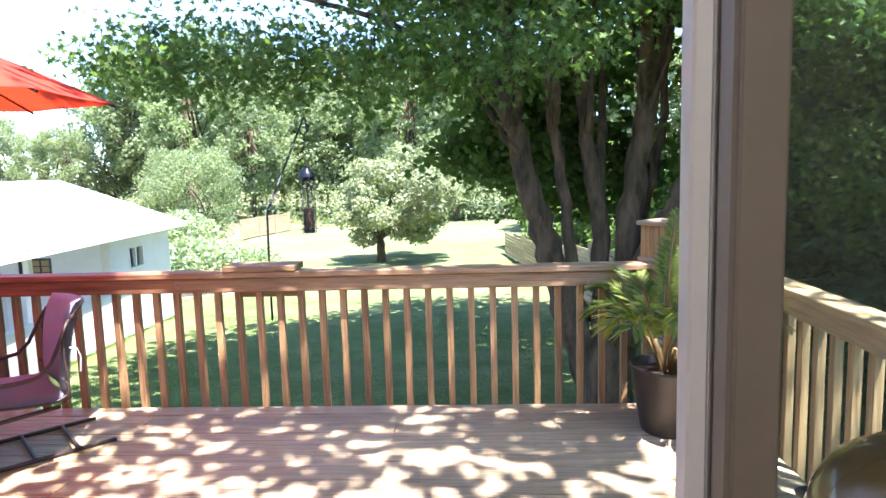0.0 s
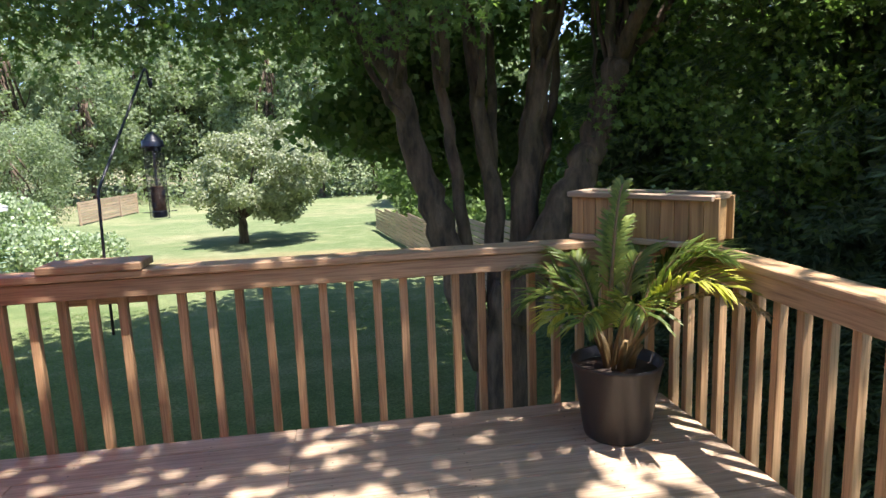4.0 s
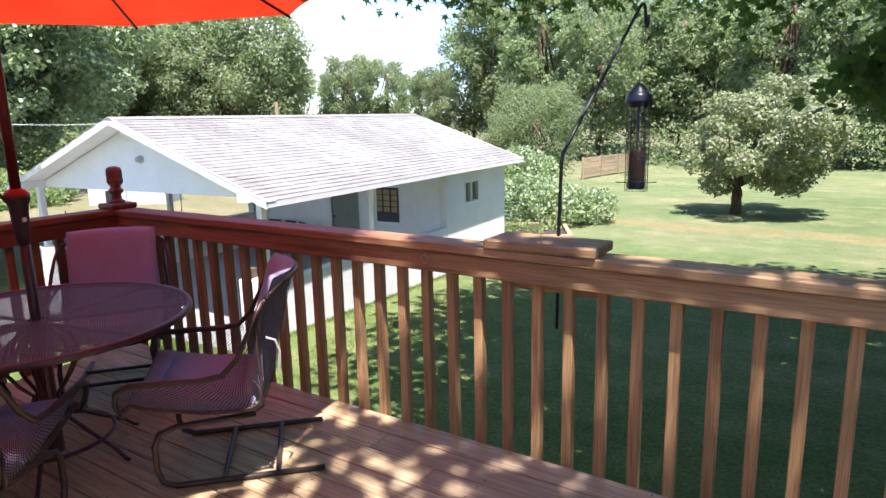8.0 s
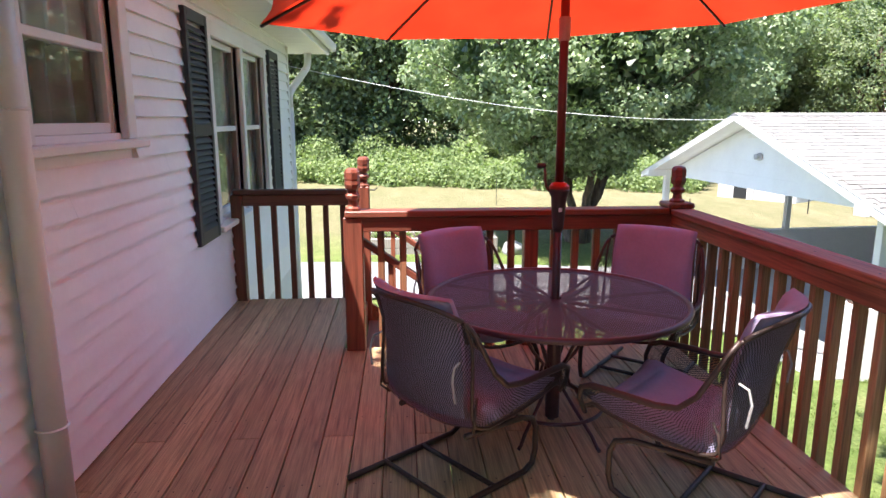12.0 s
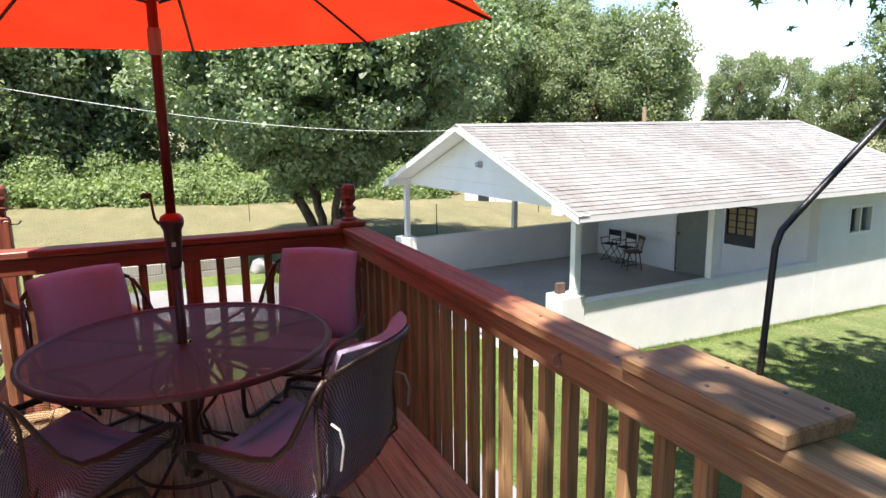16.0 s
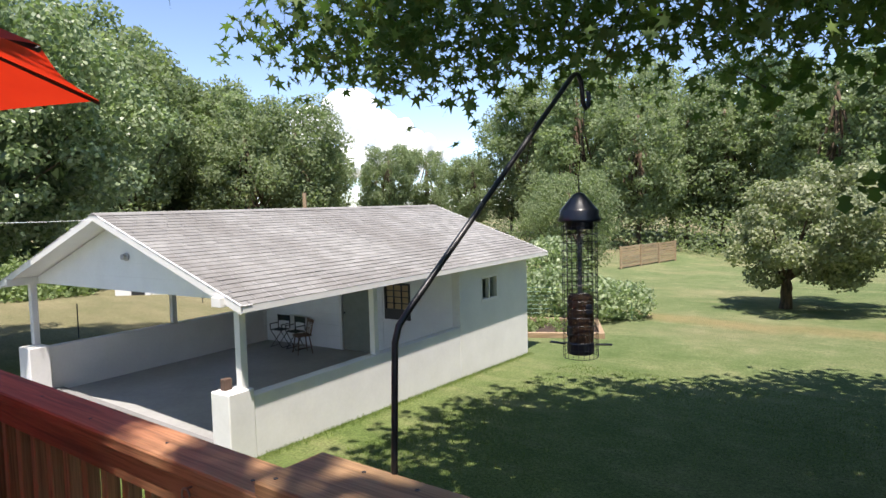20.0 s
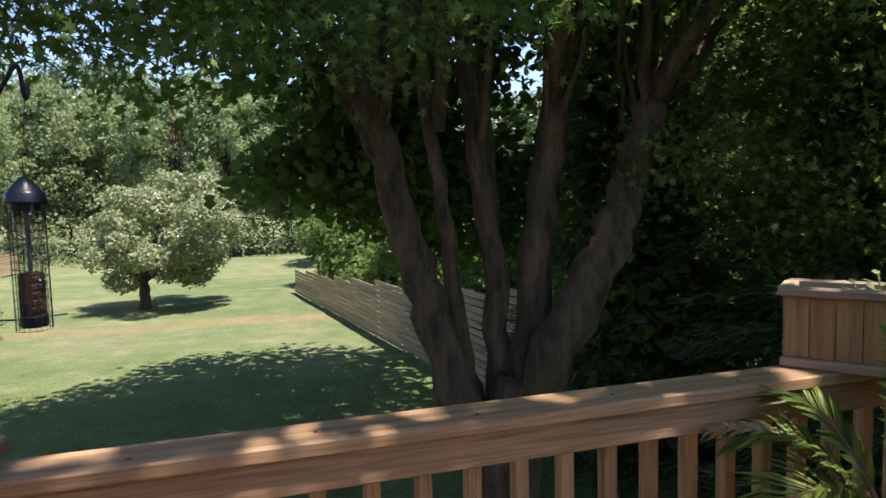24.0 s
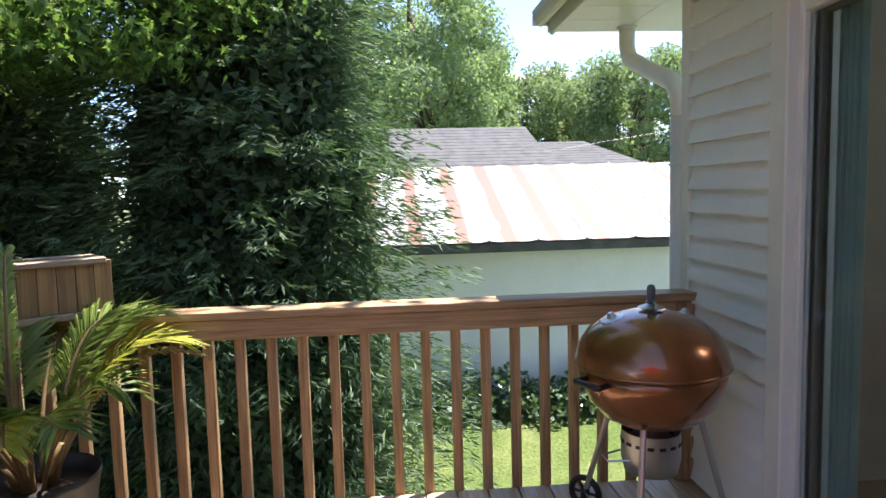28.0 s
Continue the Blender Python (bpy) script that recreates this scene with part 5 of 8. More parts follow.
def chair_proto():
    """Spring chair: x runs towards the back, the origin lies on the floor under the seat."""
    c = thing("patio_chair", "brown metal mesh spring chair with mauve cushion", "chair", group="chairs round the table")
    prof = [(-0.37, 0.33), (-0.34, 0.35), (-0.28, 0.325), (-0.1, 0.29), (0.07, 0.28), (0.145, 0.31), (0.185, 0.4), (0.207, 0.52), (0.235, 0.65), (0.272, 0.775), (0.29, 0.82)]
    W = 0.28
    def shell(u, v):
        f = u * (len(prof) - 1)
        i = min(int(f), len(prof) - 2)
        q = f - i
        q = q * q * (3 - 2 * q) * 0.4 + q * 0.6
        x, z = prof[i][0] * (1 - q) + prof[i + 1][0] * q, prof[i][1] * (1 - q) + prof[i + 1][1] * q
        s = 2 * v - 1
        back = max(0.0, min(1.0, (u - 0.45) * 2.6))
        x -= back * 0.115 * abs(s) ** 2.2
        z += (1 - back) * 0.045 * abs(s) ** 3 - 0.06 * max(0.0, (u - 0.7) / 0.3) * abs(s) ** 3
        return Vector((x, s * W * (1.0 - 0.05 * back), z))
    part("seat_shell", MB().sheet(30, 14, shell, (1.0, 0.55)), CHAIR_MESH, c, "woven wire mesh shell", smooth=True)
    for s in (-1, 1):
        part("seam_rod", MB().tube([shell(u, 0.5 + 0.5 * s) for u in np.linspace(0, 1, 24)], 0.0075, 6), WICKER, c, smooth=True)
    part("front_rod", MB().tube([shell(0, v) for v in np.linspace(0, 1, 9)], 0.008, 6), WICKER, c, smooth=True)
    side = [(-0.372, 0.262, 0.345), (-0.388, 0.285, 0.41), (-0.375, 0.298, 0.462), (-0.33, 0.304, 0.482), (-0.2, 0.308, 0.482), (-0.08, 0.308, 0.48), (0.0, 0.305, 0.492), (0.06, 0.298, 0.55), (0.1, 0.288, 0.63), (0.135, 0.272, 0.705), (0.165, 0.254, 0.757)]
    for s in (-1, 1):
        swoop = [Vector((x, s * (y + 0.016), z)) for x, y, z in side]
        part("arm", MB().tube(swoop, [0.009, 0.01, 0.012, 0.014, 0.014, 0.013, 0.012, 0.011, 0.01, 0.009, 0.009], 8), WICKER, c, smooth=True)
        def side_fn(u, v):
            f = u * (len(swoop) - 1)
            i = min(int(f), len(swoop) - 2)
            hi = swoop[i].lerp(swoop[i + 1], f - i)
            lo = shell(u * 0.98, 0.5 + 0.5 * s)
            return lo.lerp(hi, v) + Vector((0, s * 0.03 * math.sin(math.pi * v) * (1 - u), 0))
        part("side_mesh", MB().sheet(20, 6, side_fn, (0.75, 0.2)), CHAIR_MESH, c, smooth=True)
        leg = [(0.1, s * 0.2, 0.272), (-0.05, s * 0.215, 0.268), (-0.2, s * 0.222, 0.262), (-0.265, s * 0.225, 0.24), (-0.288, s * 0.225, 0.19), (-0.288, s * 0.225, 0.09), (-0.27, s * 0.225, 0.035), (-0.22, s * 0.225, 0.013), (0.0, s * 0.225, 0.013), (0.36, s * 0.225, 0.013)]
        part("spring_leg", MB().tube(leg, 0.0125, 8), WICKER, c, smooth=True)
        part("tie", MB().tube([(0.165, s * 0.235, 0.6), (0.2, s * 0.245, 0.59), (0.215, s * 0.25, 0.54), (0.205, s * 0.255, 0.46)], 0.005, 5), TIE, c)
        part("side_loop", MB().tube([(0.1, s * 0.262, 0.45), (0.13, s * 0.285, 0.42), (0.14, s * 0.285, 0.34), (0.11, s * 0.26, 0.31)], 0.006, 5), WICKER, c, smooth=True)
    part("top_rim", MB().tube([shell(1, v) + Vector((0.003, 0, 0.004)) for v in np.linspace(0, 1, 17)], 0.0095, 8), WICKER, c, smooth=True)
    for x in (-0.04, 0.17):
        part("cross_bar", MB().tube([(x, -0.224, 0.018), (x, 0.224, 0.018)], 0.011, 8), WICKER, c)
    def pad(u0, u1, wide, th, over=0.0):
        mb = MB()
        def fn(u, v, top):
            uu = u0 + (u1 - u0) * u
            p, q = shell(uu, 0.5 + (v - 0.5) * wide), shell(min(uu + 0.02, 1), 0.5 + (v - 0.5) * wide)
            d = q - p if (q - p).length > 1e-6 else p - shell(uu - 0.02, 0.5 + (v - 0.5) * wide)
            n = Vector((-d.z, 0, d.x)).normalized()
            e = (1 - abs(2 * u - 1) ** 7) * (1 - abs(2 * v - 1) ** 9)
            p = p + d.normalized() * over * u
            p.z += 0.055 * max(0.0, (uu - 0.7) / 0.3) * abs((2 * v - 1) * wide) ** 3
            return p + n * (0.008 + (th * (0.3 + 0.7 * e) if top else 0.0))
        k = 16
        mb.sheet(k, k, lambda u, v: fn(u, v, 1))
        mb.sheet(k, k, lambda u, v: fn(u, v, 0))
        m = k + 1
        def idx(i, j, side_):
            return side_ * m * m + j * m + i
        for i in range(k):
            mb.f += [(idx(i, 0, 0), idx(i, 0, 1), idx(i + 1, 0, 1), idx(i + 1, 0, 0)), (idx(i, k, 0), idx(i + 1, k, 0), idx(i + 1, k, 1), idx(i, k, 1)),
                     (idx(0, i, 0), idx(0, i + 1, 0), idx(0, i + 1, 1), idx(0, i, 1)), (idx(k, i, 0), idx(k, i, 1), idx(k, i + 1, 1), idx(k, i + 1, 0))]
        return mb
    part("seat_cushion", pad(0.07, 0.5, 0.92, 0.08), CUSHION, c, "faded mauve seat cushion", smooth=True)
    part("back_cushion", pad(0.54, 0.99, 0.86, 0.06, 0.02), CUSHION, c, "faded mauve back cushion", smooth=True)
    return c


TIE = plain("pale_tie", (0.35, 0.34, 0.34), 0.8)
chair = chair_proto()


def chair_at(x, y, deg):
    return pose(x, y, 0.0, 0, 0, deg)


CHAIRS = ((-2.256, 2.26, -52), (-2.0, 3.237, 45), (-3.22, 2.465, 215), (-3.225, 3.425, 140))
chair.matrix_basis = chair_at(*CHAIRS[0])
for q in CHAIRS[1:]:
    copy_thing(chair, chair_at(*q))

# ---- pot, palm ----
pot = thing("plant_pot", "large dark grey plastic plant pot on the deck", "pot")
QX, QY = 1.6, 3.45
part("pot_body", MB().lathe([(0.14, 0.0), (0.153, 0.004), (0.159, 0.02), (0.213, 0.36), (0.218, 0.366), (0.219, 0.38), (0.214, 0.384), (0.209, 0.378), (0.199, 0.31)], 40, (QX, QY, 0)), POT, pot, smooth=True)
part("soil", MB().lathe([(0.202, 0.325), (0.1, 0.34), (0.0, 0.345)], 24, (QX, QY, 0), caps=False), SOIL, pot)
PALM = leaf_mat("palm_leaf", (0.1, 0.155, 0.035), (0.27, 0.32, 0.075), 0.4, 0.4)
PALM_Y = leaf_mat("palm_leaf_yellow", (0.35, 0.36, 0.04), (0.5, 0.47, 0.1), 0.35, 0.45)
PALM_B = leaf_mat("palm_leaf_dry", (0.28, 0.18, 0.08), (0.42, 0.3, 0.16), 0.2, 0.7)
STEM = plain("palm_stem", (0.2, 0.13, 0.05), 0.6, var=0.3, scale=20)
palm = thing("potted_palm", "green palm with some yellow and dry brown fronds", "plant")
rp = random.Random(11)


def frond(az, reach, rise, droop, material, leaf_len, name="frond"):
    """One arching frond: stalk and two rows of narrow leaflets."""
    d = Vector((math.cos(az), math.sin(az), 0))
    side = Vector((-d.y, d.x, 0))
    pts = []
    for i in range(13):
        t = i / 12
        pts.append(Vector((QX, QY, 0.335)) + d * (0.045 + reach * t ** 1.25) + Vector((0, 0, rise * math.sin(min(1.0, t * 1.08) * math.pi * 0.5) - droop * t ** 3)) + side * 0.03 * math.sin(3 * t + az))
    st = part(name, MB().tube(pts, [0.009 * (1 - 0.8 * i / 12) + 0.0015 for i in range(13)], 5), STEM, palm, smooth=True)
    lf = MB()
    n = 38
    for k in range(n):
        t = 0.34 + 0.66 * k / (n - 1)
        f = t * 12
        i = min(int(f), 11)
        p = pts[i].lerp(pts[i + 1], f - i)
        tan = (pts[i + 1] - pts[i]).normalized()
        for s in (-1, 1):
            ln = leaf_len * (0.55 + 0.6 * math.sin(math.pi * min(1, (t - 0.22) * 1.15))) * rp.uniform(0.85, 1.1)
            out = (side * s * (1.0 - 0.4 * t) + tan * (0.32 + 0.6 * t) + Vector((0, 0, 0.22 - 0.2 * t + rp.uniform(-0.12, 0.12)))).normalized()
            w = 0.0085
            wide = tan.cross(out).cross(out).normalized() * w
            m1, m2 = p + out * ln * 0.5 + Vector((0, 0, 0.01)), p + out * ln + Vector((0, 0, -0.12 * ln * rp.uniform(0.3, 1.6)))
            up = Vector((0, 0, 0.003))
            lf.add([p, m1 + wide, m1 + up, m1 - wide, m2], [(0, 1, 2), (0, 2, 3), (1, 4, 2), (2, 4, 3)])
    o = part("leaf_blade", lf, material, st)
    o["kind"] = "stuff"


FRONDS = ((338, 0.44, 0.5, 0.08, PALM, 0.13), (2, 0.42, 0.5, 0.04, PALM, 0.12), (306, 0.62, 0.46, 0.14, PALM_B, 0.05), (298, 0.46, 0.46, 0.03, PALM_Y, 0.17), (312, 0.42, 0.54, 0.02, PALM, 0.16), (325, 0.36, 0.56, 0.04, PALM, 0.14),
          (144, 0.42, 0.44, 0.05, PALM, 0.12), (146, 0.5, 0.44, 0.03, PALM_B, 0.05), (118, 0.4, 0.5, 0.06, PALM, 0.12), (168, 0.38, 0.38, 0.08, PALM, 0.14), (196, 0.34, 0.36, 0.1, PALM_Y, 0.11),
          (218, 0.3, 0.34, 0.06, PALM, 0.14), (63, 0.06, 0.8, 0.0, PALM, 0.045), (75, 0.1, 0.62, 0.0, PALM, 0.09), (30, 0.24, 0.52, 0.02, PALM, 0.12), (262, 0.28, 0.38, 0.06, PALM, 0.14))
for k, (dx, dy, hh) in enumerate(((0.02, 0.03, 0.14), (-0.04, 0.01, 0.18), (0.05, -0.03, 0.12), (0.0, -0.05, 0.16), (-0.02, 0.05, 0.1))):
    part("stump", MB().tube([(QX + dx, QY + dy, 0.33), (QX + dx * 1.4, QY + dy * 1.4, 0.34 + hh * 0.6), (QX + dx * 2.0, QY + dy * 2.0, 0.34 + hh)], [0.024, 0.019, 0.011], 7), STEM, palm, "brown fibrous cut stalk", smooth=True)
for az, reach, rise, droop, m_, ln in FRONDS:
    frond(radians(az), reach * 0.98, rise * 1.1, droop, m_, ln * 1.4)

# ---- planter box on the corner of the rails ----
planter = thing("planter_box", "long cedar planter box set across the rail corner", "planter", Matrix.Translation((1.772, 3.622, 0.906)) @ pose(0, 0, 0, 0, 0, -52.0))
BL, BD, BH = 0.366, 0.2, 0.25
BOARD = MB().cbox(0.03, BH - 0.01, -0.034, 0.034, -0.008, 0.008, 0.002).mesh("board", BOXWOOD)
for k in range(11):
    for y in (0.008, BD - 0.008):
        part("board", BOARD, None, planter, at=pose(-BL + 0.035 + 0.07 * k, y, 0) @ UP @ pose(0, 0, 0, 90, 0, 0))
for x in (-BL + 0.002, BL - 0.002):
    part("end_board", MB().cbox(x - 0.008, x + 0.008, 0.018, BD - 0.018, 0.03, BH - 0.01, 0.002), BOXWOOD, planter)
bar("top_trim", (-BL - 0.015, -0.004, BH + 0.004), (BL + 0.015, -0.004, BH + 0.004), 0.045, 0.028, GREYWOOD, planter)
bar("top_trim", (-BL - 0.015, BD + 0.004, BH + 0.004), (BL + 0.015, BD + 0.004, BH + 0.004), 0.045, 0.028, GREYWOOD, planter)
bar("top_trim", (-BL, 0.02, BH + 0.003), (-BL, BD - 0.02, BH + 0.003), 0.045, 0.027, GREYWOOD, planter)
bar("top_trim", (BL, 0.02, BH + 0.003), (BL, BD - 0.02, BH + 0.003), 0.045, 0.027, GREYWOOD, planter)
bar("bottom_trim", (-BL - 0.01, -0.004, 0.03), (BL + 0.01, -0.004, 0.03), 0.03, 0.03, GREYWOOD, planter)
part("bottom", MB().box(-BL, BL, 0.018, BD - 0.018, 0.0, 0.028), BOXWOOD, planter)
part("soil", MB().box(-BL + 0.012, BL - 0.012, 0.02, BD - 0.02, 0.028, 0.19), SOIL, planter)
rl = np.random.default_rng(5)
for k in range(5):
    cx, cy, top_ = rl.uniform(-0.3, 0.1), rl.uniform(0.05, 0.15), rl.uniform(0.25, 0.29)
    sp = MB().tube([(cx, cy, 0.188), (cx + 0.005, cy, 0.25), (cx, cy + 0.008, top_)], 0.003, 4)
    for q in range(7):
        a, z = 2.4 * q, 0.21 + (top_ - 0.21) * q / 6
        d, e = Vector((math.cos(a), math.sin(a), 0.25)), Vector((-math.sin(a), math.cos(a), 0)) * 0.012
        o = Vector((cx, cy, z))
        sp.add([o, o + d * 0.025 + e, o + d * 0.05, o + d * 0.025 - e], [(0, 1, 2, 3)])
    part("sprig", sp, VINE_LEAF, planter, "small green seedling")

# ---- bird feeder on a shepherd hook ----
hook = thing("shepherd_hook", "black iron bent hook pole fixed to the rail", "hook")
pts = [(-0.838, 3.975, 0.55), (-0.837, 3.978, 0.95), (-0.834, 3.99, 1.24), (-0.834, 4.005, 1.275), (-0.829, 4.04, 1.31), (-0.776, 4.765, 1.915), (-0.773, 4.79, 1.933), (-0.772, 4.815, 1.935), (-0.77, 4.832, 1.915),
       (-0.769, 4.836, 1.88), (-0.768, 4.84, 1.85), (-0.766, 4.853, 1.835), (-0.764, 4.868, 1.842), (-0.763, 4.872, 1.868), (-0.763, 4.866, 1.892)]
part("pole", MB().tube(pts, 0.0076, 8), BLACK_METAL, hook, smooth=True)
part("clamp", MB().cbox(-0.87, -0.81, 3.925, 3.968, 0.72, 0.77, 0.004).cbox(-0.86, -0.815, 3.925, 3.985, 0.88, 0.9, 0.004), BLACK_METAL, hook)
feeder = thing("bird_feeder", "black caged tube bird feeder half full of seed", "bird feeder")
FX, FY, FZ = -0.786, 4.84, 1.04
part("hanger", MB().tube([(FX, FY, FZ + 0.525), (FX, FY, FZ + 0.585), (FX + 0.018, FY + 0.012, 1.838)], [0.003, 0.0012, 0.0012], 5), BLACK_METAL, feeder)
FEED_BLACK = plain("black_plastic", (0.014, 0.017, 0.026), 0.3)
part("roof_cap", MB().lathe([(0.055, 0.44), (0.067, 0.437), (0.069, 0.445), (0.062, 0.455), (0.062, 0.473), (0.056, 0.478), (0.036, 0.503), (0.016, 0.526), (0.006, 0.531)], 28, (FX, FY, FZ)), FEED_BLACK, feeder, "black ribbed cone cap", smooth=True)
part("collar", MB().lathe([(0.046, 0.413), (0.046, 0.44)], 24, (FX, FY, FZ)), FEED_BLACK, feeder)
part("seed_tube", MB().lathe([(0.042, 0.03), (0.042, 0.42)], 24, (FX, FY, FZ), caps=False), glass_mat("clear_plastic", (0.8, 0.82, 0.8), 0.1), feeder, smooth=True)
part("inner_rod", MB().lathe([(0.008, 0.03), (0.008, 0.42)], 10, (FX, FY, FZ)), plain("grey_rod", (0.16, 0.155, 0.15), 0.5), feeder)
part("seed", MB().lathe([(0.0405, 0.045), (0.0405, 0.19), (0.036, 0.2), (0.0, 0.204)], 20, (FX, FY, FZ)), plain("bird_seed", (0.1, 0.05, 0.028), 0.9, var=0.7, scale=90, bumpy=0.8), feeder, "mixed brown bird seed")
part("base_cup", MB().lathe([(0.04, 0.01), (0.044, 0.013), (0.044, 0.045), (0.041, 0.05)], 20, (FX, FY, FZ)), FEED_BLACK, feeder)
for k in range(4):
    a, zz = 1.1 + math.pi / 2 * k, (0.085, 0.16)[k % 2]
    part("seed_port", MB().cbox(0.041, 0.047, -0.013, 0.013, -0.016, 0.016, 0.003), FEED_BLACK, feeder, at=Matrix.Translation((FX, FY, FZ + zz)) @ pose(0, 0, 0, 0, 0, math.degrees(a)))
for k in range(20):
    a = 2 * math.pi * k / 20
    part("cage_wire", MB().tube([(FX + 0.056 * math.cos(a), FY + 0.056 * math.sin(a), FZ), (FX + 0.056 * math.cos(a), FY + 0.056 * math.sin(a), FZ + 0.44)], 0.0009, 4), BLACK_METAL, feeder)
for k in range(17):
    part("cage_ring", MB().tube([(FX + 0.056 * math.cos(a), FY + 0.056 * math.sin(a), FZ + 0.0265 * k) for a in np.linspace(0, 2 * math.pi, 25)[:-1]], 0.0011, 4, True), BLACK_METAL, feeder)
for q in (-1, 1):
    part("perch", MB().tube([(FX + 0.044 * q, FY + 0.012 * q, FZ + 0.04), (FX + 0.096 * q, FY + 0.022 * q, FZ + 0.043), (FX + 0.094 * q, FY + 0.034 * q, FZ + 0.043), (FX + 0.043 * q, FY + 0.024 * q, FZ + 0.04)], 0.0024, 6), BLACK_METAL, feeder)

eyelet = thing("screw_eye", "small steel screw eye in the rail", "screw eye")
part("ring", MB().tube([(-1.37 + 0.018 * math.cos(a), 3.786, 0.83 + 0.018 * math.sin(a)) for a in np.linspace(0, 2 * math.pi, 17)[:-1]], 0.003, 6, True).tube([(-1.37, 3.79, 0.846), (-1.37, 3.806, 0.846)], 0.003, 6), plain("zinc", (0.35, 0.35, 0.36), 0.35, 0.9), eyelet)

# ---- kettle grill ----
KX, KY, KZ = 1.5, 1.13, 0.725
COPPER = plain("brown_enamel", (0.3, 0.115, 0.042), 0.24, 0.55, var=0.15, scale=3, bumpy=0.0, coat=0.7)
ALU = plain("aluminium", (0.55, 0.55, 0.55), 0.35, 0.9)
grill = thing("kettle_grill", "copper brown enamel kettle grill on three legs", "grill")
part("bowl", MB().lathe([(0.02, -0.25), (0.1, -0.24), (0.18, -0.2), (0.235, -0.14), (0.268, -0.06), (0.28, 0.0), (0.272, 0.0), (0.26, -0.06), (0.0, -0.22)], 40, (KX, KY, KZ), caps=False), COPPER, grill, smooth=True)
part("rim_band", MB().tube([(KX + 0.283 * math.cos(a), KY + 0.283 * math.sin(a), KZ + 0.004) for a in np.linspace(0, 2 * math.pi, 49)[:-1]], 0.007, 6, True), COPPER, grill, smooth=True)
lid = part("lid", MB().lathe([(0.286, 0.0), (0.284, 0.02), (0.27, 0.075), (0.235, 0.13), (0.17, 0.175), (0.08, 0.2), (0.0, 0.205)], 40, (KX, KY, KZ), caps=False), COPPER, grill, smooth=True)
part("handle_bracket", MB().tube([(KX - 0.045, KY, KZ + 0.203), (KX - 0.04, KY, KZ + 0.232), (KX - 0.012, KY, KZ + 0.24)], 0.006, 6), ALU, lid, smooth=True)
part("handle_bracket", MB().tube([(KX + 0.045, KY, KZ + 0.203), (KX + 0.04, KY, KZ + 0.232), (KX + 0.012, KY, KZ + 0.24)], 0.006, 6), ALU, lid, smooth=True)
part("heat_shield", MB().lathe([(0.045, 0.212), (0.05, 0.216), (0.02, 0.228), (0.0, 0.228)], 14, (KX, KY, KZ)), ALU, lid)
part("handle_grip", MB().lathe([(0.011, 0.226), (0.016, 0.24), (0.017, 0.285), (0.013, 0.298), (0.004, 0.302)], 12, (KX, KY, KZ)), plain("grey_grip", (0.12, 0.13, 0.15), 0.3), lid, smooth=True)
for dx, dy in ((0.0, 0.15), (0.02, -0.14)):
    part("vent_disc", MB().lathe([(0.045, 0.0), (0.045, 0.008), (0.02, 0.012), (0.01, 0.03)], 16), ALU, lid, at=Matrix.Translation((KX + dx, KY + dy, KZ + 0.172)) @ pose(0, 0, 0, -18 * dy / 0.15, 34 * dx / 0.15, 0))
part("bowl_handle", MB().tube([(KX - 0.16, KY + 0.23, KZ - 0.03), (KX - 0.19, KY + 0.27, KZ - 0.03), (KX - 0.09, KY + 0.32, KZ - 0.03), (KX - 0.06, KY + 0.27, KZ - 0.03)], 0.012, 8), BLACK_METAL, grill, smooth=True)
part("ash_catcher", MB().lathe([(0.11, -0.26), (0.112, -0.3), (0.112, -0.37), (0.1, -0.42), (0.04, -0.44), (0.0, -0.442)], 28, (KX, KY, KZ), caps=False), ALU, grill, smooth=True)
for k in range(16):
    a = 2 * math.pi * k / 16
    part("ash_slot", MB().cbox(-0.003, 0.003, -0.012, 0.012, -0.006, 0.006, 0.001), BLACK_METAL, grill, at=Matrix.Translation((KX + 0.112 * math.cos(a), KY + 0.112 * math.sin(a), KZ - 0.3)) @ pose(0, 0, 0, 0, 0, math.degrees(a)))
part("ash_handle", MB().tube([(KX - 0.05, KY + 0.1, KZ - 0.36), (KX - 0.02, KY + 0.18, KZ - 0.37), (KX + 0.04, KY + 0.18, KZ - 0.37), (KX + 0.06, KY + 0.09, KZ - 0.36)], 0.004, 6), ALU, grill)
for k, a in enumerate((radians(150), radians(30), radians(270))):
    foot = (KX + 0.34 * math.cos(a), KY + 0.34 * math.sin(a), 0.08 if k < 2 else 0.0)
    part("leg", MB().tube([(KX + 0.19 * math.cos(a), KY + 0.19 * math.sin(a), KZ - 0.2), foot], 0.0125, 8), ALU, grill)
    if k < 2:
        w = part("wheel", MB().tube([(0.065 * math.cos(q), 0, 0.065 * math.sin(q)) for q in np.linspace(0, 2 * math.pi, 25)[:-1]], 0.014, 8, True).lathe([(0.02, -0.02), (0.02, 0.02)], 10), BLACK_METAL, grill, smooth=True, at=pose(foot[0], foot[1], 0.08, 0, 0, 45))
        for q in (0, 60, 120):
            part("spoke", MB().cbox(-0.06, 0.06, -0.004, 0.004, -0.006, 0.006, 0.001), BLACK_METAL, w, at=pose(0, 0, 0, 0, q, 0))
part("axle", MB().tube([(KX + 0.34 * math.cos(radians(150)), KY + 0.34 * math.sin(radians(150)), 0.08), (KX + 0.34 * math.cos(radians(30)), KY + 0.34 * math.sin(radians(30)), 0.08)], 0.006, 6), ALU, grill)

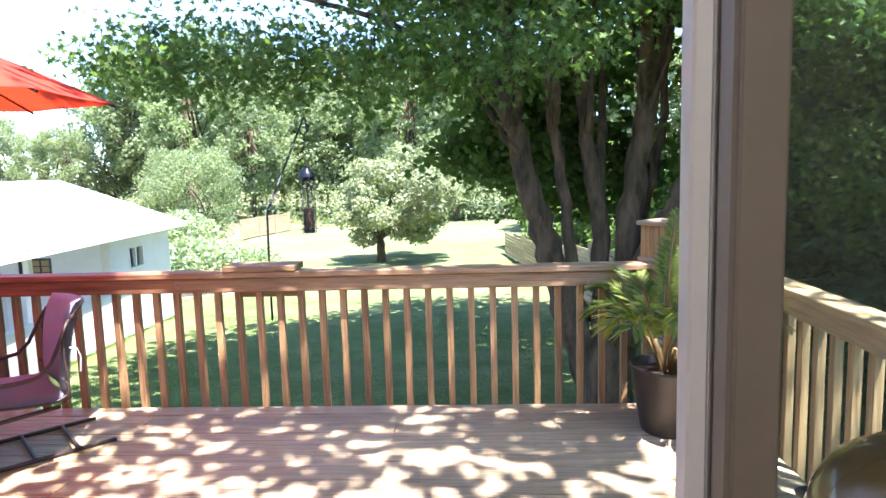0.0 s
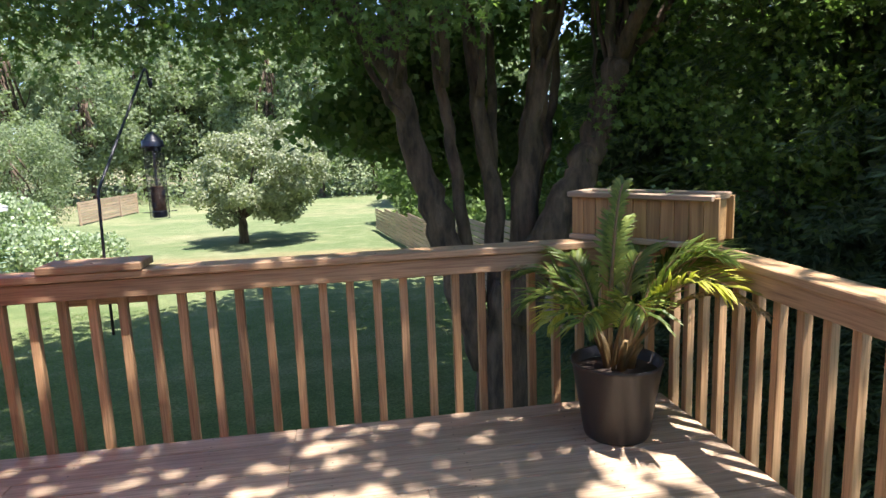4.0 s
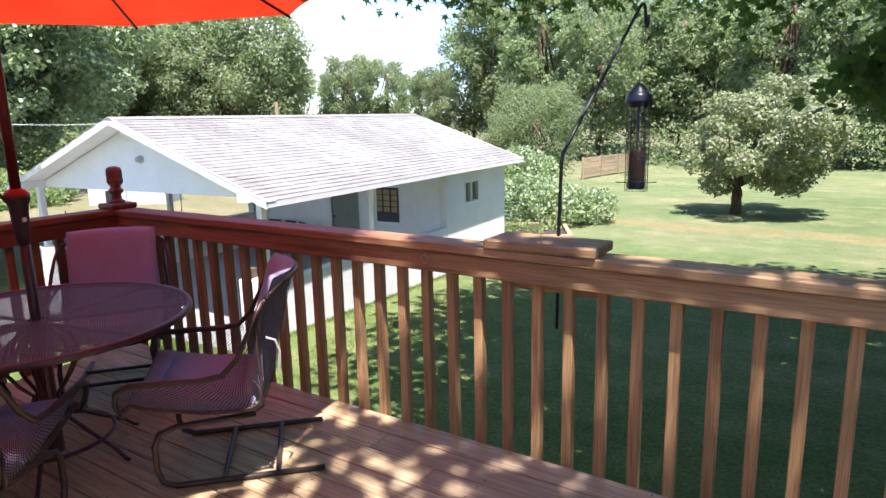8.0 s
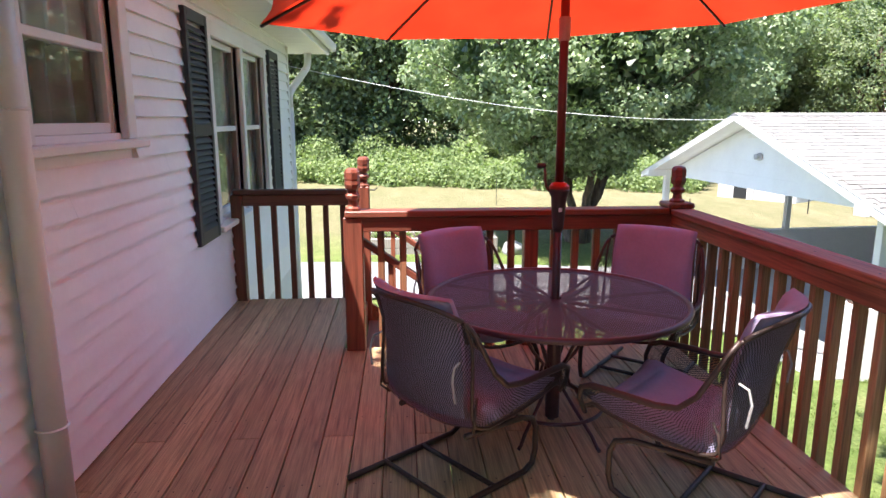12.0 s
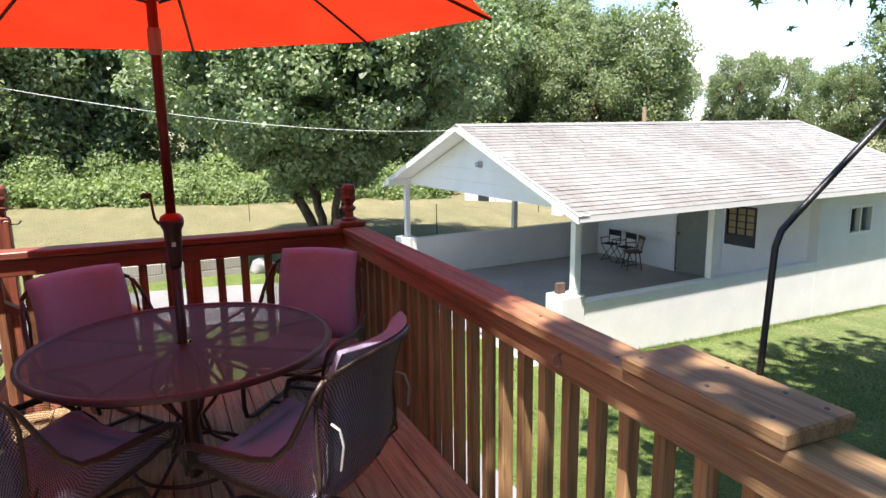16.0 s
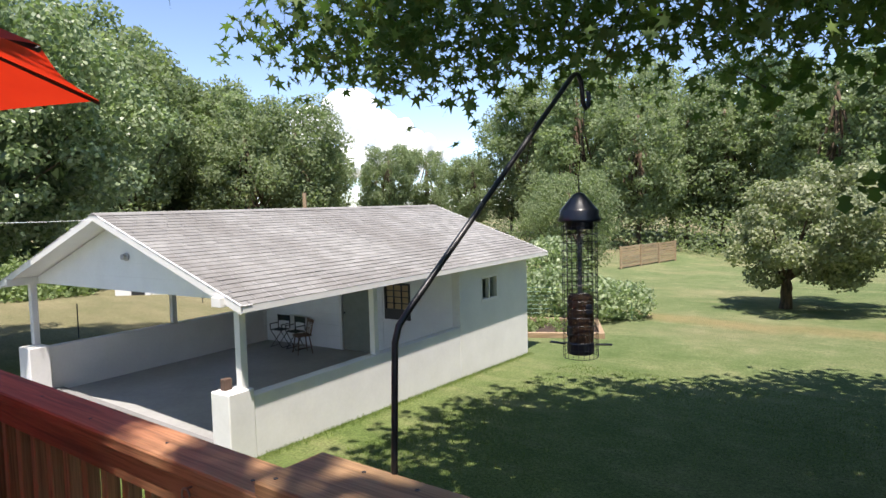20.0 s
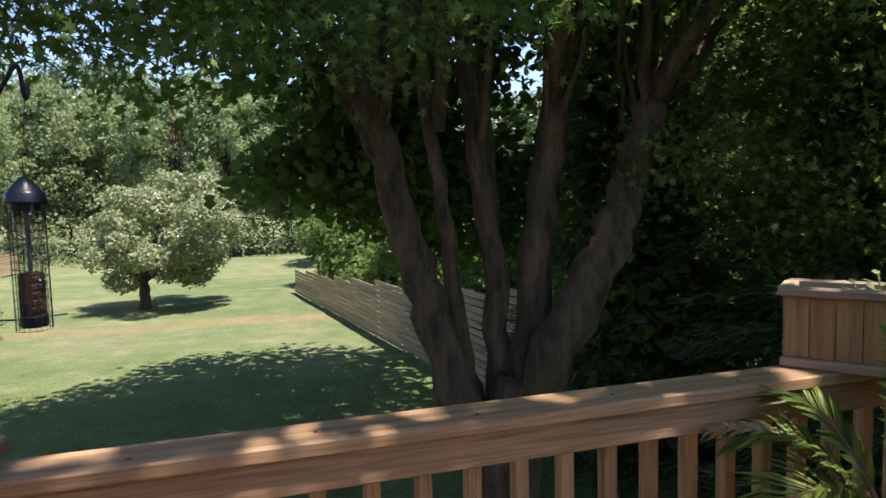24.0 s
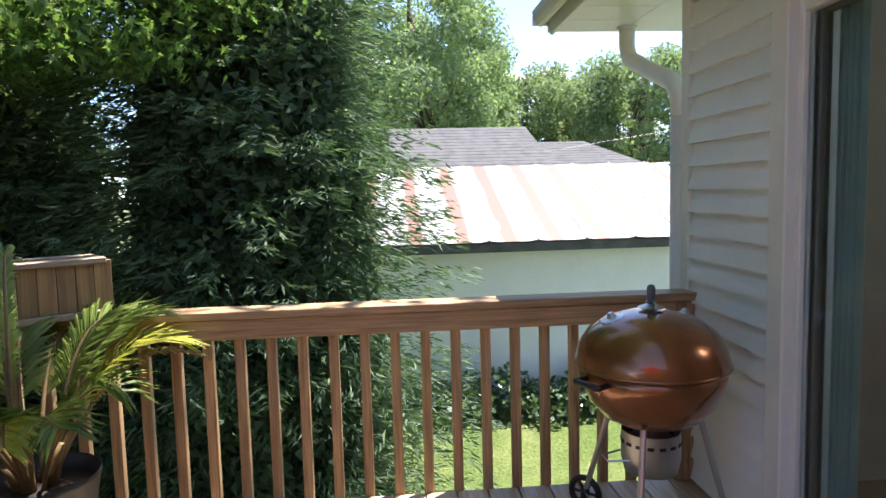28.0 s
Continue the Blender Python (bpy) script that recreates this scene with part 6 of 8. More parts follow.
# ---- trees ----
STAR = [(0.0, 0.0), (0.08, 0.24), (0.4, 0.12), (0.22, 0.36), (0.48, 0.68), (0.13, 0.55), (0.0, 1.1), (-0.13, 0.55), (-0.48, 0.68), (-0.22, 0.36), (-0.4, 0.12), (-0.08, 0.24)]
OVAL = [(0.0, 0.0, 0.0), (0.32, 0.3, 0.04), (0.3, 0.72, 0.03), (0.0, 1.05, 0.0), (-0.3, 0.72, 0.03), (-0.32, 0.3, 0.04)]

SPRAY = [(0.09, 0.0), (0.02, 1.2), (-0.11, 0.4)]
OVAL4 = [(0.0, -0.05, 0.0), (0.36, 0.45, 0.08), (0.0, 1.05, 0.0), (-0.36, 0.45, 0.08)]
LEAFLET = [(-0.42, 0.0, 0.0), (0.4, 0.15, 0.1), (0.05, 1.0, -0.05)]
TUFT = [(0.0, -0.1, 0.0), (0.52, 0.34, 0.12), (0.05, 1.0, 0.0), (-0.5, 0.42, -0.12)]
STAR_FAR = [(0.0, 0.0), (0.42, 0.15), (0.26, 0.4), (0.46, 0.66), (0.0, 1.05), (-0.46, 0.66), (-0.26, 0.4), (-0.42, 0.15)]


def blob_points(rng, n, blobs, shell=0.55):
    """Points in ellipsoids (centre, radii), denser towards their skins."""
    vol = np.array([b[1][0] * b[1][1] * b[1][2] for b in blobs]) ** 0.75
    pick = rng.choice(len(blobs), n, p=vol / vol.sum())
    d = rng.normal(size=(n, 3))
    d /= np.linalg.norm(d, axis=1)[:, None]
    r = (shell + (1 - shell) * rng.random(n)) ** 0.6
    c, rad = np.array([b[0] for b in blobs])[pick], np.array([b[1] for b in blobs])[pick]
    return c + d * r[:, None] * rad, d


def limb(pts, r0, r1, wob=0.05, n=10, seed=0):
    rs_ = random.Random(seed)
    p = [Vector(q) for q in pts]
    out = []
    for i in range(len(p) - 1):
        for k in range(4):
            t = k / 4
            q = p[i].lerp(p[i + 1], t)
            if i or k:
                q += Vector((rs_.uniform(-wob, wob), rs_.uniform(-wob, wob), 0))
            out.append(q)
    out.append(p[-1])
    m = len(out) - 1
    rad = [(r0 + (r1 - r0) * (i / m) ** 0.8) * rs_.uniform(0.93, 1.07) for i in range(m + 1)]
    return MB().tube(out, rad, n)


# the large maple behind the front rail
maple = thing("maple_tree", "large maple with several rough brown stems and low leafy boughs", "tree")
MBX, MBY = 2.03, 7.3
MBZ = ground_z(MBX, MBY) - 0.15
STEMS = (
    ([(MBX - 0.1, MBY, MBZ), (MBX - 0.08, MBY, -1.6), (MBX - 0.02, MBY, -0.8), (MBX + 0.1, MBY - 0.1, -0.1)], 0.36, 0.25),
    ([(1.83, 7.35, -1.0), (1.6, 7.38, -0.3), (1.41, 7.4, 0.35), (1.25, 7.4, 0.92), (1.12, 7.4, 1.38), (1.0, 7.4, 1.85), (0.93, 7.38, 2.2), (0.95, 7.3, 2.8), (0.8, 7.1, 4.4), (-0.2, 6.8, 6.2)], 0.2, 0.07),
    ([(1.78, 7.5, -0.35), (1.66, 7.52, 0.2), (1.58, 7.55, 0.9), (1.52, 7.55, 1.6), (1.42, 7.55, 2.1), (1.36, 7.6, 3.0), (1.3, 8.2, 5.6)], 0.085, 0.045),
    ([(1.98, 7.42, -0.5), (1.98, 7.45, 0.3), (1.93, 7.45, 1.0), (1.82, 7.45, 1.65), (1.76, 7.45, 2.3), (1.7, 7.5, 3.4), (1.6, 7.8, 6.0)], 0.12, 0.06),
    ([(2.14, 7.3, -0.6), (2.22, 7.3, 0.3), (2.29, 7.3, 1.0), (2.36, 7.3, 1.65), (2.46, 7.3, 2.2), (2.55, 7.35, 3.6), (2.7, 7.6, 6.5)], 0.18, 0.09),
    ([(2.12, 7.05, -0.45), (2.26, 6.92, 0.25), (2.5, 6.85, 0.68), (2.7, 6.85, 1.05), (2.84, 6.85, 1.33), (3.04, 6.85, 1.9), (3.1, 6.85, 2.15)], 0.21, 0.13),
    ([(2.3, 7.6, 0.0), (2.5, 7.68, 0.8), (2.66, 7.7, 1.5), (2.74, 7.7, 2.1), (2.9, 7.8, 4.0)], 0.075, 0.04),
    ([(3.04, 6.85, 1.9), (3.03, 6.82, 2.4), (3.05, 6.75, 3.2), (2.9, 6.3, 4.8)], 0.06, 0.035),
    ([(3.1, 6.85, 2.1), (3.32, 6.9, 2.6), (3.6, 6.95, 3.3), (4.2, 7.0, 5.0)], 0.075, 0.04),
    ([(3.08, 6.87, 2.0), (3.42, 6.8, 2.45), (3.9, 6.7, 3.1), (5.0, 6.4, 4.2)], 0.055, 0.03),
    ([(1.0, 7.4, 1.85), (0.8, 7.35, 2.2), (0.5, 7.2, 2.65), (-0.4, 6.8, 3.1), (-2.2, 6.2, 3.5)], 0.075, 0.02),
    ([(1.06, 7.38, 1.6), (0.86, 7.2, 1.85), (0.62, 7.0, 2.3), (0.2, 6.6, 3.0)], 0.05, 0.02),
    ([(0.93, 7.38, 2.2), (0.6, 8.0, 3.0), (0.2, 9.5, 4.4)], 0.07, 0.03),
    ([(2.46, 7.3, 2.2), (2.2, 6.4, 3.4), (1.6, 5.0, 4.8), (1.4, 3.4, 6.0)], 0.08, 0.03),
    ([(3.1, 6.85, 2.15), (3.4, 5.6, 3.6), (3.4, 3.8, 5.4)], 0.08, 0.03),
    ([(1.93, 7.45, 1.0), (2.05, 7.9, 2.2), (2.3, 8.8, 4.2)], 0.07, 0.03),
)
for i, (pts, r0, r1) in enumerate(STEMS):
    part("trunk" if i < 7 else "bough", limb(pts, r0, r1, 0.03, 14 if i < 7 else 9, i), BARK, maple, smooth=True)
rk = random.Random(77)
for i in range(22):
    bx, bz = rk.choice(((0.97, 2.0), (1.44, 2.0), (1.8, 1.9), (2.42, 2.0), (2.38, 1.8), (3.04, 1.9), (3.15, 2.2), (2.95, 1.7)))
    tx = bx + rk.uniform(-0.25, 0.55)
    part("shoot", limb([(bx, 7.3 if bx < 2.6 else 6.88, bz), (bx + (tx - bx) * 0.4, 7.05, bz + 0.8), (tx, 6.9 + rk.uniform(-0.5, 0.4), bz + 2.4)], rk.uniform(0.025, 0.05), 0.012, 0.02, 6, 100 + i), BARK, maple, smooth=True)
rm = np.random.default_rng(21)
MAPLE_BLOBS = [((0.9, 6.9, 4.3), (2.8, 1.8, 1.2)), ((3.0, 6.0, 4.3), (2.6, 1.8, 1.2)), ((4.6, 7.2, 3.4), (1.9, 1.8, 1.6)), ((1.6, 9.4, 3.6), (2.6, 1.8, 1.5)), ((-2.0, 6.4, 3.9), (1.5, 1.0, 0.7)), ((1.3, 9.4, 2.5), (0.9, 1.0, 0.9)), ((0.2, 7.4, 3.35), (1.2, 0.8, 0.42))]
# leaves sit on twigs: clusters of leaves round twig points
twig, _ = blob_points(rm, 1900, MAPLE_BLOBS, 0.35)
low, _ = blob_points(rm, 1500, [((-2.6, 5.6, 2.52), (0.65, 0.4, 0.24)), ((-1.9, 5.8, 2.4), (0.65, 0.4, 0.24)), ((-1.2, 6.5, 2.62), (0.55, 0.5, 0.22)), ((-0.4, 7.0, 2.62), (0.7, 0.5, 0.3)), ((-0.8, 7.9, 2.4), (0.4, 0.4, 0.25)),
                               ((0.4, 8.8, 1.7), (0.5, 0.4, 0.35)), ((1.25, 9.2, 1.8), (0.7, 0.5, 0.6)), ((-2.0, 6.0, 2.68), (1.1, 0.6, 0.34)), ((-0.9, 6.0, 2.6), (1.2, 0.6, 0.4)), ((0.4, 6.2, 2.6), (1.2, 0.6, 0.42)), ((1.6, 6.2, 3.2), (1.1, 0.6, 0.4)), ((2.8, 6.2, 3.25), (1.1, 0.6, 0.4)), ((3.2, 6.5, 1.65), (0.55, 0.3, 0.3)), ((2.0, 8.8, 1.5), (1.3, 0.7, 0.7)),
                               ((1.3, 8.6, 2.2), (0.7, 0.6, 0.7)), ((4.6, 6.2, 1.6), (1.0, 0.9, 1.2)), ((4.2, 4.9, 2.7), (1.2, 0.7, 0.6)), ((4.6, 3.6, 3.4), (1.1, 0.9, 0.6)), ((3.4, 5.4, 3.0), (1.0, 0.6, 0.5)), ((3.7, 4.1, 2.35), (0.7, 0.6, 0.65)), ((4.0, 3.3, 2.9), (0.9, 0.6, 0.5))], 0.2)
spray_, _ = blob_points(rm, 26, [((1.35, 5.25, 2.5), (0.4, 0.22, 0.2))], 0.2)
clumps = np.r_[np.repeat(twig, 14, 0), np.repeat(low, 20, 0), np.repeat(spray_, 16, 0)]
twig = np.r_[twig, low, spray_]
lp = clumps + rm.normal(size=clumps.shape) * (0.19, 0.19, 0.12)
lp = lp[~((lp[:, 2] < 2.25) & (lp[:, 1] < 5.2))]
high = (lp[:, 2] > 3.6) | (lp[:, 1] > 8.2)
part("crown", leaf_mesh("crown", lp[~high], rm.uniform(0.062, 0.1, int((~high).sum())), STAR, MAPLE_LEAF, rm, droop=0.5, flat=0.35), None, maple, "green five pointed maple leaves")
part("inner_crown", leaf_mesh("inner_crown", lp[high], rm.uniform(0.09, 0.14, int(high.sum())), STAR_FAR, MAPLE_LEAF, rm, droop=0.5, flat=0.35), None, maple)
UPPER = [((0.9, 8.9, 8.6), (5.5, 6.0, 3.0)), ((2.4, 14.0, 6.6), (4.2, 3.4, 2.0)), ((-1.2, 10.2, 6.0), (2.6, 3.0, 1.6))]
ut, _ = blob_points(rm, 3000, UPPER, 0.2)
up_ = np.repeat(ut, 9, 0) + rm.normal(size=(len(ut) * 9, 3)) * (0.3, 0.3, 0.2)
part("upper_crown", leaf_mesh("upper_crown", up_, rm.uniform(0.17, 0.28, len(up_)), TUFT, MAPLE_LEAF, rm, flat=0.3), None, maple)
# unseen leaf clusters placed overhead to dapple the deck
over = np.r_[blob_points(rm, 270, [((1.7, 2.1, 7.1), (1.5, 3.0, 1.2))], 0.2)[0], blob_points(rm, 105, [((3.5, 2.1, 7.0), (1.2, 2.5, 1.0)), ((0.0, 2.4, 7.1), (0.8, 2.5, 0.8))], 0.2)[0]]
# extra unseen clusters, set where single deck patches need shade
gap = np.r_[blob_points(rm, 110, [((-1.0, -0.1, 7.0), (0.75, 0.4, 0.4))], 0.2)[0], blob_points(rm, 16, [((0.33, 1.82, 7.0), (0.36, 0.3, 0.3))], 0.2)[0], blob_points(rm, 16, [((-0.45, 0.3, 7.0), (0.25, 0.22, 0.2))], 0.2)[0]]
over = np.r_[over, gap]
ov_ = np.repeat(over, 10, 0) + rm.normal(size=(len(over) * 10, 3)) * (0.24, 0.24, 0.16)
part("deck_bough_leaves", leaf_mesh("deck_bough_leaves", ov_, rm.uniform(0.11, 0.18, len(ov_)), STAR_FAR, MAPLE_LEAF, rm, flat=0.3), None, maple)
for i, p in enumerate(twig[::8]):
    q = Vector(p)
    if i < 280:
        part("twig", MB().tube([q, q + Vector((rm.normal() * 0.2, rm.normal() * 0.2, 0.25))], 0.005, 4, caps=False), BARK, maple)


def broad_tree(name, label, h, spread, leaf, seed, n=3200, size=0.034, trunk_h=0.2, blobs_n=16, group="", shape=LEAFLET, loose=0.7, puff=0.78):
    """A deciduous tree with its foot at 0; spread and sizes as shares of its height."""
    rng = np.random.default_rng(seed)
    t = thing(name, label, "tree", group=group)
    limbs = [([(0, 0, -0.02 * h), (0.01 * h, 0, trunk_h * h), (0.0, 0.02 * h, 0.62 * h)], 0.022 * h, 0.008 * h)]
    blobs = []
    for k in range(blobs_n):
        a = 2 * math.pi * (k * 0.618 + rng.random() * 0.1)
        zz = trunk_h + 0.1 + (0.82 - trunk_h) * (k + 0.5) / blobs_n
        w = spread * math.sin(math.pi * min(1, 0.16 + 0.8 * (1 - (zz - trunk_h) / (1 - trunk_h)))) * rng.uniform(0.65, 1.0)
        w *= 1 + 0.35 * (1 - puff)
        c = (w * 0.66 * math.cos(a) * h, w * 0.66 * math.sin(a) * h, zz * h)
        r = spread * rng.uniform(0.24, 0.62) * h * puff
        blobs.append((c, (r, r, r * rng.uniform(0.6, 0.85))))
        if k % 2 == 0 and k < 36:
            limbs.append(([(0, 0, (trunk_h + 0.05 + 0.02 * k) * h), (c[0] * 0.5, c[1] * 0.5, (trunk_h + zz) * 0.5 * h + 0.03 * h), c], 0.009 * h, 0.002 * h))
    part("trunk", limb(*limbs[0], 0.01 * h, 8, seed), BARK, t, smooth=True)
    for i, l in enumerate(limbs[1:]):
        part("limb", limb(*l, 0.01 * h, 5, seed + i), BARK, t, smooth=True)
    p, d = blob_points(rng, n, blobs, 0.12)
    part("crown", leaf_mesh("crown", p, rng.uniform(0.7, 1.3, n) * size * h, shape, leaf, rng, out=d + np.array((0.0, 0.0, 0.4)), loose=loose), None, t)
    return t


protos = [broad_tree("woodland_tree", "tall green woodland tree at the edge of the lawn", 10, 0.34, WOODS_LEAF, 31, 18000, 0.0185, 0.12, 64, "woods", loose=0.95, puff=0.55),
          broad_tree("woodland_tree", "tall light green woodland tree behind the lawn", 10, 0.3, LIGHT_LEAF, 32, 18000, 0.0175, 0.1, 60, "woods", loose=0.95, puff=0.55),
          broad_tree("woodland_tree", "dark green woodland tree in the tree line", 10, 0.36, DARK_LEAF, 33, 18000, 0.0175, 0.1, 64, "woods", loose=0.95, puff=0.55),
          broad_tree("woodland_tree", "spreading green woodland tree in the tree line", 10, 0.42, WOODS_LEAF, 34, 19000, 0.0185, 0.08, 72, "woods", loose=0.95, puff=0.52)]
rw = random.Random(8)
spots = []


def ring(az0, az1, n, dist, height, kinds, jitter=4.0):
    """Trees on an arc about the deck; az in degrees to the left of straight ahead."""
    for i in range(n):
        az = radians(az0 + (az1 - az0) * (i + 0.5) / n + rw.uniform(-1.5, 1.5))
        d = dist + rw.uniform(-jitter, jitter)
        spots.append((-d * math.sin(az), 3 + d * math.cos(az), height * rw.uniform(0.85, 1.15), rw.choice(kinds)))


ring(-8, 27, 9, 58, 14, (0, 1, 3, 1))
ring(-10, 29.5, 8, 70, 18, (0, 2, 3))
ring(35, 50, 6, 92, 11.2, (0, 3))
ring(33, 36, 1, 70, 10, (0,))
ring(28, 33, 2, 72, 14, (3, 0))
ring(54, 66, 5, 62, 18, (0, 1, 3))
ring(50, 56, 3, 54, 13.5, (1, 3))
ring(47, 50, 1, 56, 10.5, (3,))
ring(62, 80, 6, 56, 19, (0, 2))
ring(78, 118, 8, 42, 15, (2, 0, 3))
ring(76, 118, 6, 54, 20, (2, 0))
ring(-34, -8, 5, 44, 13, (0, 2, 3))
ring(-100, -84, 4, 60, 15, (1, 3, 0))
ring(-84, -76, 3, 42, 13, (1, 3))
ring(-114, -103, 4, 62, 14, (0, 3))
used = set()
for x, y, hh, k in spots:
    m = pose(x, y, ground_z(x, y) - 0.1, 0, 0, rw.uniform(0, 360)) @ Matrix.Scale(hh / 10, 4)
    if k not in used:
        used.add(k)
        protos[k].matrix_basis = m
    else:
        ob = copy_thing(protos[k], pose(0, 0, 0))
        ob.matrix_basis = m

# fruit tree on the lawn: short forked trunk, wide uneven crown, flat below
ra = np.random.default_rng(44)
apple = thing("apple_tree", "wide pale green fruit tree with short forked trunk", "tree", pose(-4.05, 29.4, ground_z(-4, 29.4)))
part("trunk", limb([(0, 0, -0.1), (0.03, 0, 0.6), (0.0, 0.02, 1.15)], 0.24, 0.17, 0.02, 10, 5), BARK, apple, smooth=True)
ablobs = []
for k in range(46):
    a, w = 2.39996 * k, -1 + 2 * (k + 0.5) / 46
    q = math.sqrt(1 - w * w) * ra.uniform(0.62, 1.12)
    c_ = (1.0 + 2.6 * q * math.cos(a), 2.75 * q * math.sin(a), 2.95 + (1.95 if w > 0 else 1.85) * w * ra.uniform(0.65, 1.18))
    r = ra.uniform(0.35, 0.95)
    ablobs.append((c_, (r, r, r * 0.7)))
    if k % 4 == 0:
        part("limb", limb([(0, 0, 1.05), (c_[0] * 0.35, c_[1] * 0.35, 1.1 + c_[2] * 0.25), c_], 0.09, 0.015, 0.05, 6, k), BARK, apple, smooth=True)
ap, ad = blob_points(ra, 30000, ablobs, 0.3)
part("crown", leaf_mesh("crown", ap, ra.uniform(0.07, 0.14, len(ap)), TUFT, APPLE_LEAF, ra, out=ad + np.array((0.0, 0.0, 0.35)), loose=0.6), None, apple)
rl = np.random.default_rng(42)
LTX, LTY = -17.6, 7.1
wtree = thing("lawn_tree", "round glossy broadleaf tree with several fanning stems", "tree", pose(LTX, LTY, ground_z(LTX, LTY)))
for k, (a, lean, r) in enumerate(((252, 1.0, 0.15), (200, 0.45, 0.12), (80, 0.5, 0.14), (20, 0.35, 0.13), (300, 0.35, 0.11), (110, 0.95, 0.12))):
    c_, s_ = math.cos(radians(a)), math.sin(radians(a))
    part("stem", limb([(0.16 * c_, 0.16 * s_, -0.1), ((0.2 + 0.3 * lean) * c_, (0.2 + 0.3 * lean) * s_, 1.0), ((0.3 + 0.9 * lean) * c_, (0.3 + 0.9 * lean) * s_, 2.3), ((0.5 + 2.0 * lean) * c_, (0.5 + 2.0 * lean) * s_, 4.6)], r * 1.25, r * 0.5, 0.04, 9, k), BARK, wtree, smooth=True)
lblobs = []
for k in range(210):
    a, w = 2.39996 * k, -1 + 2 * (k + 0.5) / 210
    q = math.sqrt(1 - w * w) * rl.uniform(0.72, 1.1)
    zz = 5.4 + (4.3 if w > 0 else 3.3) * w * rl.uniform(0.82, 1.1)
    wide = 4.6 * float(np.interp(zz, [2.3, 3.6, 5.0, 7.5, 10.0], [0.62, 0.95, 1.0, 0.92, 0.7]))
    r = rl.uniform(0.35, 0.95)
    lblobs.append(((wide * q * math.cos(a), wide * q * math.sin(a), zz), (r, r, r * 0.62)))
    if k % 7 == 0:
        c_ = lblobs[-1][0]
        part("limb", limb([(c_[0] * 0.12, c_[1] * 0.12, 2.2), (c_[0] * 0.5, c_[1] * 0.5, 1.6 + c_[2] * 0.45), c_], 0.06, 0.012, 0.06, 5, k), BARK, wtree, smooth=True)
lpt, ld = blob_points(rl, 80000, lblobs, 0.3)
part("crown", leaf_mesh("crown", lpt, rl.uniform(0.085, 0.15, len(lpt)), OVAL4, GLOSSY_LEAF, rl, out=ld + np.array((0.0, 0.0, 0.5)), loose=0.7), None, wtree)
# inner leaves in a darker green put the crown's shade into the colour
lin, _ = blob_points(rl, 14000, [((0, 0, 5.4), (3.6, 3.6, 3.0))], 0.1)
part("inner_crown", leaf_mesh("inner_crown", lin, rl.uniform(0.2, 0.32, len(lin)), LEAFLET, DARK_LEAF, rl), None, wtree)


def evergreen(name, label, x, y, h, r, seed, n, leaf=CEDAR_LEAF, size=0.34, tip=0.25):
    rng = np.random.default_rng(seed)
    t = thing(name, label, "tree", pose(x, y, ground_z(x, y)))
    part("trunk", limb([(0, 0, -0.1), (0.03, 0, h * 0.5), (0, 0.02, h * 0.97)], 0.16, 0.03, 0.02, 8, seed), BARK, t, smooth=True)
    # flat feathered boughs reach out all round, dipping and then lifting at the tips
    per = 84
    nb = int(n / per)
    z = rng.random(nb) ** 0.9 * h * 0.98 + 0.05
    a = rng.random(nb) * 2 * math.pi
    reach = r * (1 - (z / h) ** 1.6 * (1 - tip)) * rng.uniform(0.62, 1.22, nb)
    dip = rng.uniform(0.25, 0.7, nb)
    u = rng.random((nb, per)) ** 0.55
    fan = (1.05 - u) * 0.3 + 0.03
    across = rng.normal(size=(nb, per)) * fan * 0.75
    ca, sa = np.cos(a)[:, None], np.sin(a)[:, None]
    rad = reach[:, None] * u
    px_, py_ = rad * ca - across * sa, rad * sa + across * ca
    pz_ = z[:, None] + 0.1 * u - dip[:, None] * u ** 1.5 * (1.25 - 0.55 * u) * 0.9 - 0.35 * np.abs(across) + rng.normal(size=(nb, per)) * 0.035
    pos = np.c_[px_.ravel(), py_.ravel(), pz_.ravel()]
    side = np.sign(across) * rng.uniform(0.3, 1.0, (nb, per))
    ax = np.c_[(ca - side * sa).ravel(), (sa + side * ca).ravel(), np.full(nb * per, -0.3)] + rng.normal(size=(nb * per, 3)) * 0.25
    part("crown", leaf_mesh("crown", pos, rng.uniform(0.6, 1.2, len(pos)) * size, SPRAY, leaf, rng, axis=ax), None, t, "feathery dark green sprays")
    ni = 64000 if n > 24000 else 14000
    zi, ai = rng.random(ni) * h * 0.97, rng.random(ni) * 2 * math.pi
    ri_ = r * (1 - (zi / h) ** 1.6 * (1 - tip)) * 0.66 * np.sqrt(rng.random(ni))
    inner = np.c_[ri_ * np.cos(ai), ri_ * np.sin(ai), zi]
    part("inner_crown", leaf_mesh("inner_crown", inner, rng.uniform(0.08, 0.135, ni) * (1 if n > 24000 else 1.7), LEAFLET, leaf, rng, droop=0.4), None, t)
    for k in range(0, nb, 4):
        q0 = Vector((0, 0, z[k]))
        q1 = Vector((reach[k] * 0.8 * math.cos(a[k]), reach[k] * 0.8 * math.sin(a[k]), z[k] - 0.05))
        if k < 120:
            part("limb", MB().tube([q0, q0.lerp(q1, 0.5) + Vector((0, 0, 0.12)), q1], [0.035, 0.02, 0.006], 5), BARK, t)
    return t


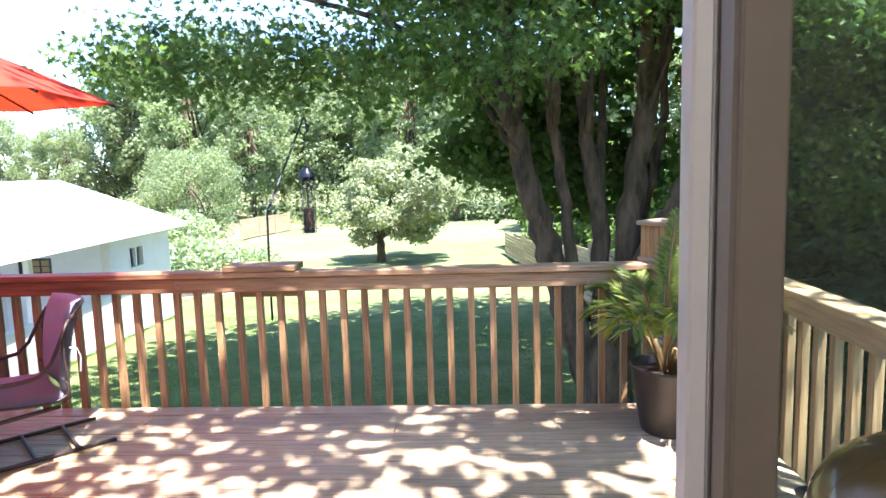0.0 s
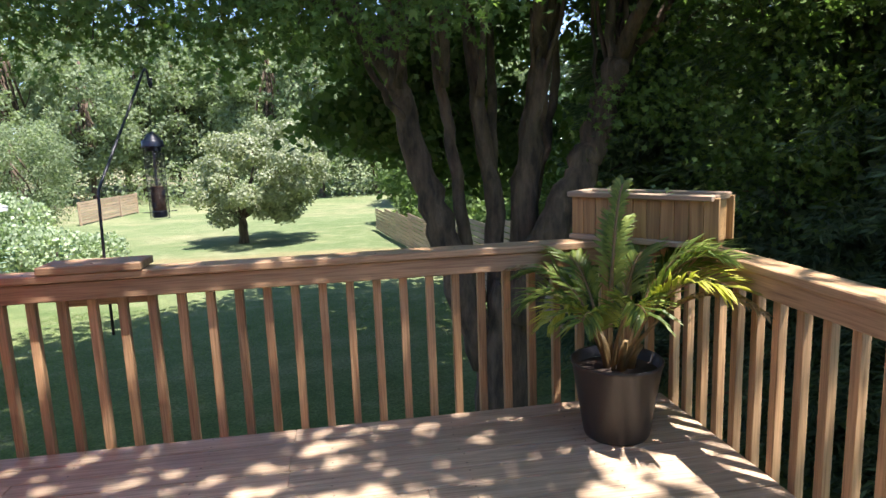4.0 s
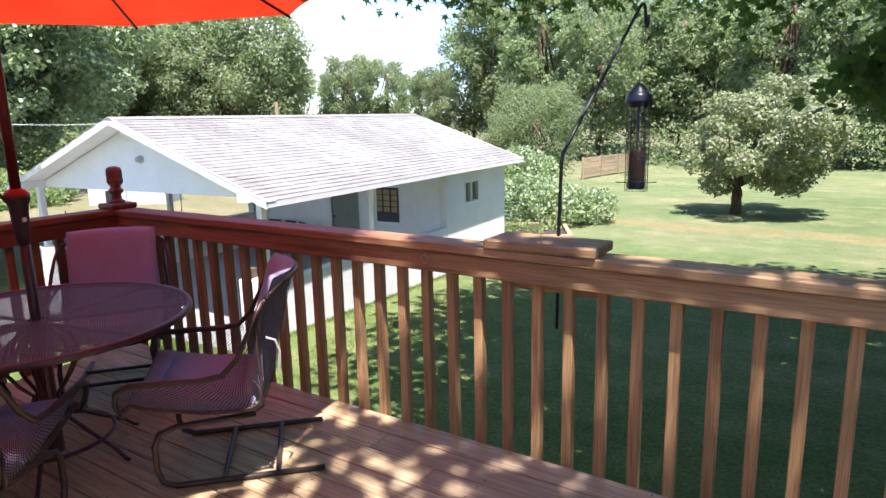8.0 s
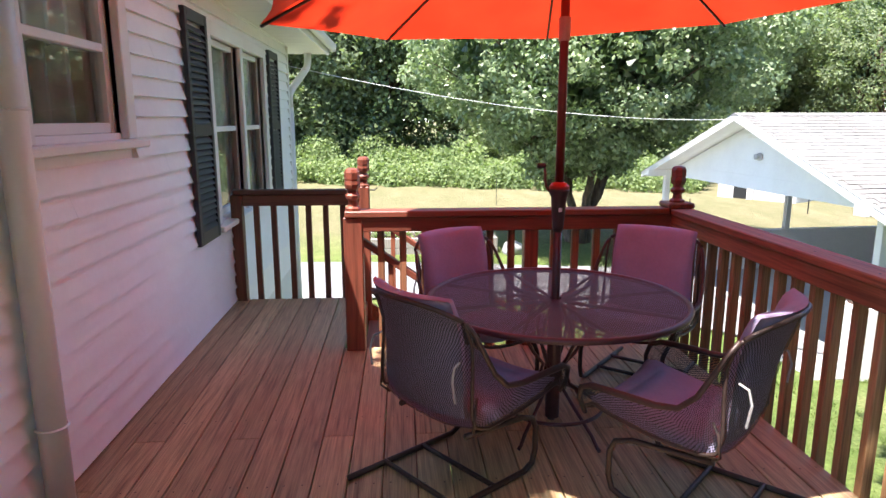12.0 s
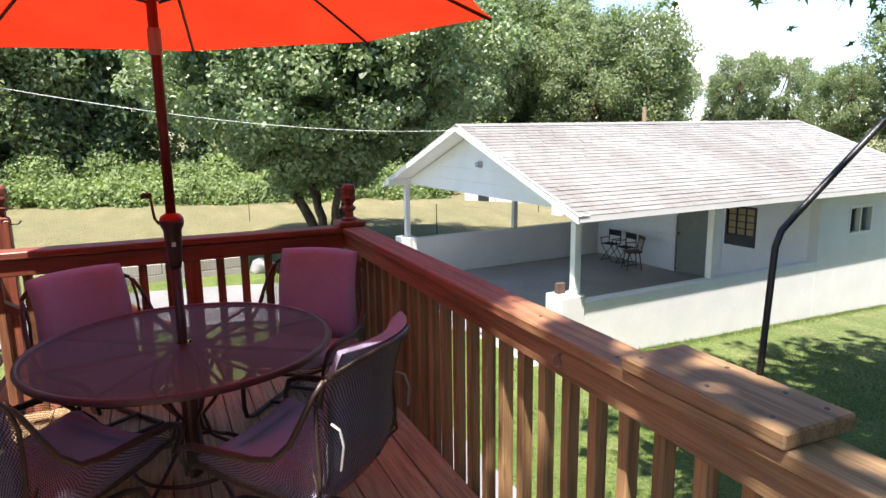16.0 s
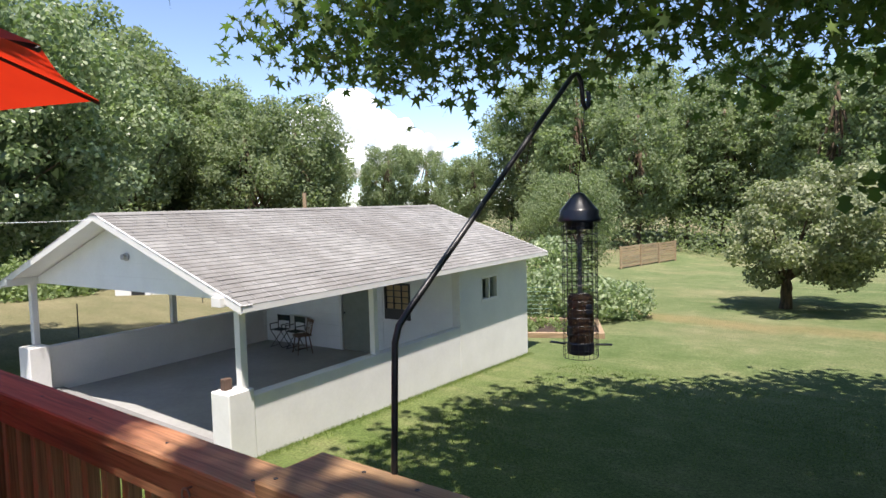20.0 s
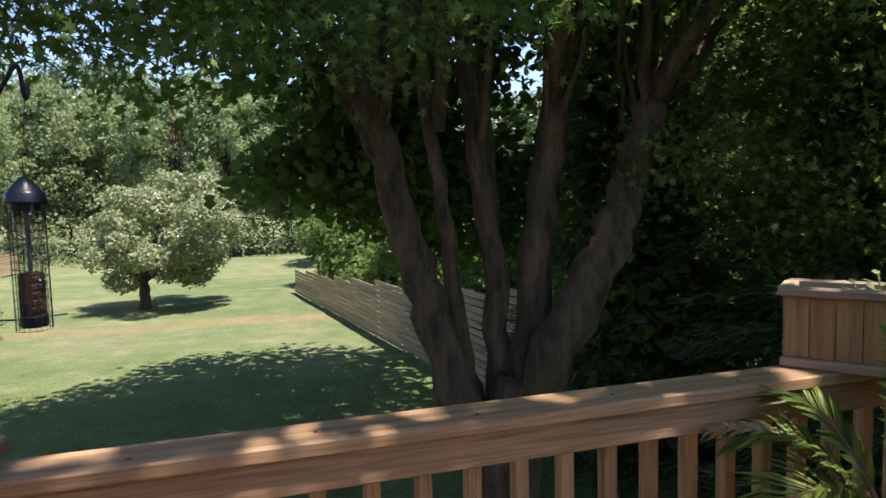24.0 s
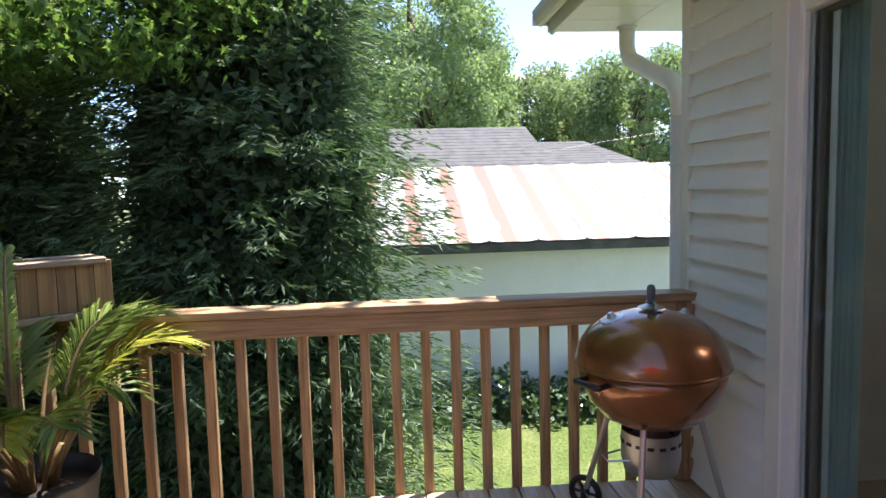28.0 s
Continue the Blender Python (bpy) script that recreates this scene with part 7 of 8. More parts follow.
evergreen("cedar_tree", "dense dark green cedar beside the deck", 5.6, 3.4, 9.0, 2.0, 51, 150000, size=0.108)
evergreen("cedar_tree", "dense dark green cedar behind the rail", 6.0, 6.4, 9.5, 2.5, 52, 125000, size=0.118)
evergreen("cedar_tree", "dark cedar close behind the maple", 5.1, 10.0, 9.0, 2.0, 55, 46000, size=0.16)
evergreen("cedar_tree", "tall dark cedar further off", 8.8, 9.0, 11.0, 3.0, 53, 23000, size=0.27)
evergreen("cedar_tree", "tall dark cedar further off", 7.5, 13.5, 11.0, 2.6, 54, 20000, size=0.28)

gtree = broad_tree("garden_tree", "sunlit light green tree behind the shed", 9.5, 0.4, LIGHT_LEAF, 43, 60000, 0.0125, 0.15, 60, loose=1.6, puff=0.55)
gtree.matrix_basis = pose(38.0, 0.5, ground_z(38.0, 0.5)) @ Matrix.Scale(1.75, 4)

# thicket behind the board fence
rt = np.random.default_rng(67)
tb = []
for k in range(46):
    q = k / 45
    x, y, r = 5.9 - 2.6 * q + rt.uniform(-0.3, 1.6), 10.5 + 24 * q, rt.uniform(0.9, 1.7)
    tb.append(((x, y, ground_z(x, y) + r * rt.uniform(0.6, 2.2)), (r, r, r * 1.1)))
for k in range(16):
    x, y, r = rt.uniform(4.4, 7.8), rt.uniform(8.2, 11.5), rt.uniform(0.8, 1.2)
    tb.append(((x, y, rt.uniform(-0.6, 3.4)), (r, r, r)))
for k in range(14):
    x, y, r = rt.uniform(5.2, 8.6), rt.uniform(10.5, 14.0), rt.uniform(0.8, 1.3)
    tb.append(((x, y, rt.uniform(2.8, 6.6)), (r, r, r)))
tp, _ = blob_points(rt, 78000, tb, 0.3)
part("thicket", leaf_mesh("thicket", tp, rt.uniform(0.14, 0.25, len(tp)), LEAFLET, THICKET_LEAF, rt, flat=0.2), None)
tagged(bpy.data.objects["thicket"], "dark green leafy thicket behind the board fence", "thicket", kind="stuff")

# scrub under and behind the woods
ru = np.random.default_rng(65)
ub = []
for k in range(150):
    az = radians(-34 + 154 * k / 149)
    d = (56 if k % 3 else 64) + ru.uniform(-3, 3)
    if az > radians(27) and az < radians(52):
        d = 84 + ru.uniform(-4, 4)
    if az > radians(62):
        d = 47 + ru.uniform(-2, 2)
    x, y = -d * math.sin(az), 3 + d * math.cos(az)
    r = ru.uniform(1.6, 2.8)
    ub.append(((x, y, ground_z(x, y) + r * 0.6), (r * 1.3, r * 1.3, r)))
up2, _ = blob_points(ru, 70000, ub, 0.4)
part("undergrowth", leaf_mesh("undergrowth", up2, ru.uniform(0.2, 0.34, len(up2)), LEAFLET, WOODS_LEAF, ru, flat=0.3), None)
tagged(bpy.data.objects["undergrowth"], "dark green scrub below the woodland trees", "undergrowth", kind="stuff")

# hedge of vines along the west lawn
rh = np.random.default_rng(61)
hb = []
for k in range(170):
    deg = 66 + 52 * rh.random()
    back = rh.random()
    d = float(np.interp(deg, [62, 80, 90, 118], [31.5, 30.5, 32.5, 36.0])) + 0.6 + 4.0 * back
    tall = (0.7 + 0.5 * math.sin(deg * 0.9) + 0.3 * math.sin(deg * 2.3)) * (1.25 if deg > 84 else 0.85)
    x, y = -d * math.sin(radians(deg)), 3 + d * math.cos(radians(deg))
    r = rh.uniform(0.35, 0.8) + 0.35 * back
    hb.append(((x, y, ground_z(x, y) + r * 0.4 + back * tall * rh.uniform(0.4, 1.0)), (r * 1.25, r * 1.25, r)))
hp, hd = blob_points(rh, 80000, hb, 0.3)
part("vine_bank", leaf_mesh("vine_bank", hp, rh.uniform(0.12, 0.24, len(hp)), LEAFLET, VINE_LEAF, rh, out=hd + np.array((0.0, 0.0, 0.5)), loose=0.9), None)
tagged(bpy.data.objects["vine_bank"], "long bank of bright green leafy vines behind the field", "hedge", kind="stuff")

# vine-hung edge of the woods behind the bank
hw = []
for k in range(150):
    deg = 63 + 56 * rh.random()
    d = float(np.interp(deg, [62, 80, 90, 118], [36.5, 35.5, 37.5, 41.0])) + 3.5 * rh.random()
    x, y = -d * math.sin(radians(deg)), 3 + d * math.cos(radians(deg))
    r = rh.uniform(0.7, 1.9)
    hw.append(((x, y, ground_z(x, y) + 0.8 + rh.random() ** 1.3 * (7.5 + 2.5 * math.sin(deg * 0.7))), (r, r, r * 1.15)))
wp, wd = blob_points(rh, 60000, hw, 0.3)
part("woods_edge", leaf_mesh("woods_edge", wp, rh.uniform(0.18, 0.32, len(wp)), LEAFLET, WOODEDGE_LEAF, rh, out=wd + np.array((0.0, 0.0, 0.3)), loose=1.0), None)
tagged(bpy.data.objects["woods_edge"], "dark vine-hung foliage along the edge of the woods", "foliage", kind="stuff")

# bushes beside the garage
bush = thing("grape_bush", "tall light green leafy bush by the garage", "bush", pose(-10.6, 24.0, ground_z(-10.6, 24.0)))
bb = [((0, 0, 0.9), (1.6, 1.4, 0.9)), ((1.6, -0.8, 0.8), (1.3, 1.1, 0.8)), ((-1.0, 1.5, 1.4), (1.6, 1.4, 1.4)), ((2.4, 0.4, 0.6), (1.0, 1.0, 0.7))]
bp, _ = blob_points(rh, 9000, bb, 0.5)
part("leaves", leaf_mesh("leaves", bp, rh.uniform(0.09, 0.17, len(bp)), OVAL, GRAPE_LEAF, rh), None, bush)
part("stems", MB().tube([(0, 0, -0.1), (0.1, 0, 0.8), (0.3, 0.1, 1.4)], 0.03, 5).tube([(1.5, -0.8, -0.1), (1.5, -0.7, 0.9)], 0.03, 5), BARK, bush)
for bx, by, hh in ((-13.6, 31, 5.8),):
    s = broad_tree("young_tree", "uneven light green young tree behind the garage", hh, 0.5, WOODS_LEAF, int(60 + hh), 30000, 0.016, 0.06, 44, loose=1.6, puff=0.6)
    s.matrix_basis = pose(bx, by, ground_z(bx, by))

# ---- grass blades on the near lawn ----
rg = np.random.default_rng(91)
ng = 80000
gp_ = np.c_[rg.uniform(-8.0, 4.5, ng), 4.3 + 13.0 * rg.random(ng) ** 1.5, np.zeros(ng)]
gp_[:, 2] = np.interp(gp_[:, 1], [-20, 4, 8.5, 17.5, 30], [-1.9, -1.95, -2.08, -2.45, -2.6]) - 0.01
gp_ = gp_[~((gp_[:, 0] < -6.9) & (gp_[:, 1] < 18.5) & (gp_[:, 1] > 7.5)) & ~((gp_[:, 0] < -8.7) & (gp_[:, 1] < 8.8)) & ~((gp_[:, 0] < -3.5) & (gp_[:, 1] < 5.7))]
gax = np.c_[rg.normal(size=(len(gp_), 2)) * 0.5, np.ones(len(gp_))]
part("grass", leaf_mesh("grass", gp_, rg.uniform(0.03, 0.065, len(gp_)), [(-0.13, 0.0), (0.13, 0.0), (0.0, 1.0)], leaf_mat("grass_blade", (0.085, 0.14, 0.03), (0.185, 0.245, 0.065), 0.4), rg, axis=gax), None)
tagged(bpy.data.objects["grass"], "short green grass blades of the mown lawn", "grass", kind="stuff")

# taller tufts left by the mower along the garage wall
fr = []
for k in range(5200):
    q = GM @ Vector((WU + abs(rg.normal()) * 0.09 + 0.01, rg.uniform(-0.1, LEN - 0.6), 0))
    fr.append((q.x, q.y, ground_z(q.x, q.y) - 0.02))
fax = np.c_[rg.normal(size=(len(fr), 2)) * 0.45, np.ones(len(fr))]
part("grass_fringe", leaf_mesh("grass_fringe", fr, rg.uniform(0.03, 0.1, len(fr)), [(-0.09, 0.0), (0.09, 0.0), (0.0, 1.0)], bpy.data.materials["grass_blade"], rg, axis=fax), None)
tagged(bpy.data.objects["grass_fringe"], "uncut grass tufts along the garage wall", "grass", kind="stuff")

# ---- fences ----
fence = thing("board_fence", "long weathered horizontal board fence along the lawn", "fence")
F0, F1 = Vector((4.55, 11.3)), Vector((1.9, 31.3))
nf = 9
slat_m = MB().cbox(-1.16, 1.16, -0.01, 0.01, -0.06, 0.06, 0.002).mesh("slat", FENCEWOOD)
ang = math.degrees(math.atan2(F1.y - F0.y, F1.x - F0.x))
for k in range(nf):
    a, b = F0.lerp(F1, k / nf), F0.lerp(F1, (k + 1) / nf)
    c = (a + b) / 2
    gz, rows_f = ground_z(c.x, c.y), (14, 13, 12, 11, 10, 9, 8, 8, 7)[k]
    part("fence_post", MB().cbox(a.x - 0.045, a.x + 0.045, a.y - 0.045, a.y + 0.045, gz - 0.15, gz + 0.1 + 0.148 * rows_f, 0.004), FENCEWOOD, fence)
    for j in range(rows_f):
        part("slat", slat_m, None, fence, at=pose(c.x - 0.06, c.y, gz + 0.1 + 0.148 * j, 0, 0, ang))
fence2 = thing("board_fence", "low brown horizontal board fence at the end of the garden", "fence")
F0, F1 = Vector((-14.8, 40.6)), Vector((-14.0, 48.6))
ang = math.degrees(math.atan2(F1.y - F0.y, F1.x - F0.x))
slat2 = MB().cbox(-1.45, 1.45, -0.012, 0.012, -0.07, 0.07, 0.002).mesh("slat", FENCEWOOD)
for k in range(3):
    a, b = F0.lerp(F1, k / 3), F0.lerp(F1, (k + 1) / 3)
    c = (a + b) / 2
    gz = ground_z(c.x, c.y)
    for e in ((a, b) if k == 2 else (a,)):
        part("fence_post", MB().cbox(e.x - 0.06, e.x + 0.06, e.y - 0.06, e.y + 0.06, gz - 0.15, gz + 1.4, 0.004), FENCEWOOD, fence2)
    for j in range(8):
        part("slat", slat2, None, fence2, at=pose(c.x, c.y, gz + 0.15 + 0.165 * j, 0, 0, ang))

# ---- neighbour's shed with rusty roof, and house behind ----
SX, SY0, SY1 = 9.0, -9.0, 2.6
sz = ground_z(SX, 0)
shed = thing("shed", "white block shed with rusty streaked metal roof", "shed")
part("wall", MB().box(SX, SX + 0.2, SY0, SY1, sz - 0.3, 0.55), STUCCO, shed)
part("wall", MB().box(SX + 0.2, SX + 6, SY1 - 0.2, SY1, sz - 0.3, 0.55), STUCCO, shed)
part("wall", MB().box(SX + 0.2, SX + 6, SY0, SY0 + 0.2, sz - 0.3, 0.55), STUCCO, shed)
part("wall", MB().box(SX + 5.8, SX + 6, SY0 + 0.2, SY1 - 0.2, sz - 0.3, 0.55), STUCCO, shed)


def rust_mat():
    m, nt, b, link = mat("rusty_white_metal")
    geo = nt.nodes.new("ShaderNodeNewGeometry")
    sep = nt.nodes.new("ShaderNodeSeparateXYZ")
    link(geo.outputs["Position"], sep.inputs[0])
    n1 = noise_tex(nt, geo.outputs["Position"], 1.6, 4, 0.6, (0.5, 2.2, 1))
    y = maths(nt, "ADD", sep.outputs[1], maths(nt, "MULTIPLY", n1, 0.16))
    s = maths(nt, "ABSOLUTE", maths(nt, "SUBTRACT", maths(nt, "FRACT", maths(nt, "MULTIPLY", y, 1 / 0.72)), 0.5))
    band = ramp(nt, maths(nt, "ADD", s, maths(nt, "MULTIPLY", maths(nt, "SUBTRACT", n1, 0.5), 0.12)), [(0.13, (1, 1, 1)), (0.21, (0, 0, 0))])
    spots_ = ramp(nt, noise_tex(nt, geo.outputs["Position"], 2.5, 5, 0.7), [(0.6, (0, 0, 0)), (0.72, (1, 1, 1))])
    c = mix(nt, band, (0.3, 0.295, 0.29), (0.17, 0.052, 0.022))
    c = mix(nt, maths(nt, "MULTIPLY", spots_, 0.7), c, (0.34, 0.16, 0.1))
    link(c, b.inputs["Base Color"])
    b.inputs["Roughness"].default_value = 0.55
    bump(nt, b, n1, 0.2, 0.01)
    return m


RUST = rust_mat()
for k in range(16):
    y0 = SY0 - 0.2 + 0.755 * k
    a, b = Vector((SX - 0.3, 0, 0.62)), Vector((SX + 3.1, 0, 1.88))
    part("roof_sheet", MB().sheet(6, 1, lambda u, v: (a.x + (b.x - a.x) * v, y0 + 0.75 * u, a.z + (b.z - a.z) * v + (0.018 if u in (0.0, 1.0) else 0.0))), RUST, shed)
    part("seam", MB().tube([(a.x, y0, a.z + 0.015), (b.x, y0, b.z + 0.015)], 0.02, 5), RUST, shed)
part("roof_sheet", MB().add([(SX + 3.1, SY0 - 0.2, 1.88), (SX + 3.1, SY1 + 0.3, 1.88), (SX + 6.4, SY1 + 0.3, 0.6), (SX + 6.4, SY0 - 0.2, 0.6)], [(0, 1, 2, 3)]), RUST, shed)
# eave board in a dark, uneven grey
part("eave_board", MB().cbox(SX - 0.27, SX - 0.22, SY0 - 0.2, SY1 + 0.3, 0.46, 0.6, 0.005), plain("dark_eave_board", (0.1, 0.095, 0.09), 0.9, var=0.6, scale=3), shed)
SHINGLE_OLD = plain("old_grey_shingle", (0.1, 0.097, 0.093), 0.95, var=0.35, scale=2.5, bumpy=0.5)
nh = thing("house", "neighbour's house with grey shingle roof", "house")
part("wall", MB().box(22, 30, -8, 1.5, -2.2, 2.2), SIDING, nh)
part("roof", MB().add([(21.5, -4.0, 1.9), (21.5, 2.0, 1.9), (25.5, -3.6, 3.95), (25.5, 2.0, 3.95), (30.5, -4.0, 1.9), (30.5, 2.0, 1.9)], [(0, 2, 3, 1), (2, 4, 5, 3), (0, 4, 2), (1, 3, 5)]), SHINGLE_OLD, nh)
part("roof", MB().add([(22.5, -9.0, 1.7), (22.5, -3.9, 1.7), (26.0, -6.2, 3.35), (26.0, -3.7, 3.35), (30.5, -9.0, 1.7), (30.5, -3.9, 1.7)], [(0, 2, 3, 1), (2, 4, 5, 3), (0, 4, 2), (1, 3, 5)]), SHINGLE_OLD, nh)

# ---- carport chairs ----
DARKCLOTH = plain("dark_green_canvas", (0.02, 0.032, 0.028), 0.8, var=0.2, scale=20)


def folding_chair(u, v, deg):
    c = thing("folding_chair", "dark canvas folding director chair in the carport", "chair", GM @ pose(u, v, GF, 0, 0, deg) @ Matrix.Scale(0.75, 4), "carport chairs")
    part("seat", MB().cbox(-0.25, 0.25, -0.2, 0.2, 0.6, 0.625, 0.006), DARKCLOTH, c)
    part("backrest", MB().sheet(10, 4, lambda p, q: (-0.26 + 0.52 * p, 0.22 + 0.03 * math.sin(math.pi * p), 0.88 + 0.2 * q)).sheet(10, 4, lambda p, q: (0.26 - 0.52 * p, 0.228 + 0.03 * math.sin(math.pi * p), 0.88 + 0.2 * q)), DARKCLOTH, c)
    for s in (-1, 1):
        part("back_post", MB().cbox(s * 0.27 - 0.014, s * 0.27 + 0.014, 0.2, 0.225, 0.62, 1.1, 0.003), BLACK_METAL, c)
        part("arm_rest", MB().cbox(s * 0.27 - 0.025, s * 0.27 + 0.025, -0.22, 0.22, 0.8, 0.822, 0.004), BLACK_METAL, c)
        part("front_post", MB().cbox(s * 0.27 - 0.012, s * 0.27 + 0.012, -0.2, -0.176, 0.6, 0.8, 0.003), BLACK_METAL, c)
        for y in (-0.19, 0.19):
            part("leg", MB().tube([(s * 0.26, y, 0.61), (-s * 0.26, y + 0.012 * s, 0.02)], 0.013, 6), BLACK_METAL, c)
        part("foot_bar", MB().cbox(s * 0.26 - 0.014, s * 0.26 + 0.014, -0.22, 0.22, 0.0, 0.024, 0.004), BLACK_METAL, c)
    return c


folding_chair(-2.1, 5.85, 4)
folding_chair(-1.5, 5.82, -6)
stool = thing("wooden_chair", "dark wooden chair with spindle back beside the folding chairs", "chair", GM @ pose(-0.98, 5.55, GF, 0, 0, -25))
part("seat", MB().cbox(-0.2, 0.2, -0.19, 0.19, 0.44, 0.475, 0.012), DARKWOOD, stool)
for sx_ in (-1, 1):
    for sy_ in (-1, 1):
        part("leg", MB().tube([(0.14 * sx_, 0.13 * sy_, 0.445), (0.2 * sx_, 0.19 * sy_, 0.0)], [0.016, 0.013], 7), DARKWOOD, stool)
    part("stretcher", MB().tube([(0.18 * sx_, -0.17, 0.16), (0.18 * sx_, 0.17, 0.16)], 0.009, 6), DARKWOOD, stool)
    part("back_post", MB().tube([(0.17 * sx_, 0.165, 0.47), (0.185 * sx_, 0.23, 0.82)], 0.014, 7), DARKWOOD, stool)
for k in range(4):
    part("spindle", MB().tube([(-0.102 + 0.068 * k, 0.168, 0.47), (-0.11 + 0.073 * k, 0.225, 0.79)], 0.008, 6), DARKWOOD, stool)
part("top_rail", MB().cbox(-0.21, 0.21, 0.212, 0.246, 0.76, 0.845, 0.012), DARKWOOD, stool)

# ---- beyond the field: white block pump house, metal posts, pole ----
px_, py_ = -27.2, 17.9
pz_ = ground_z(px_, py_) - 0.05
pump = thing("pump_house", "low white block structure at the field's edge", "shed", pose(px_, py_, pz_, 0, 0, 34))
part("tank_body", MB().cbox(-1.5, 0.1, -0.8, 0.8, 0, 0.95, 0.03), STUCCO, pump)
# black plate stands in for the shade inside an opening
part("dark_opening", MB().cbox(-0.75, -0.15, -0.815, -0.8, 0.05, 0.7, 0.003), BLACK_METAL, pump)
part("tank_body", MB().cbox(0.12, 1.9, -0.7, 0.9, 0, 1.15, 0.03), plain("pale_grey_metal", (0.62, 0.62, 0.62), 0.5), pump)
part("lid", MB().cbox(0.05, 1.97, -0.77, 0.97, 1.152, 1.2, 0.01), TRIM, pump)
for x, y, h in ((-19.9, 11.4, 1.0), (-25.4, 5.9, 1.1), (-22.6, 17.2, 1.1)):
    pst = thing("metal_post", "thin rusty metal post in the dry field", "post", pose(x, y, ground_z(x, y)))
    part("stake", MB().cbox(-0.018, 0.018, -0.012, 0.012, -0.2, h, 0.003), BLACK_METAL, pst)
upole = thing("utility_pole", "grey wooden utility pole beyond the garage roof", "pole", pose(-22.5, 22.5, ground_z(-22, 22)))
part("shaft", MB().lathe([(0.11, -0.2), (0.09, 4.35)], 12), GREYWOOD, upole)

# ---- vegetable bed behind the garage ----
bed = thing("garden_bed", "raised soil bed with timber edging and low plants", "garden bed", pose(-9.3, 21.0, ground_z(-9.3, 21.0), 0, 0, 28))
part("edging", MB().cbox(-1.5, 1.5, -1.3, -1.15, -0.1, 0.16, 0.01), GREYWOOD, bed)
part("edging", MB().cbox(-1.5, 1.5, 1.15, 1.3, -0.1, 0.16, 0.01), GREYWOOD, bed)
for x in (-1.5, 1.35):
    part("edging", MB().cbox(x, x + 0.15, -1.148, 1.148, -0.1, 0.155, 0.01), GREYWOOD, bed)
part("soil", MB().sheet(20, 16, lambda u, v: (-1.35 + 2.7 * u, -1.15 + 2.3 * v, 0.06 + 0.05 * noise.noise(Vector((u * 9, v * 9, 0))))), SOIL, bed)
rb = np.random.default_rng(71)
bedp = np.repeat(np.c_[rb.uniform(-1.2, 1.2, 26), rb.uniform(-1, 1, 26), np.full(26, 0.12)], 40, 0) + rb.normal(size=(26 * 40, 3)) * (0.1, 0.1, 0.1)
bedp[:, 2] = np.abs(bedp[:, 2])
part("seedling", leaf_mesh("seedling", bedp, rb.uniform(0.06, 0.12, len(bedp)), OVAL, VINE_LEAF, rb), None, bed)["kind"] = "stuff"
rbed = thing("garden_bed", "grey timber walled raised bed with low plants by the drive", "garden bed", pose(-16.55, 2.8, ground_z(-16.55, 2.8)))
BEDWOOD = wood("grey_bed_timber", (0.34, 0.31, 0.28), (0.22, 0.2, 0.18), grey=0.6)
for j in range(2):
    for y0_, y1_ in ((-1.9, -0.62 + 0.5 * j), (-0.61 + 0.5 * j, 0.72 - 0.3 * j), (0.73 - 0.3 * j, 1.75)):
        part("timber", MB().cbox(0.45, 0.58, y0_, y1_, -0.1 + 0.26 * j, 0.155 + 0.26 * j, 0.012), BEDWOOD, rbed)
        part("timber", MB().cbox(-0.58, -0.45, y0_, y1_, -0.1 + 0.26 * j, 0.155 + 0.26 * j, 0.012), BEDWOOD, rbed)
    for y0_ in (-1.9, 1.62):
        part("timber", MB().cbox(-0.449, 0.449, y0_, y0_ + 0.13, -0.1 + 0.26 * j, 0.153 + 0.26 * j, 0.012), BEDWOOD, rbed)
part("soil", MB().sheet(10, 20, lambda u, v: (-0.449 + 0.898 * u, -1.76 + 3.37 * v, 0.33 + 0.04 * noise.noise(Vector((u * 5, v * 16, 2))))), SOIL, rbed)
rbp = np.repeat(np.c_[rb.uniform(-0.35, 0.35, 22), rb.uniform(-1.7, 1.55, 22), np.full(22, 0.42)], 36, 0) + rb.normal(size=(22 * 36, 3)) * (0.09, 0.09, 0.09)
rbp[:, 2] = np.maximum(rbp[:, 2], 0.36)
part("bed_plants", leaf_mesh("bed_plants", rbp, rb.uniform(0.05, 0.11, len(rbp)), OVAL, VINE_LEAF, rb), None, rbed)["kind"] = "stuff"
rk_ = thing("boulder", "rounded grey boulder beside the raised bed", "rock", pose(-16.0, 4.95, ground_z(-16.0, 4.95)))
bmr = bmesh.new()
bmesh.ops.create_icosphere(bmr, subdivisions=3, radius=0.3)
for v in bmr.verts:
    v.co += 0.09 * noise.noise_vector(v.co * 3.1)
    v.co.z = v.co.z * 0.8 + 0.1
rme = bpy.data.meshes.new("stone")
bmr.to_mesh(rme)
bmr.free()
rme.polygons.foreach_set("use_smooth", [True] * len(rme.polygons))
rme.materials.append(CONCRETE)
part("stone", rme, None, rk_)
GREENWIRE = plain("green_wire", (0.05, 0.16, 0.11), 0.5)
wf = thing("wire_fence", "green wire garden fence in front of the leafy bush", "fence", pose(-10.3, 22.9, ground_z(-10.3, 22.9), 0, 0, 29))
for k in range(4):
    part("stake", MB().tube([(-1.2 + 1.3 * k, 0, -0.1), (-1.2 + 1.3 * k, 0, 1.15)], 0.018, 6), GREENWIRE, wf)
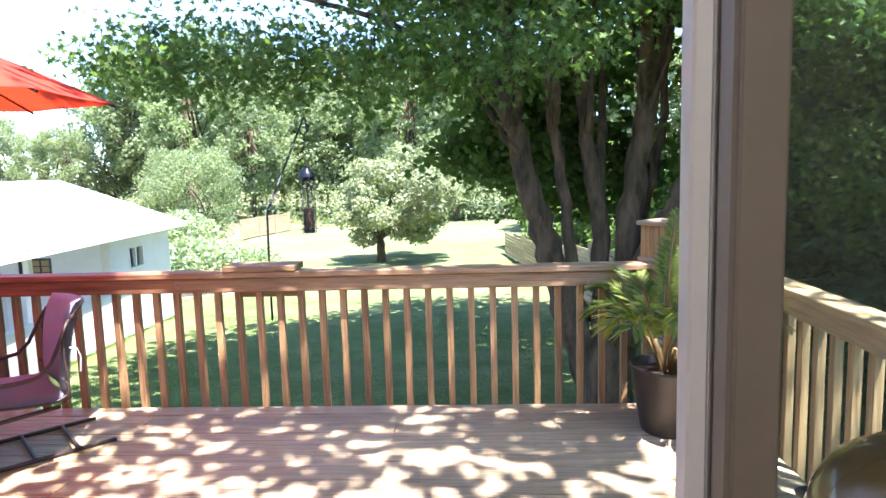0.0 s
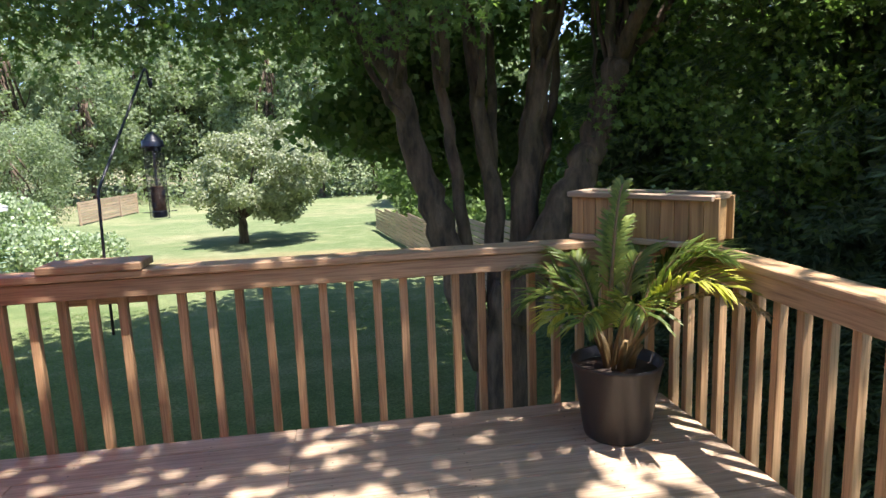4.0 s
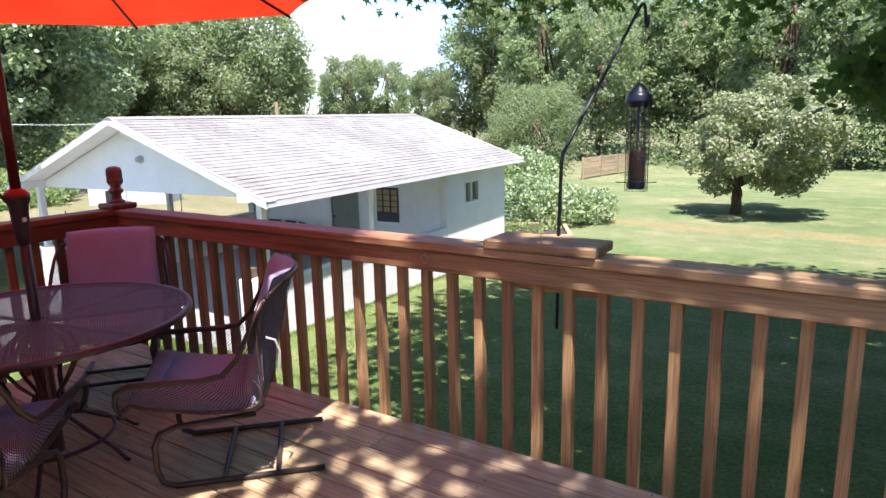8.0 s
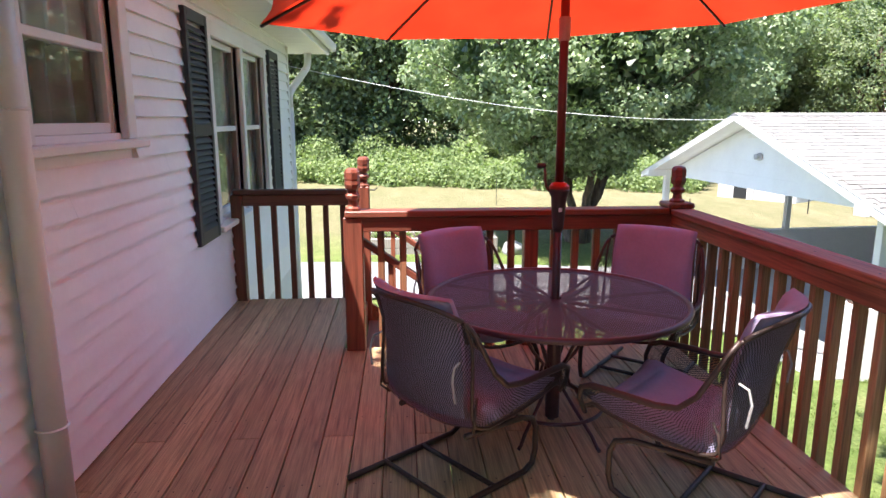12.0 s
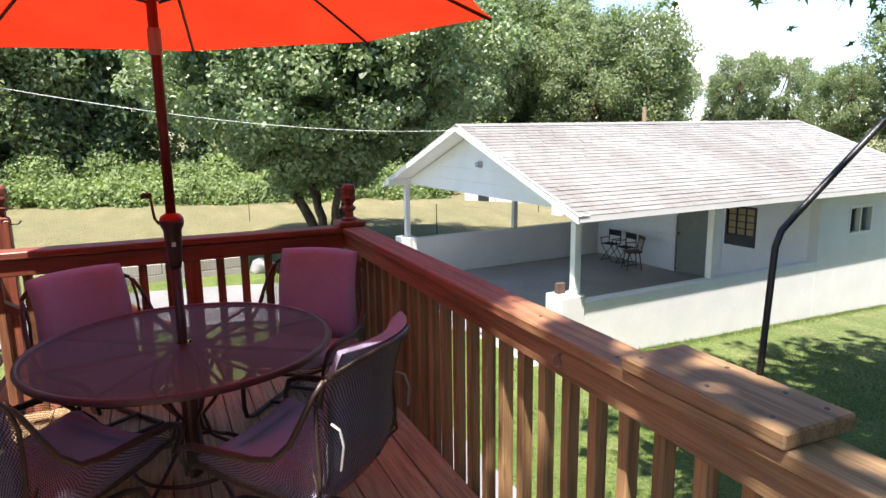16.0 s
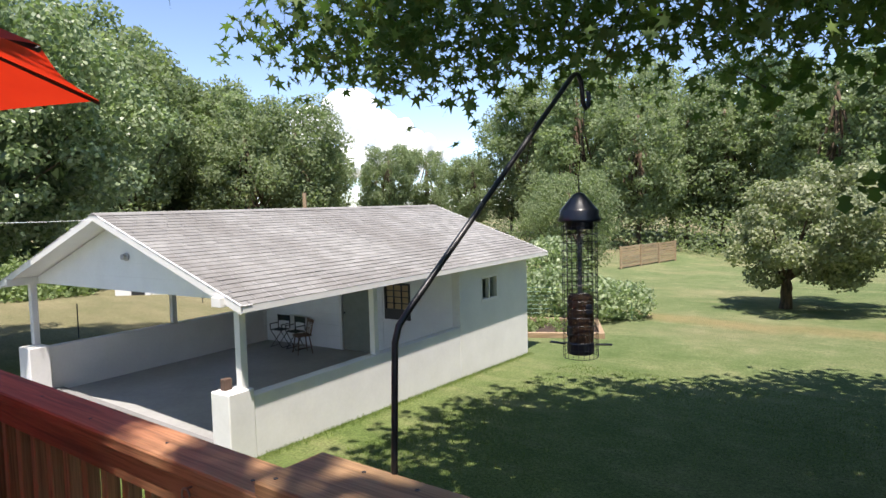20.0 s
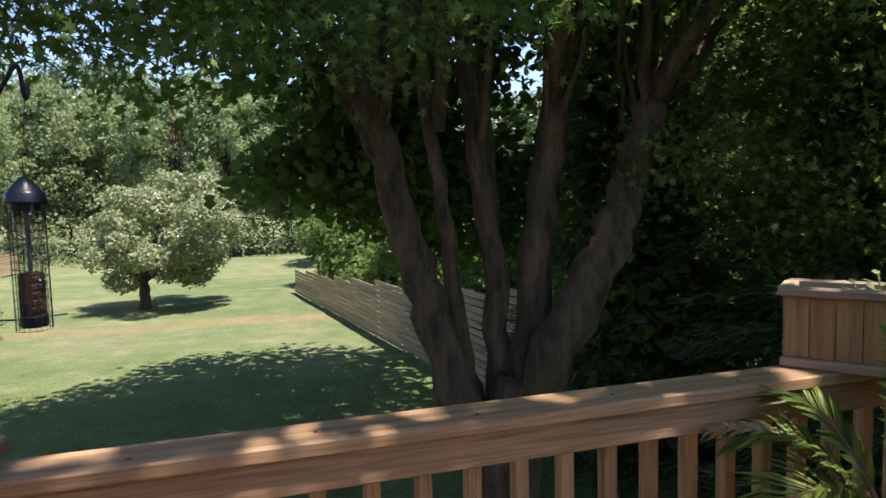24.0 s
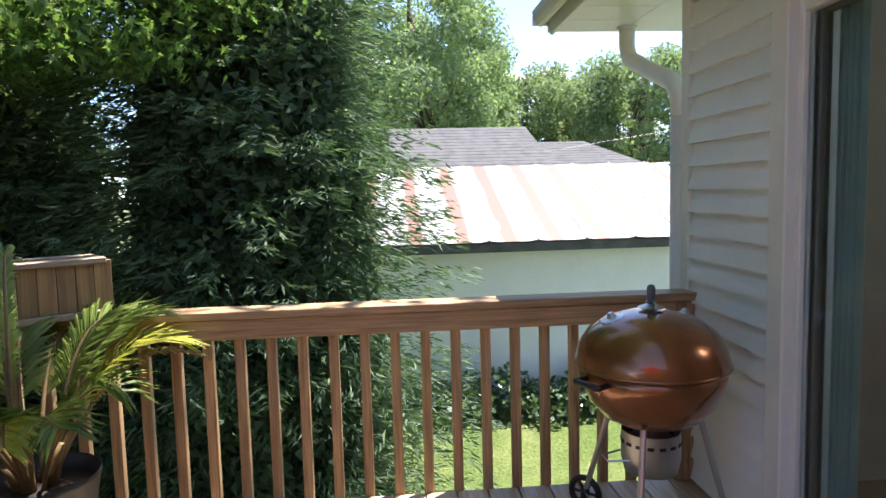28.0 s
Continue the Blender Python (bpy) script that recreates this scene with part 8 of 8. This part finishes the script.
for k in range(7):
    part("wire", MB().tube([(-1.2, 0, 0.2 + 0.15 * k), (2.7, 0, 0.2 + 0.15 * k)], 0.009, 4), GREENWIRE, wf)

# ---- ivy at the foot of the shed ----
ri = np.random.default_rng(81)
ivp, _ = blob_points(ri, 9000, [((8.4, -4.5 + 0.55 * k, -1.9), (0.45 + 0.15 * (k % 3), 0.5, 0.5 + 0.22 * ((k * 7) % 4) / 3)) for k in range(13)], 0.5)
ivp = ivp[(ivp[:, 0] < 8.97) & (ivp[:, 2] > -2.0)]
part("ivy", leaf_mesh("ivy", ivp, ri.uniform(0.06, 0.12, len(ivp)), OVAL, DARK_LEAF, ri, flat=0.2), None)
tagged(bpy.data.objects["ivy"], "low dark green ivy along the shed wall", "ivy", kind="stuff")

for i in range(15):
    t0, t1 = i / 15, (i + 1) / 15
    for (xa, ya, yb, za), (xb, yc, yd, zb) in (((21.5, -4.0, 2.0, 1.9), (25.5, -3.6, 2.0, 3.95)), ((22.5, -9.0, -3.9, 1.7), (26.0, -6.2, -3.7, 3.35))):
        def cr(t, left, up):
            ya_, yb_ = (ya, yc) if left else (yb, yd)
            return (xa + (xb - xa) * t, ya_ + (yb_ - ya_) * t, za + (zb - za) * t + up)
        part("roof_course", MB().add([cr(t0, True, 0.022), cr(t0, False, 0.022), cr(t1, False, 0.012), cr(t1, True, 0.012), cr(t0, True, 0.004), cr(t0, False, 0.004)], [(0, 3, 2, 1), (4, 0, 1, 5)]), SHINGLE_OLD, nh)

# ---- cable from the house to the garage ----
cable = thing("cable", "white overhead cable sagging from house to garage", "cable")
c0, c1 = Vector((-8.05, 0.74, 2.1)), GM @ Vector((0, -0.02, ZR - 0.12))
part("wire", MB().tube([c0.lerp(c1, t) + Vector((0, 0, -0.2 * 4 * t * (1 - t))) for t in np.linspace(0, 1, 25)], 0.0048, 5), TRIM, cable)

wire_e = thing("cable", "thin dark overhead wire beyond the shed", "cable")
part("wire", MB().tube([(24.0, 5.43, 1.61), (24.0, -3.94, 2.82), (24.0, -13.30, 4.19)], 0.009, 4), BLACK_METAL, wire_e)

# ---- cumulus clouds far off ----
def cloud_mat():
    m, nt, b, link = mat("cloud_white")
    geo = nt.nodes.new("ShaderNodeNewGeometry")
    f = noise_tex(nt, geo.outputs["Position"], 0.012, 4)
    link(ramp(nt, f, [(0.3, (0.84, 0.86, 0.9)), (0.7, (0.95, 0.95, 0.96))]), b.inputs["Base Color"])
    b.inputs["Roughness"].default_value = 1.0
    b.inputs["Specular IOR Level"].default_value = 0.0
    # weak blue glow added to lift the clouds' shaded sides
    b.inputs["Emission Color"].default_value = (0.82, 0.88, 1.0, 1)
    b.inputs["Emission Strength"].default_value = 0.12
    return m


CLOUD = cloud_mat()
rc = random.Random(3)


def cloud(az, el, d, w, h):
    c = thing("cloud", "white heaped summer cloud", "cloud", kind="structure")
    az, el = radians(az), radians(el)
    base = Vector((-d * math.sin(az), d * math.cos(az), d * math.tan(el)))
    side = Vector((math.cos(az), math.sin(az), 0))
    bm = bmesh.new()
    for k in range(44):
        u = rc.uniform(-1, 1)
        r = h * rc.uniform(0.14, 0.34) * (1 - 0.45 * abs(u))
        p = base + side * w * u + Vector((0, 0, h * rc.random() ** 1.3 * (1 - abs(u) ** 1.5) * 0.9))
        bmesh.ops.create_icosphere(bm, subdivisions=3, radius=r, matrix=Matrix.Translation(p))
    for v in bm.verts:
        v.co += 0.05 * h * noise.noise_vector(v.co / (h * 0.2)) + 0.02 * h * noise.noise_vector(v.co / (h * 0.06))
    me = bpy.data.meshes.new("cloud_mass")
    bm.to_mesh(me)
    bm.free()
    me.polygons.foreach_set("use_smooth", [True] * len(me.polygons))
    me.materials.append(CLOUD)
    part("cloud_mass", me, None, c)


cloud(45, 4.2, 900, 125, 95)
cloud(-95, 5, 900, 300, 150)

# ---- deck boards ----
ry = random.Random(2)
y = DECK_N
row = 0
while y - BOARD_W > WALL_Y + 0.01:
    y1, y0 = y, y - BOARD_W
    x0, x1 = DECK_W, DECK_E
    if (y0 + y1) / 2 < 1.74:
        x0 = -5.02
    cuts = [x0]
    if row % 3 == 0:
        cuts.append(0.03)
    elif row % 3 == 1:
        cuts.append(-1.55)
    else:
        cuts += [-2.6, 0.62]
    cuts.append(x1)
    if row == 2:
        cuts = [x0, -1.2, 0.023, x1]
    for a, b in zip(cuts, cuts[1:]):
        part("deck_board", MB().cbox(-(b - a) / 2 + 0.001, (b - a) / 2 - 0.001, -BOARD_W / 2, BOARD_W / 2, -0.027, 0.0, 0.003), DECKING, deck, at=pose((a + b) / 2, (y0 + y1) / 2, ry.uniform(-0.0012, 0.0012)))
    y -= PITCH_B
    row += 1

# a ripped board closes the strip along the house
for a, b in ((-5.02, -2.2), (-2.2, 0.35), (0.35, DECK_E)):
    y1 = y
    part("deck_board", MB().cbox(-(b - a) / 2 + 0.001, (b - a) / 2 - 0.001, WALL_Y - 0.008 - y1, 0.0, -0.027, 0.0, 0.003), DECKING, deck, at=pose((a + b) / 2, y1, 0))

# nail heads along the joists
nails = MB()
y = DECK_N
while y - BOARD_W > WALL_Y + 0.01:
    for jx in np.arange(-3.38, 2.0, 0.6):
        for dy in (0.03, BOARD_W - 0.03):
            cx, cy = jx + ry.uniform(-0.008, 0.008), y - dy + ry.uniform(-0.006, 0.006)
            n0 = len(nails.v)
            nails.add([(cx + 0.0042 * math.cos(q * math.pi / 3), cy + 0.0042 * math.sin(q * math.pi / 3), 0.0025) for q in range(6)], [(0, 1, 2, 3, 4, 5)])
    y -= PITCH_B
part("nail_head", nails, plain("rusty_nail", (0.06, 0.045, 0.04), 0.6, 0.5), deck)["kind"] = "stuff"
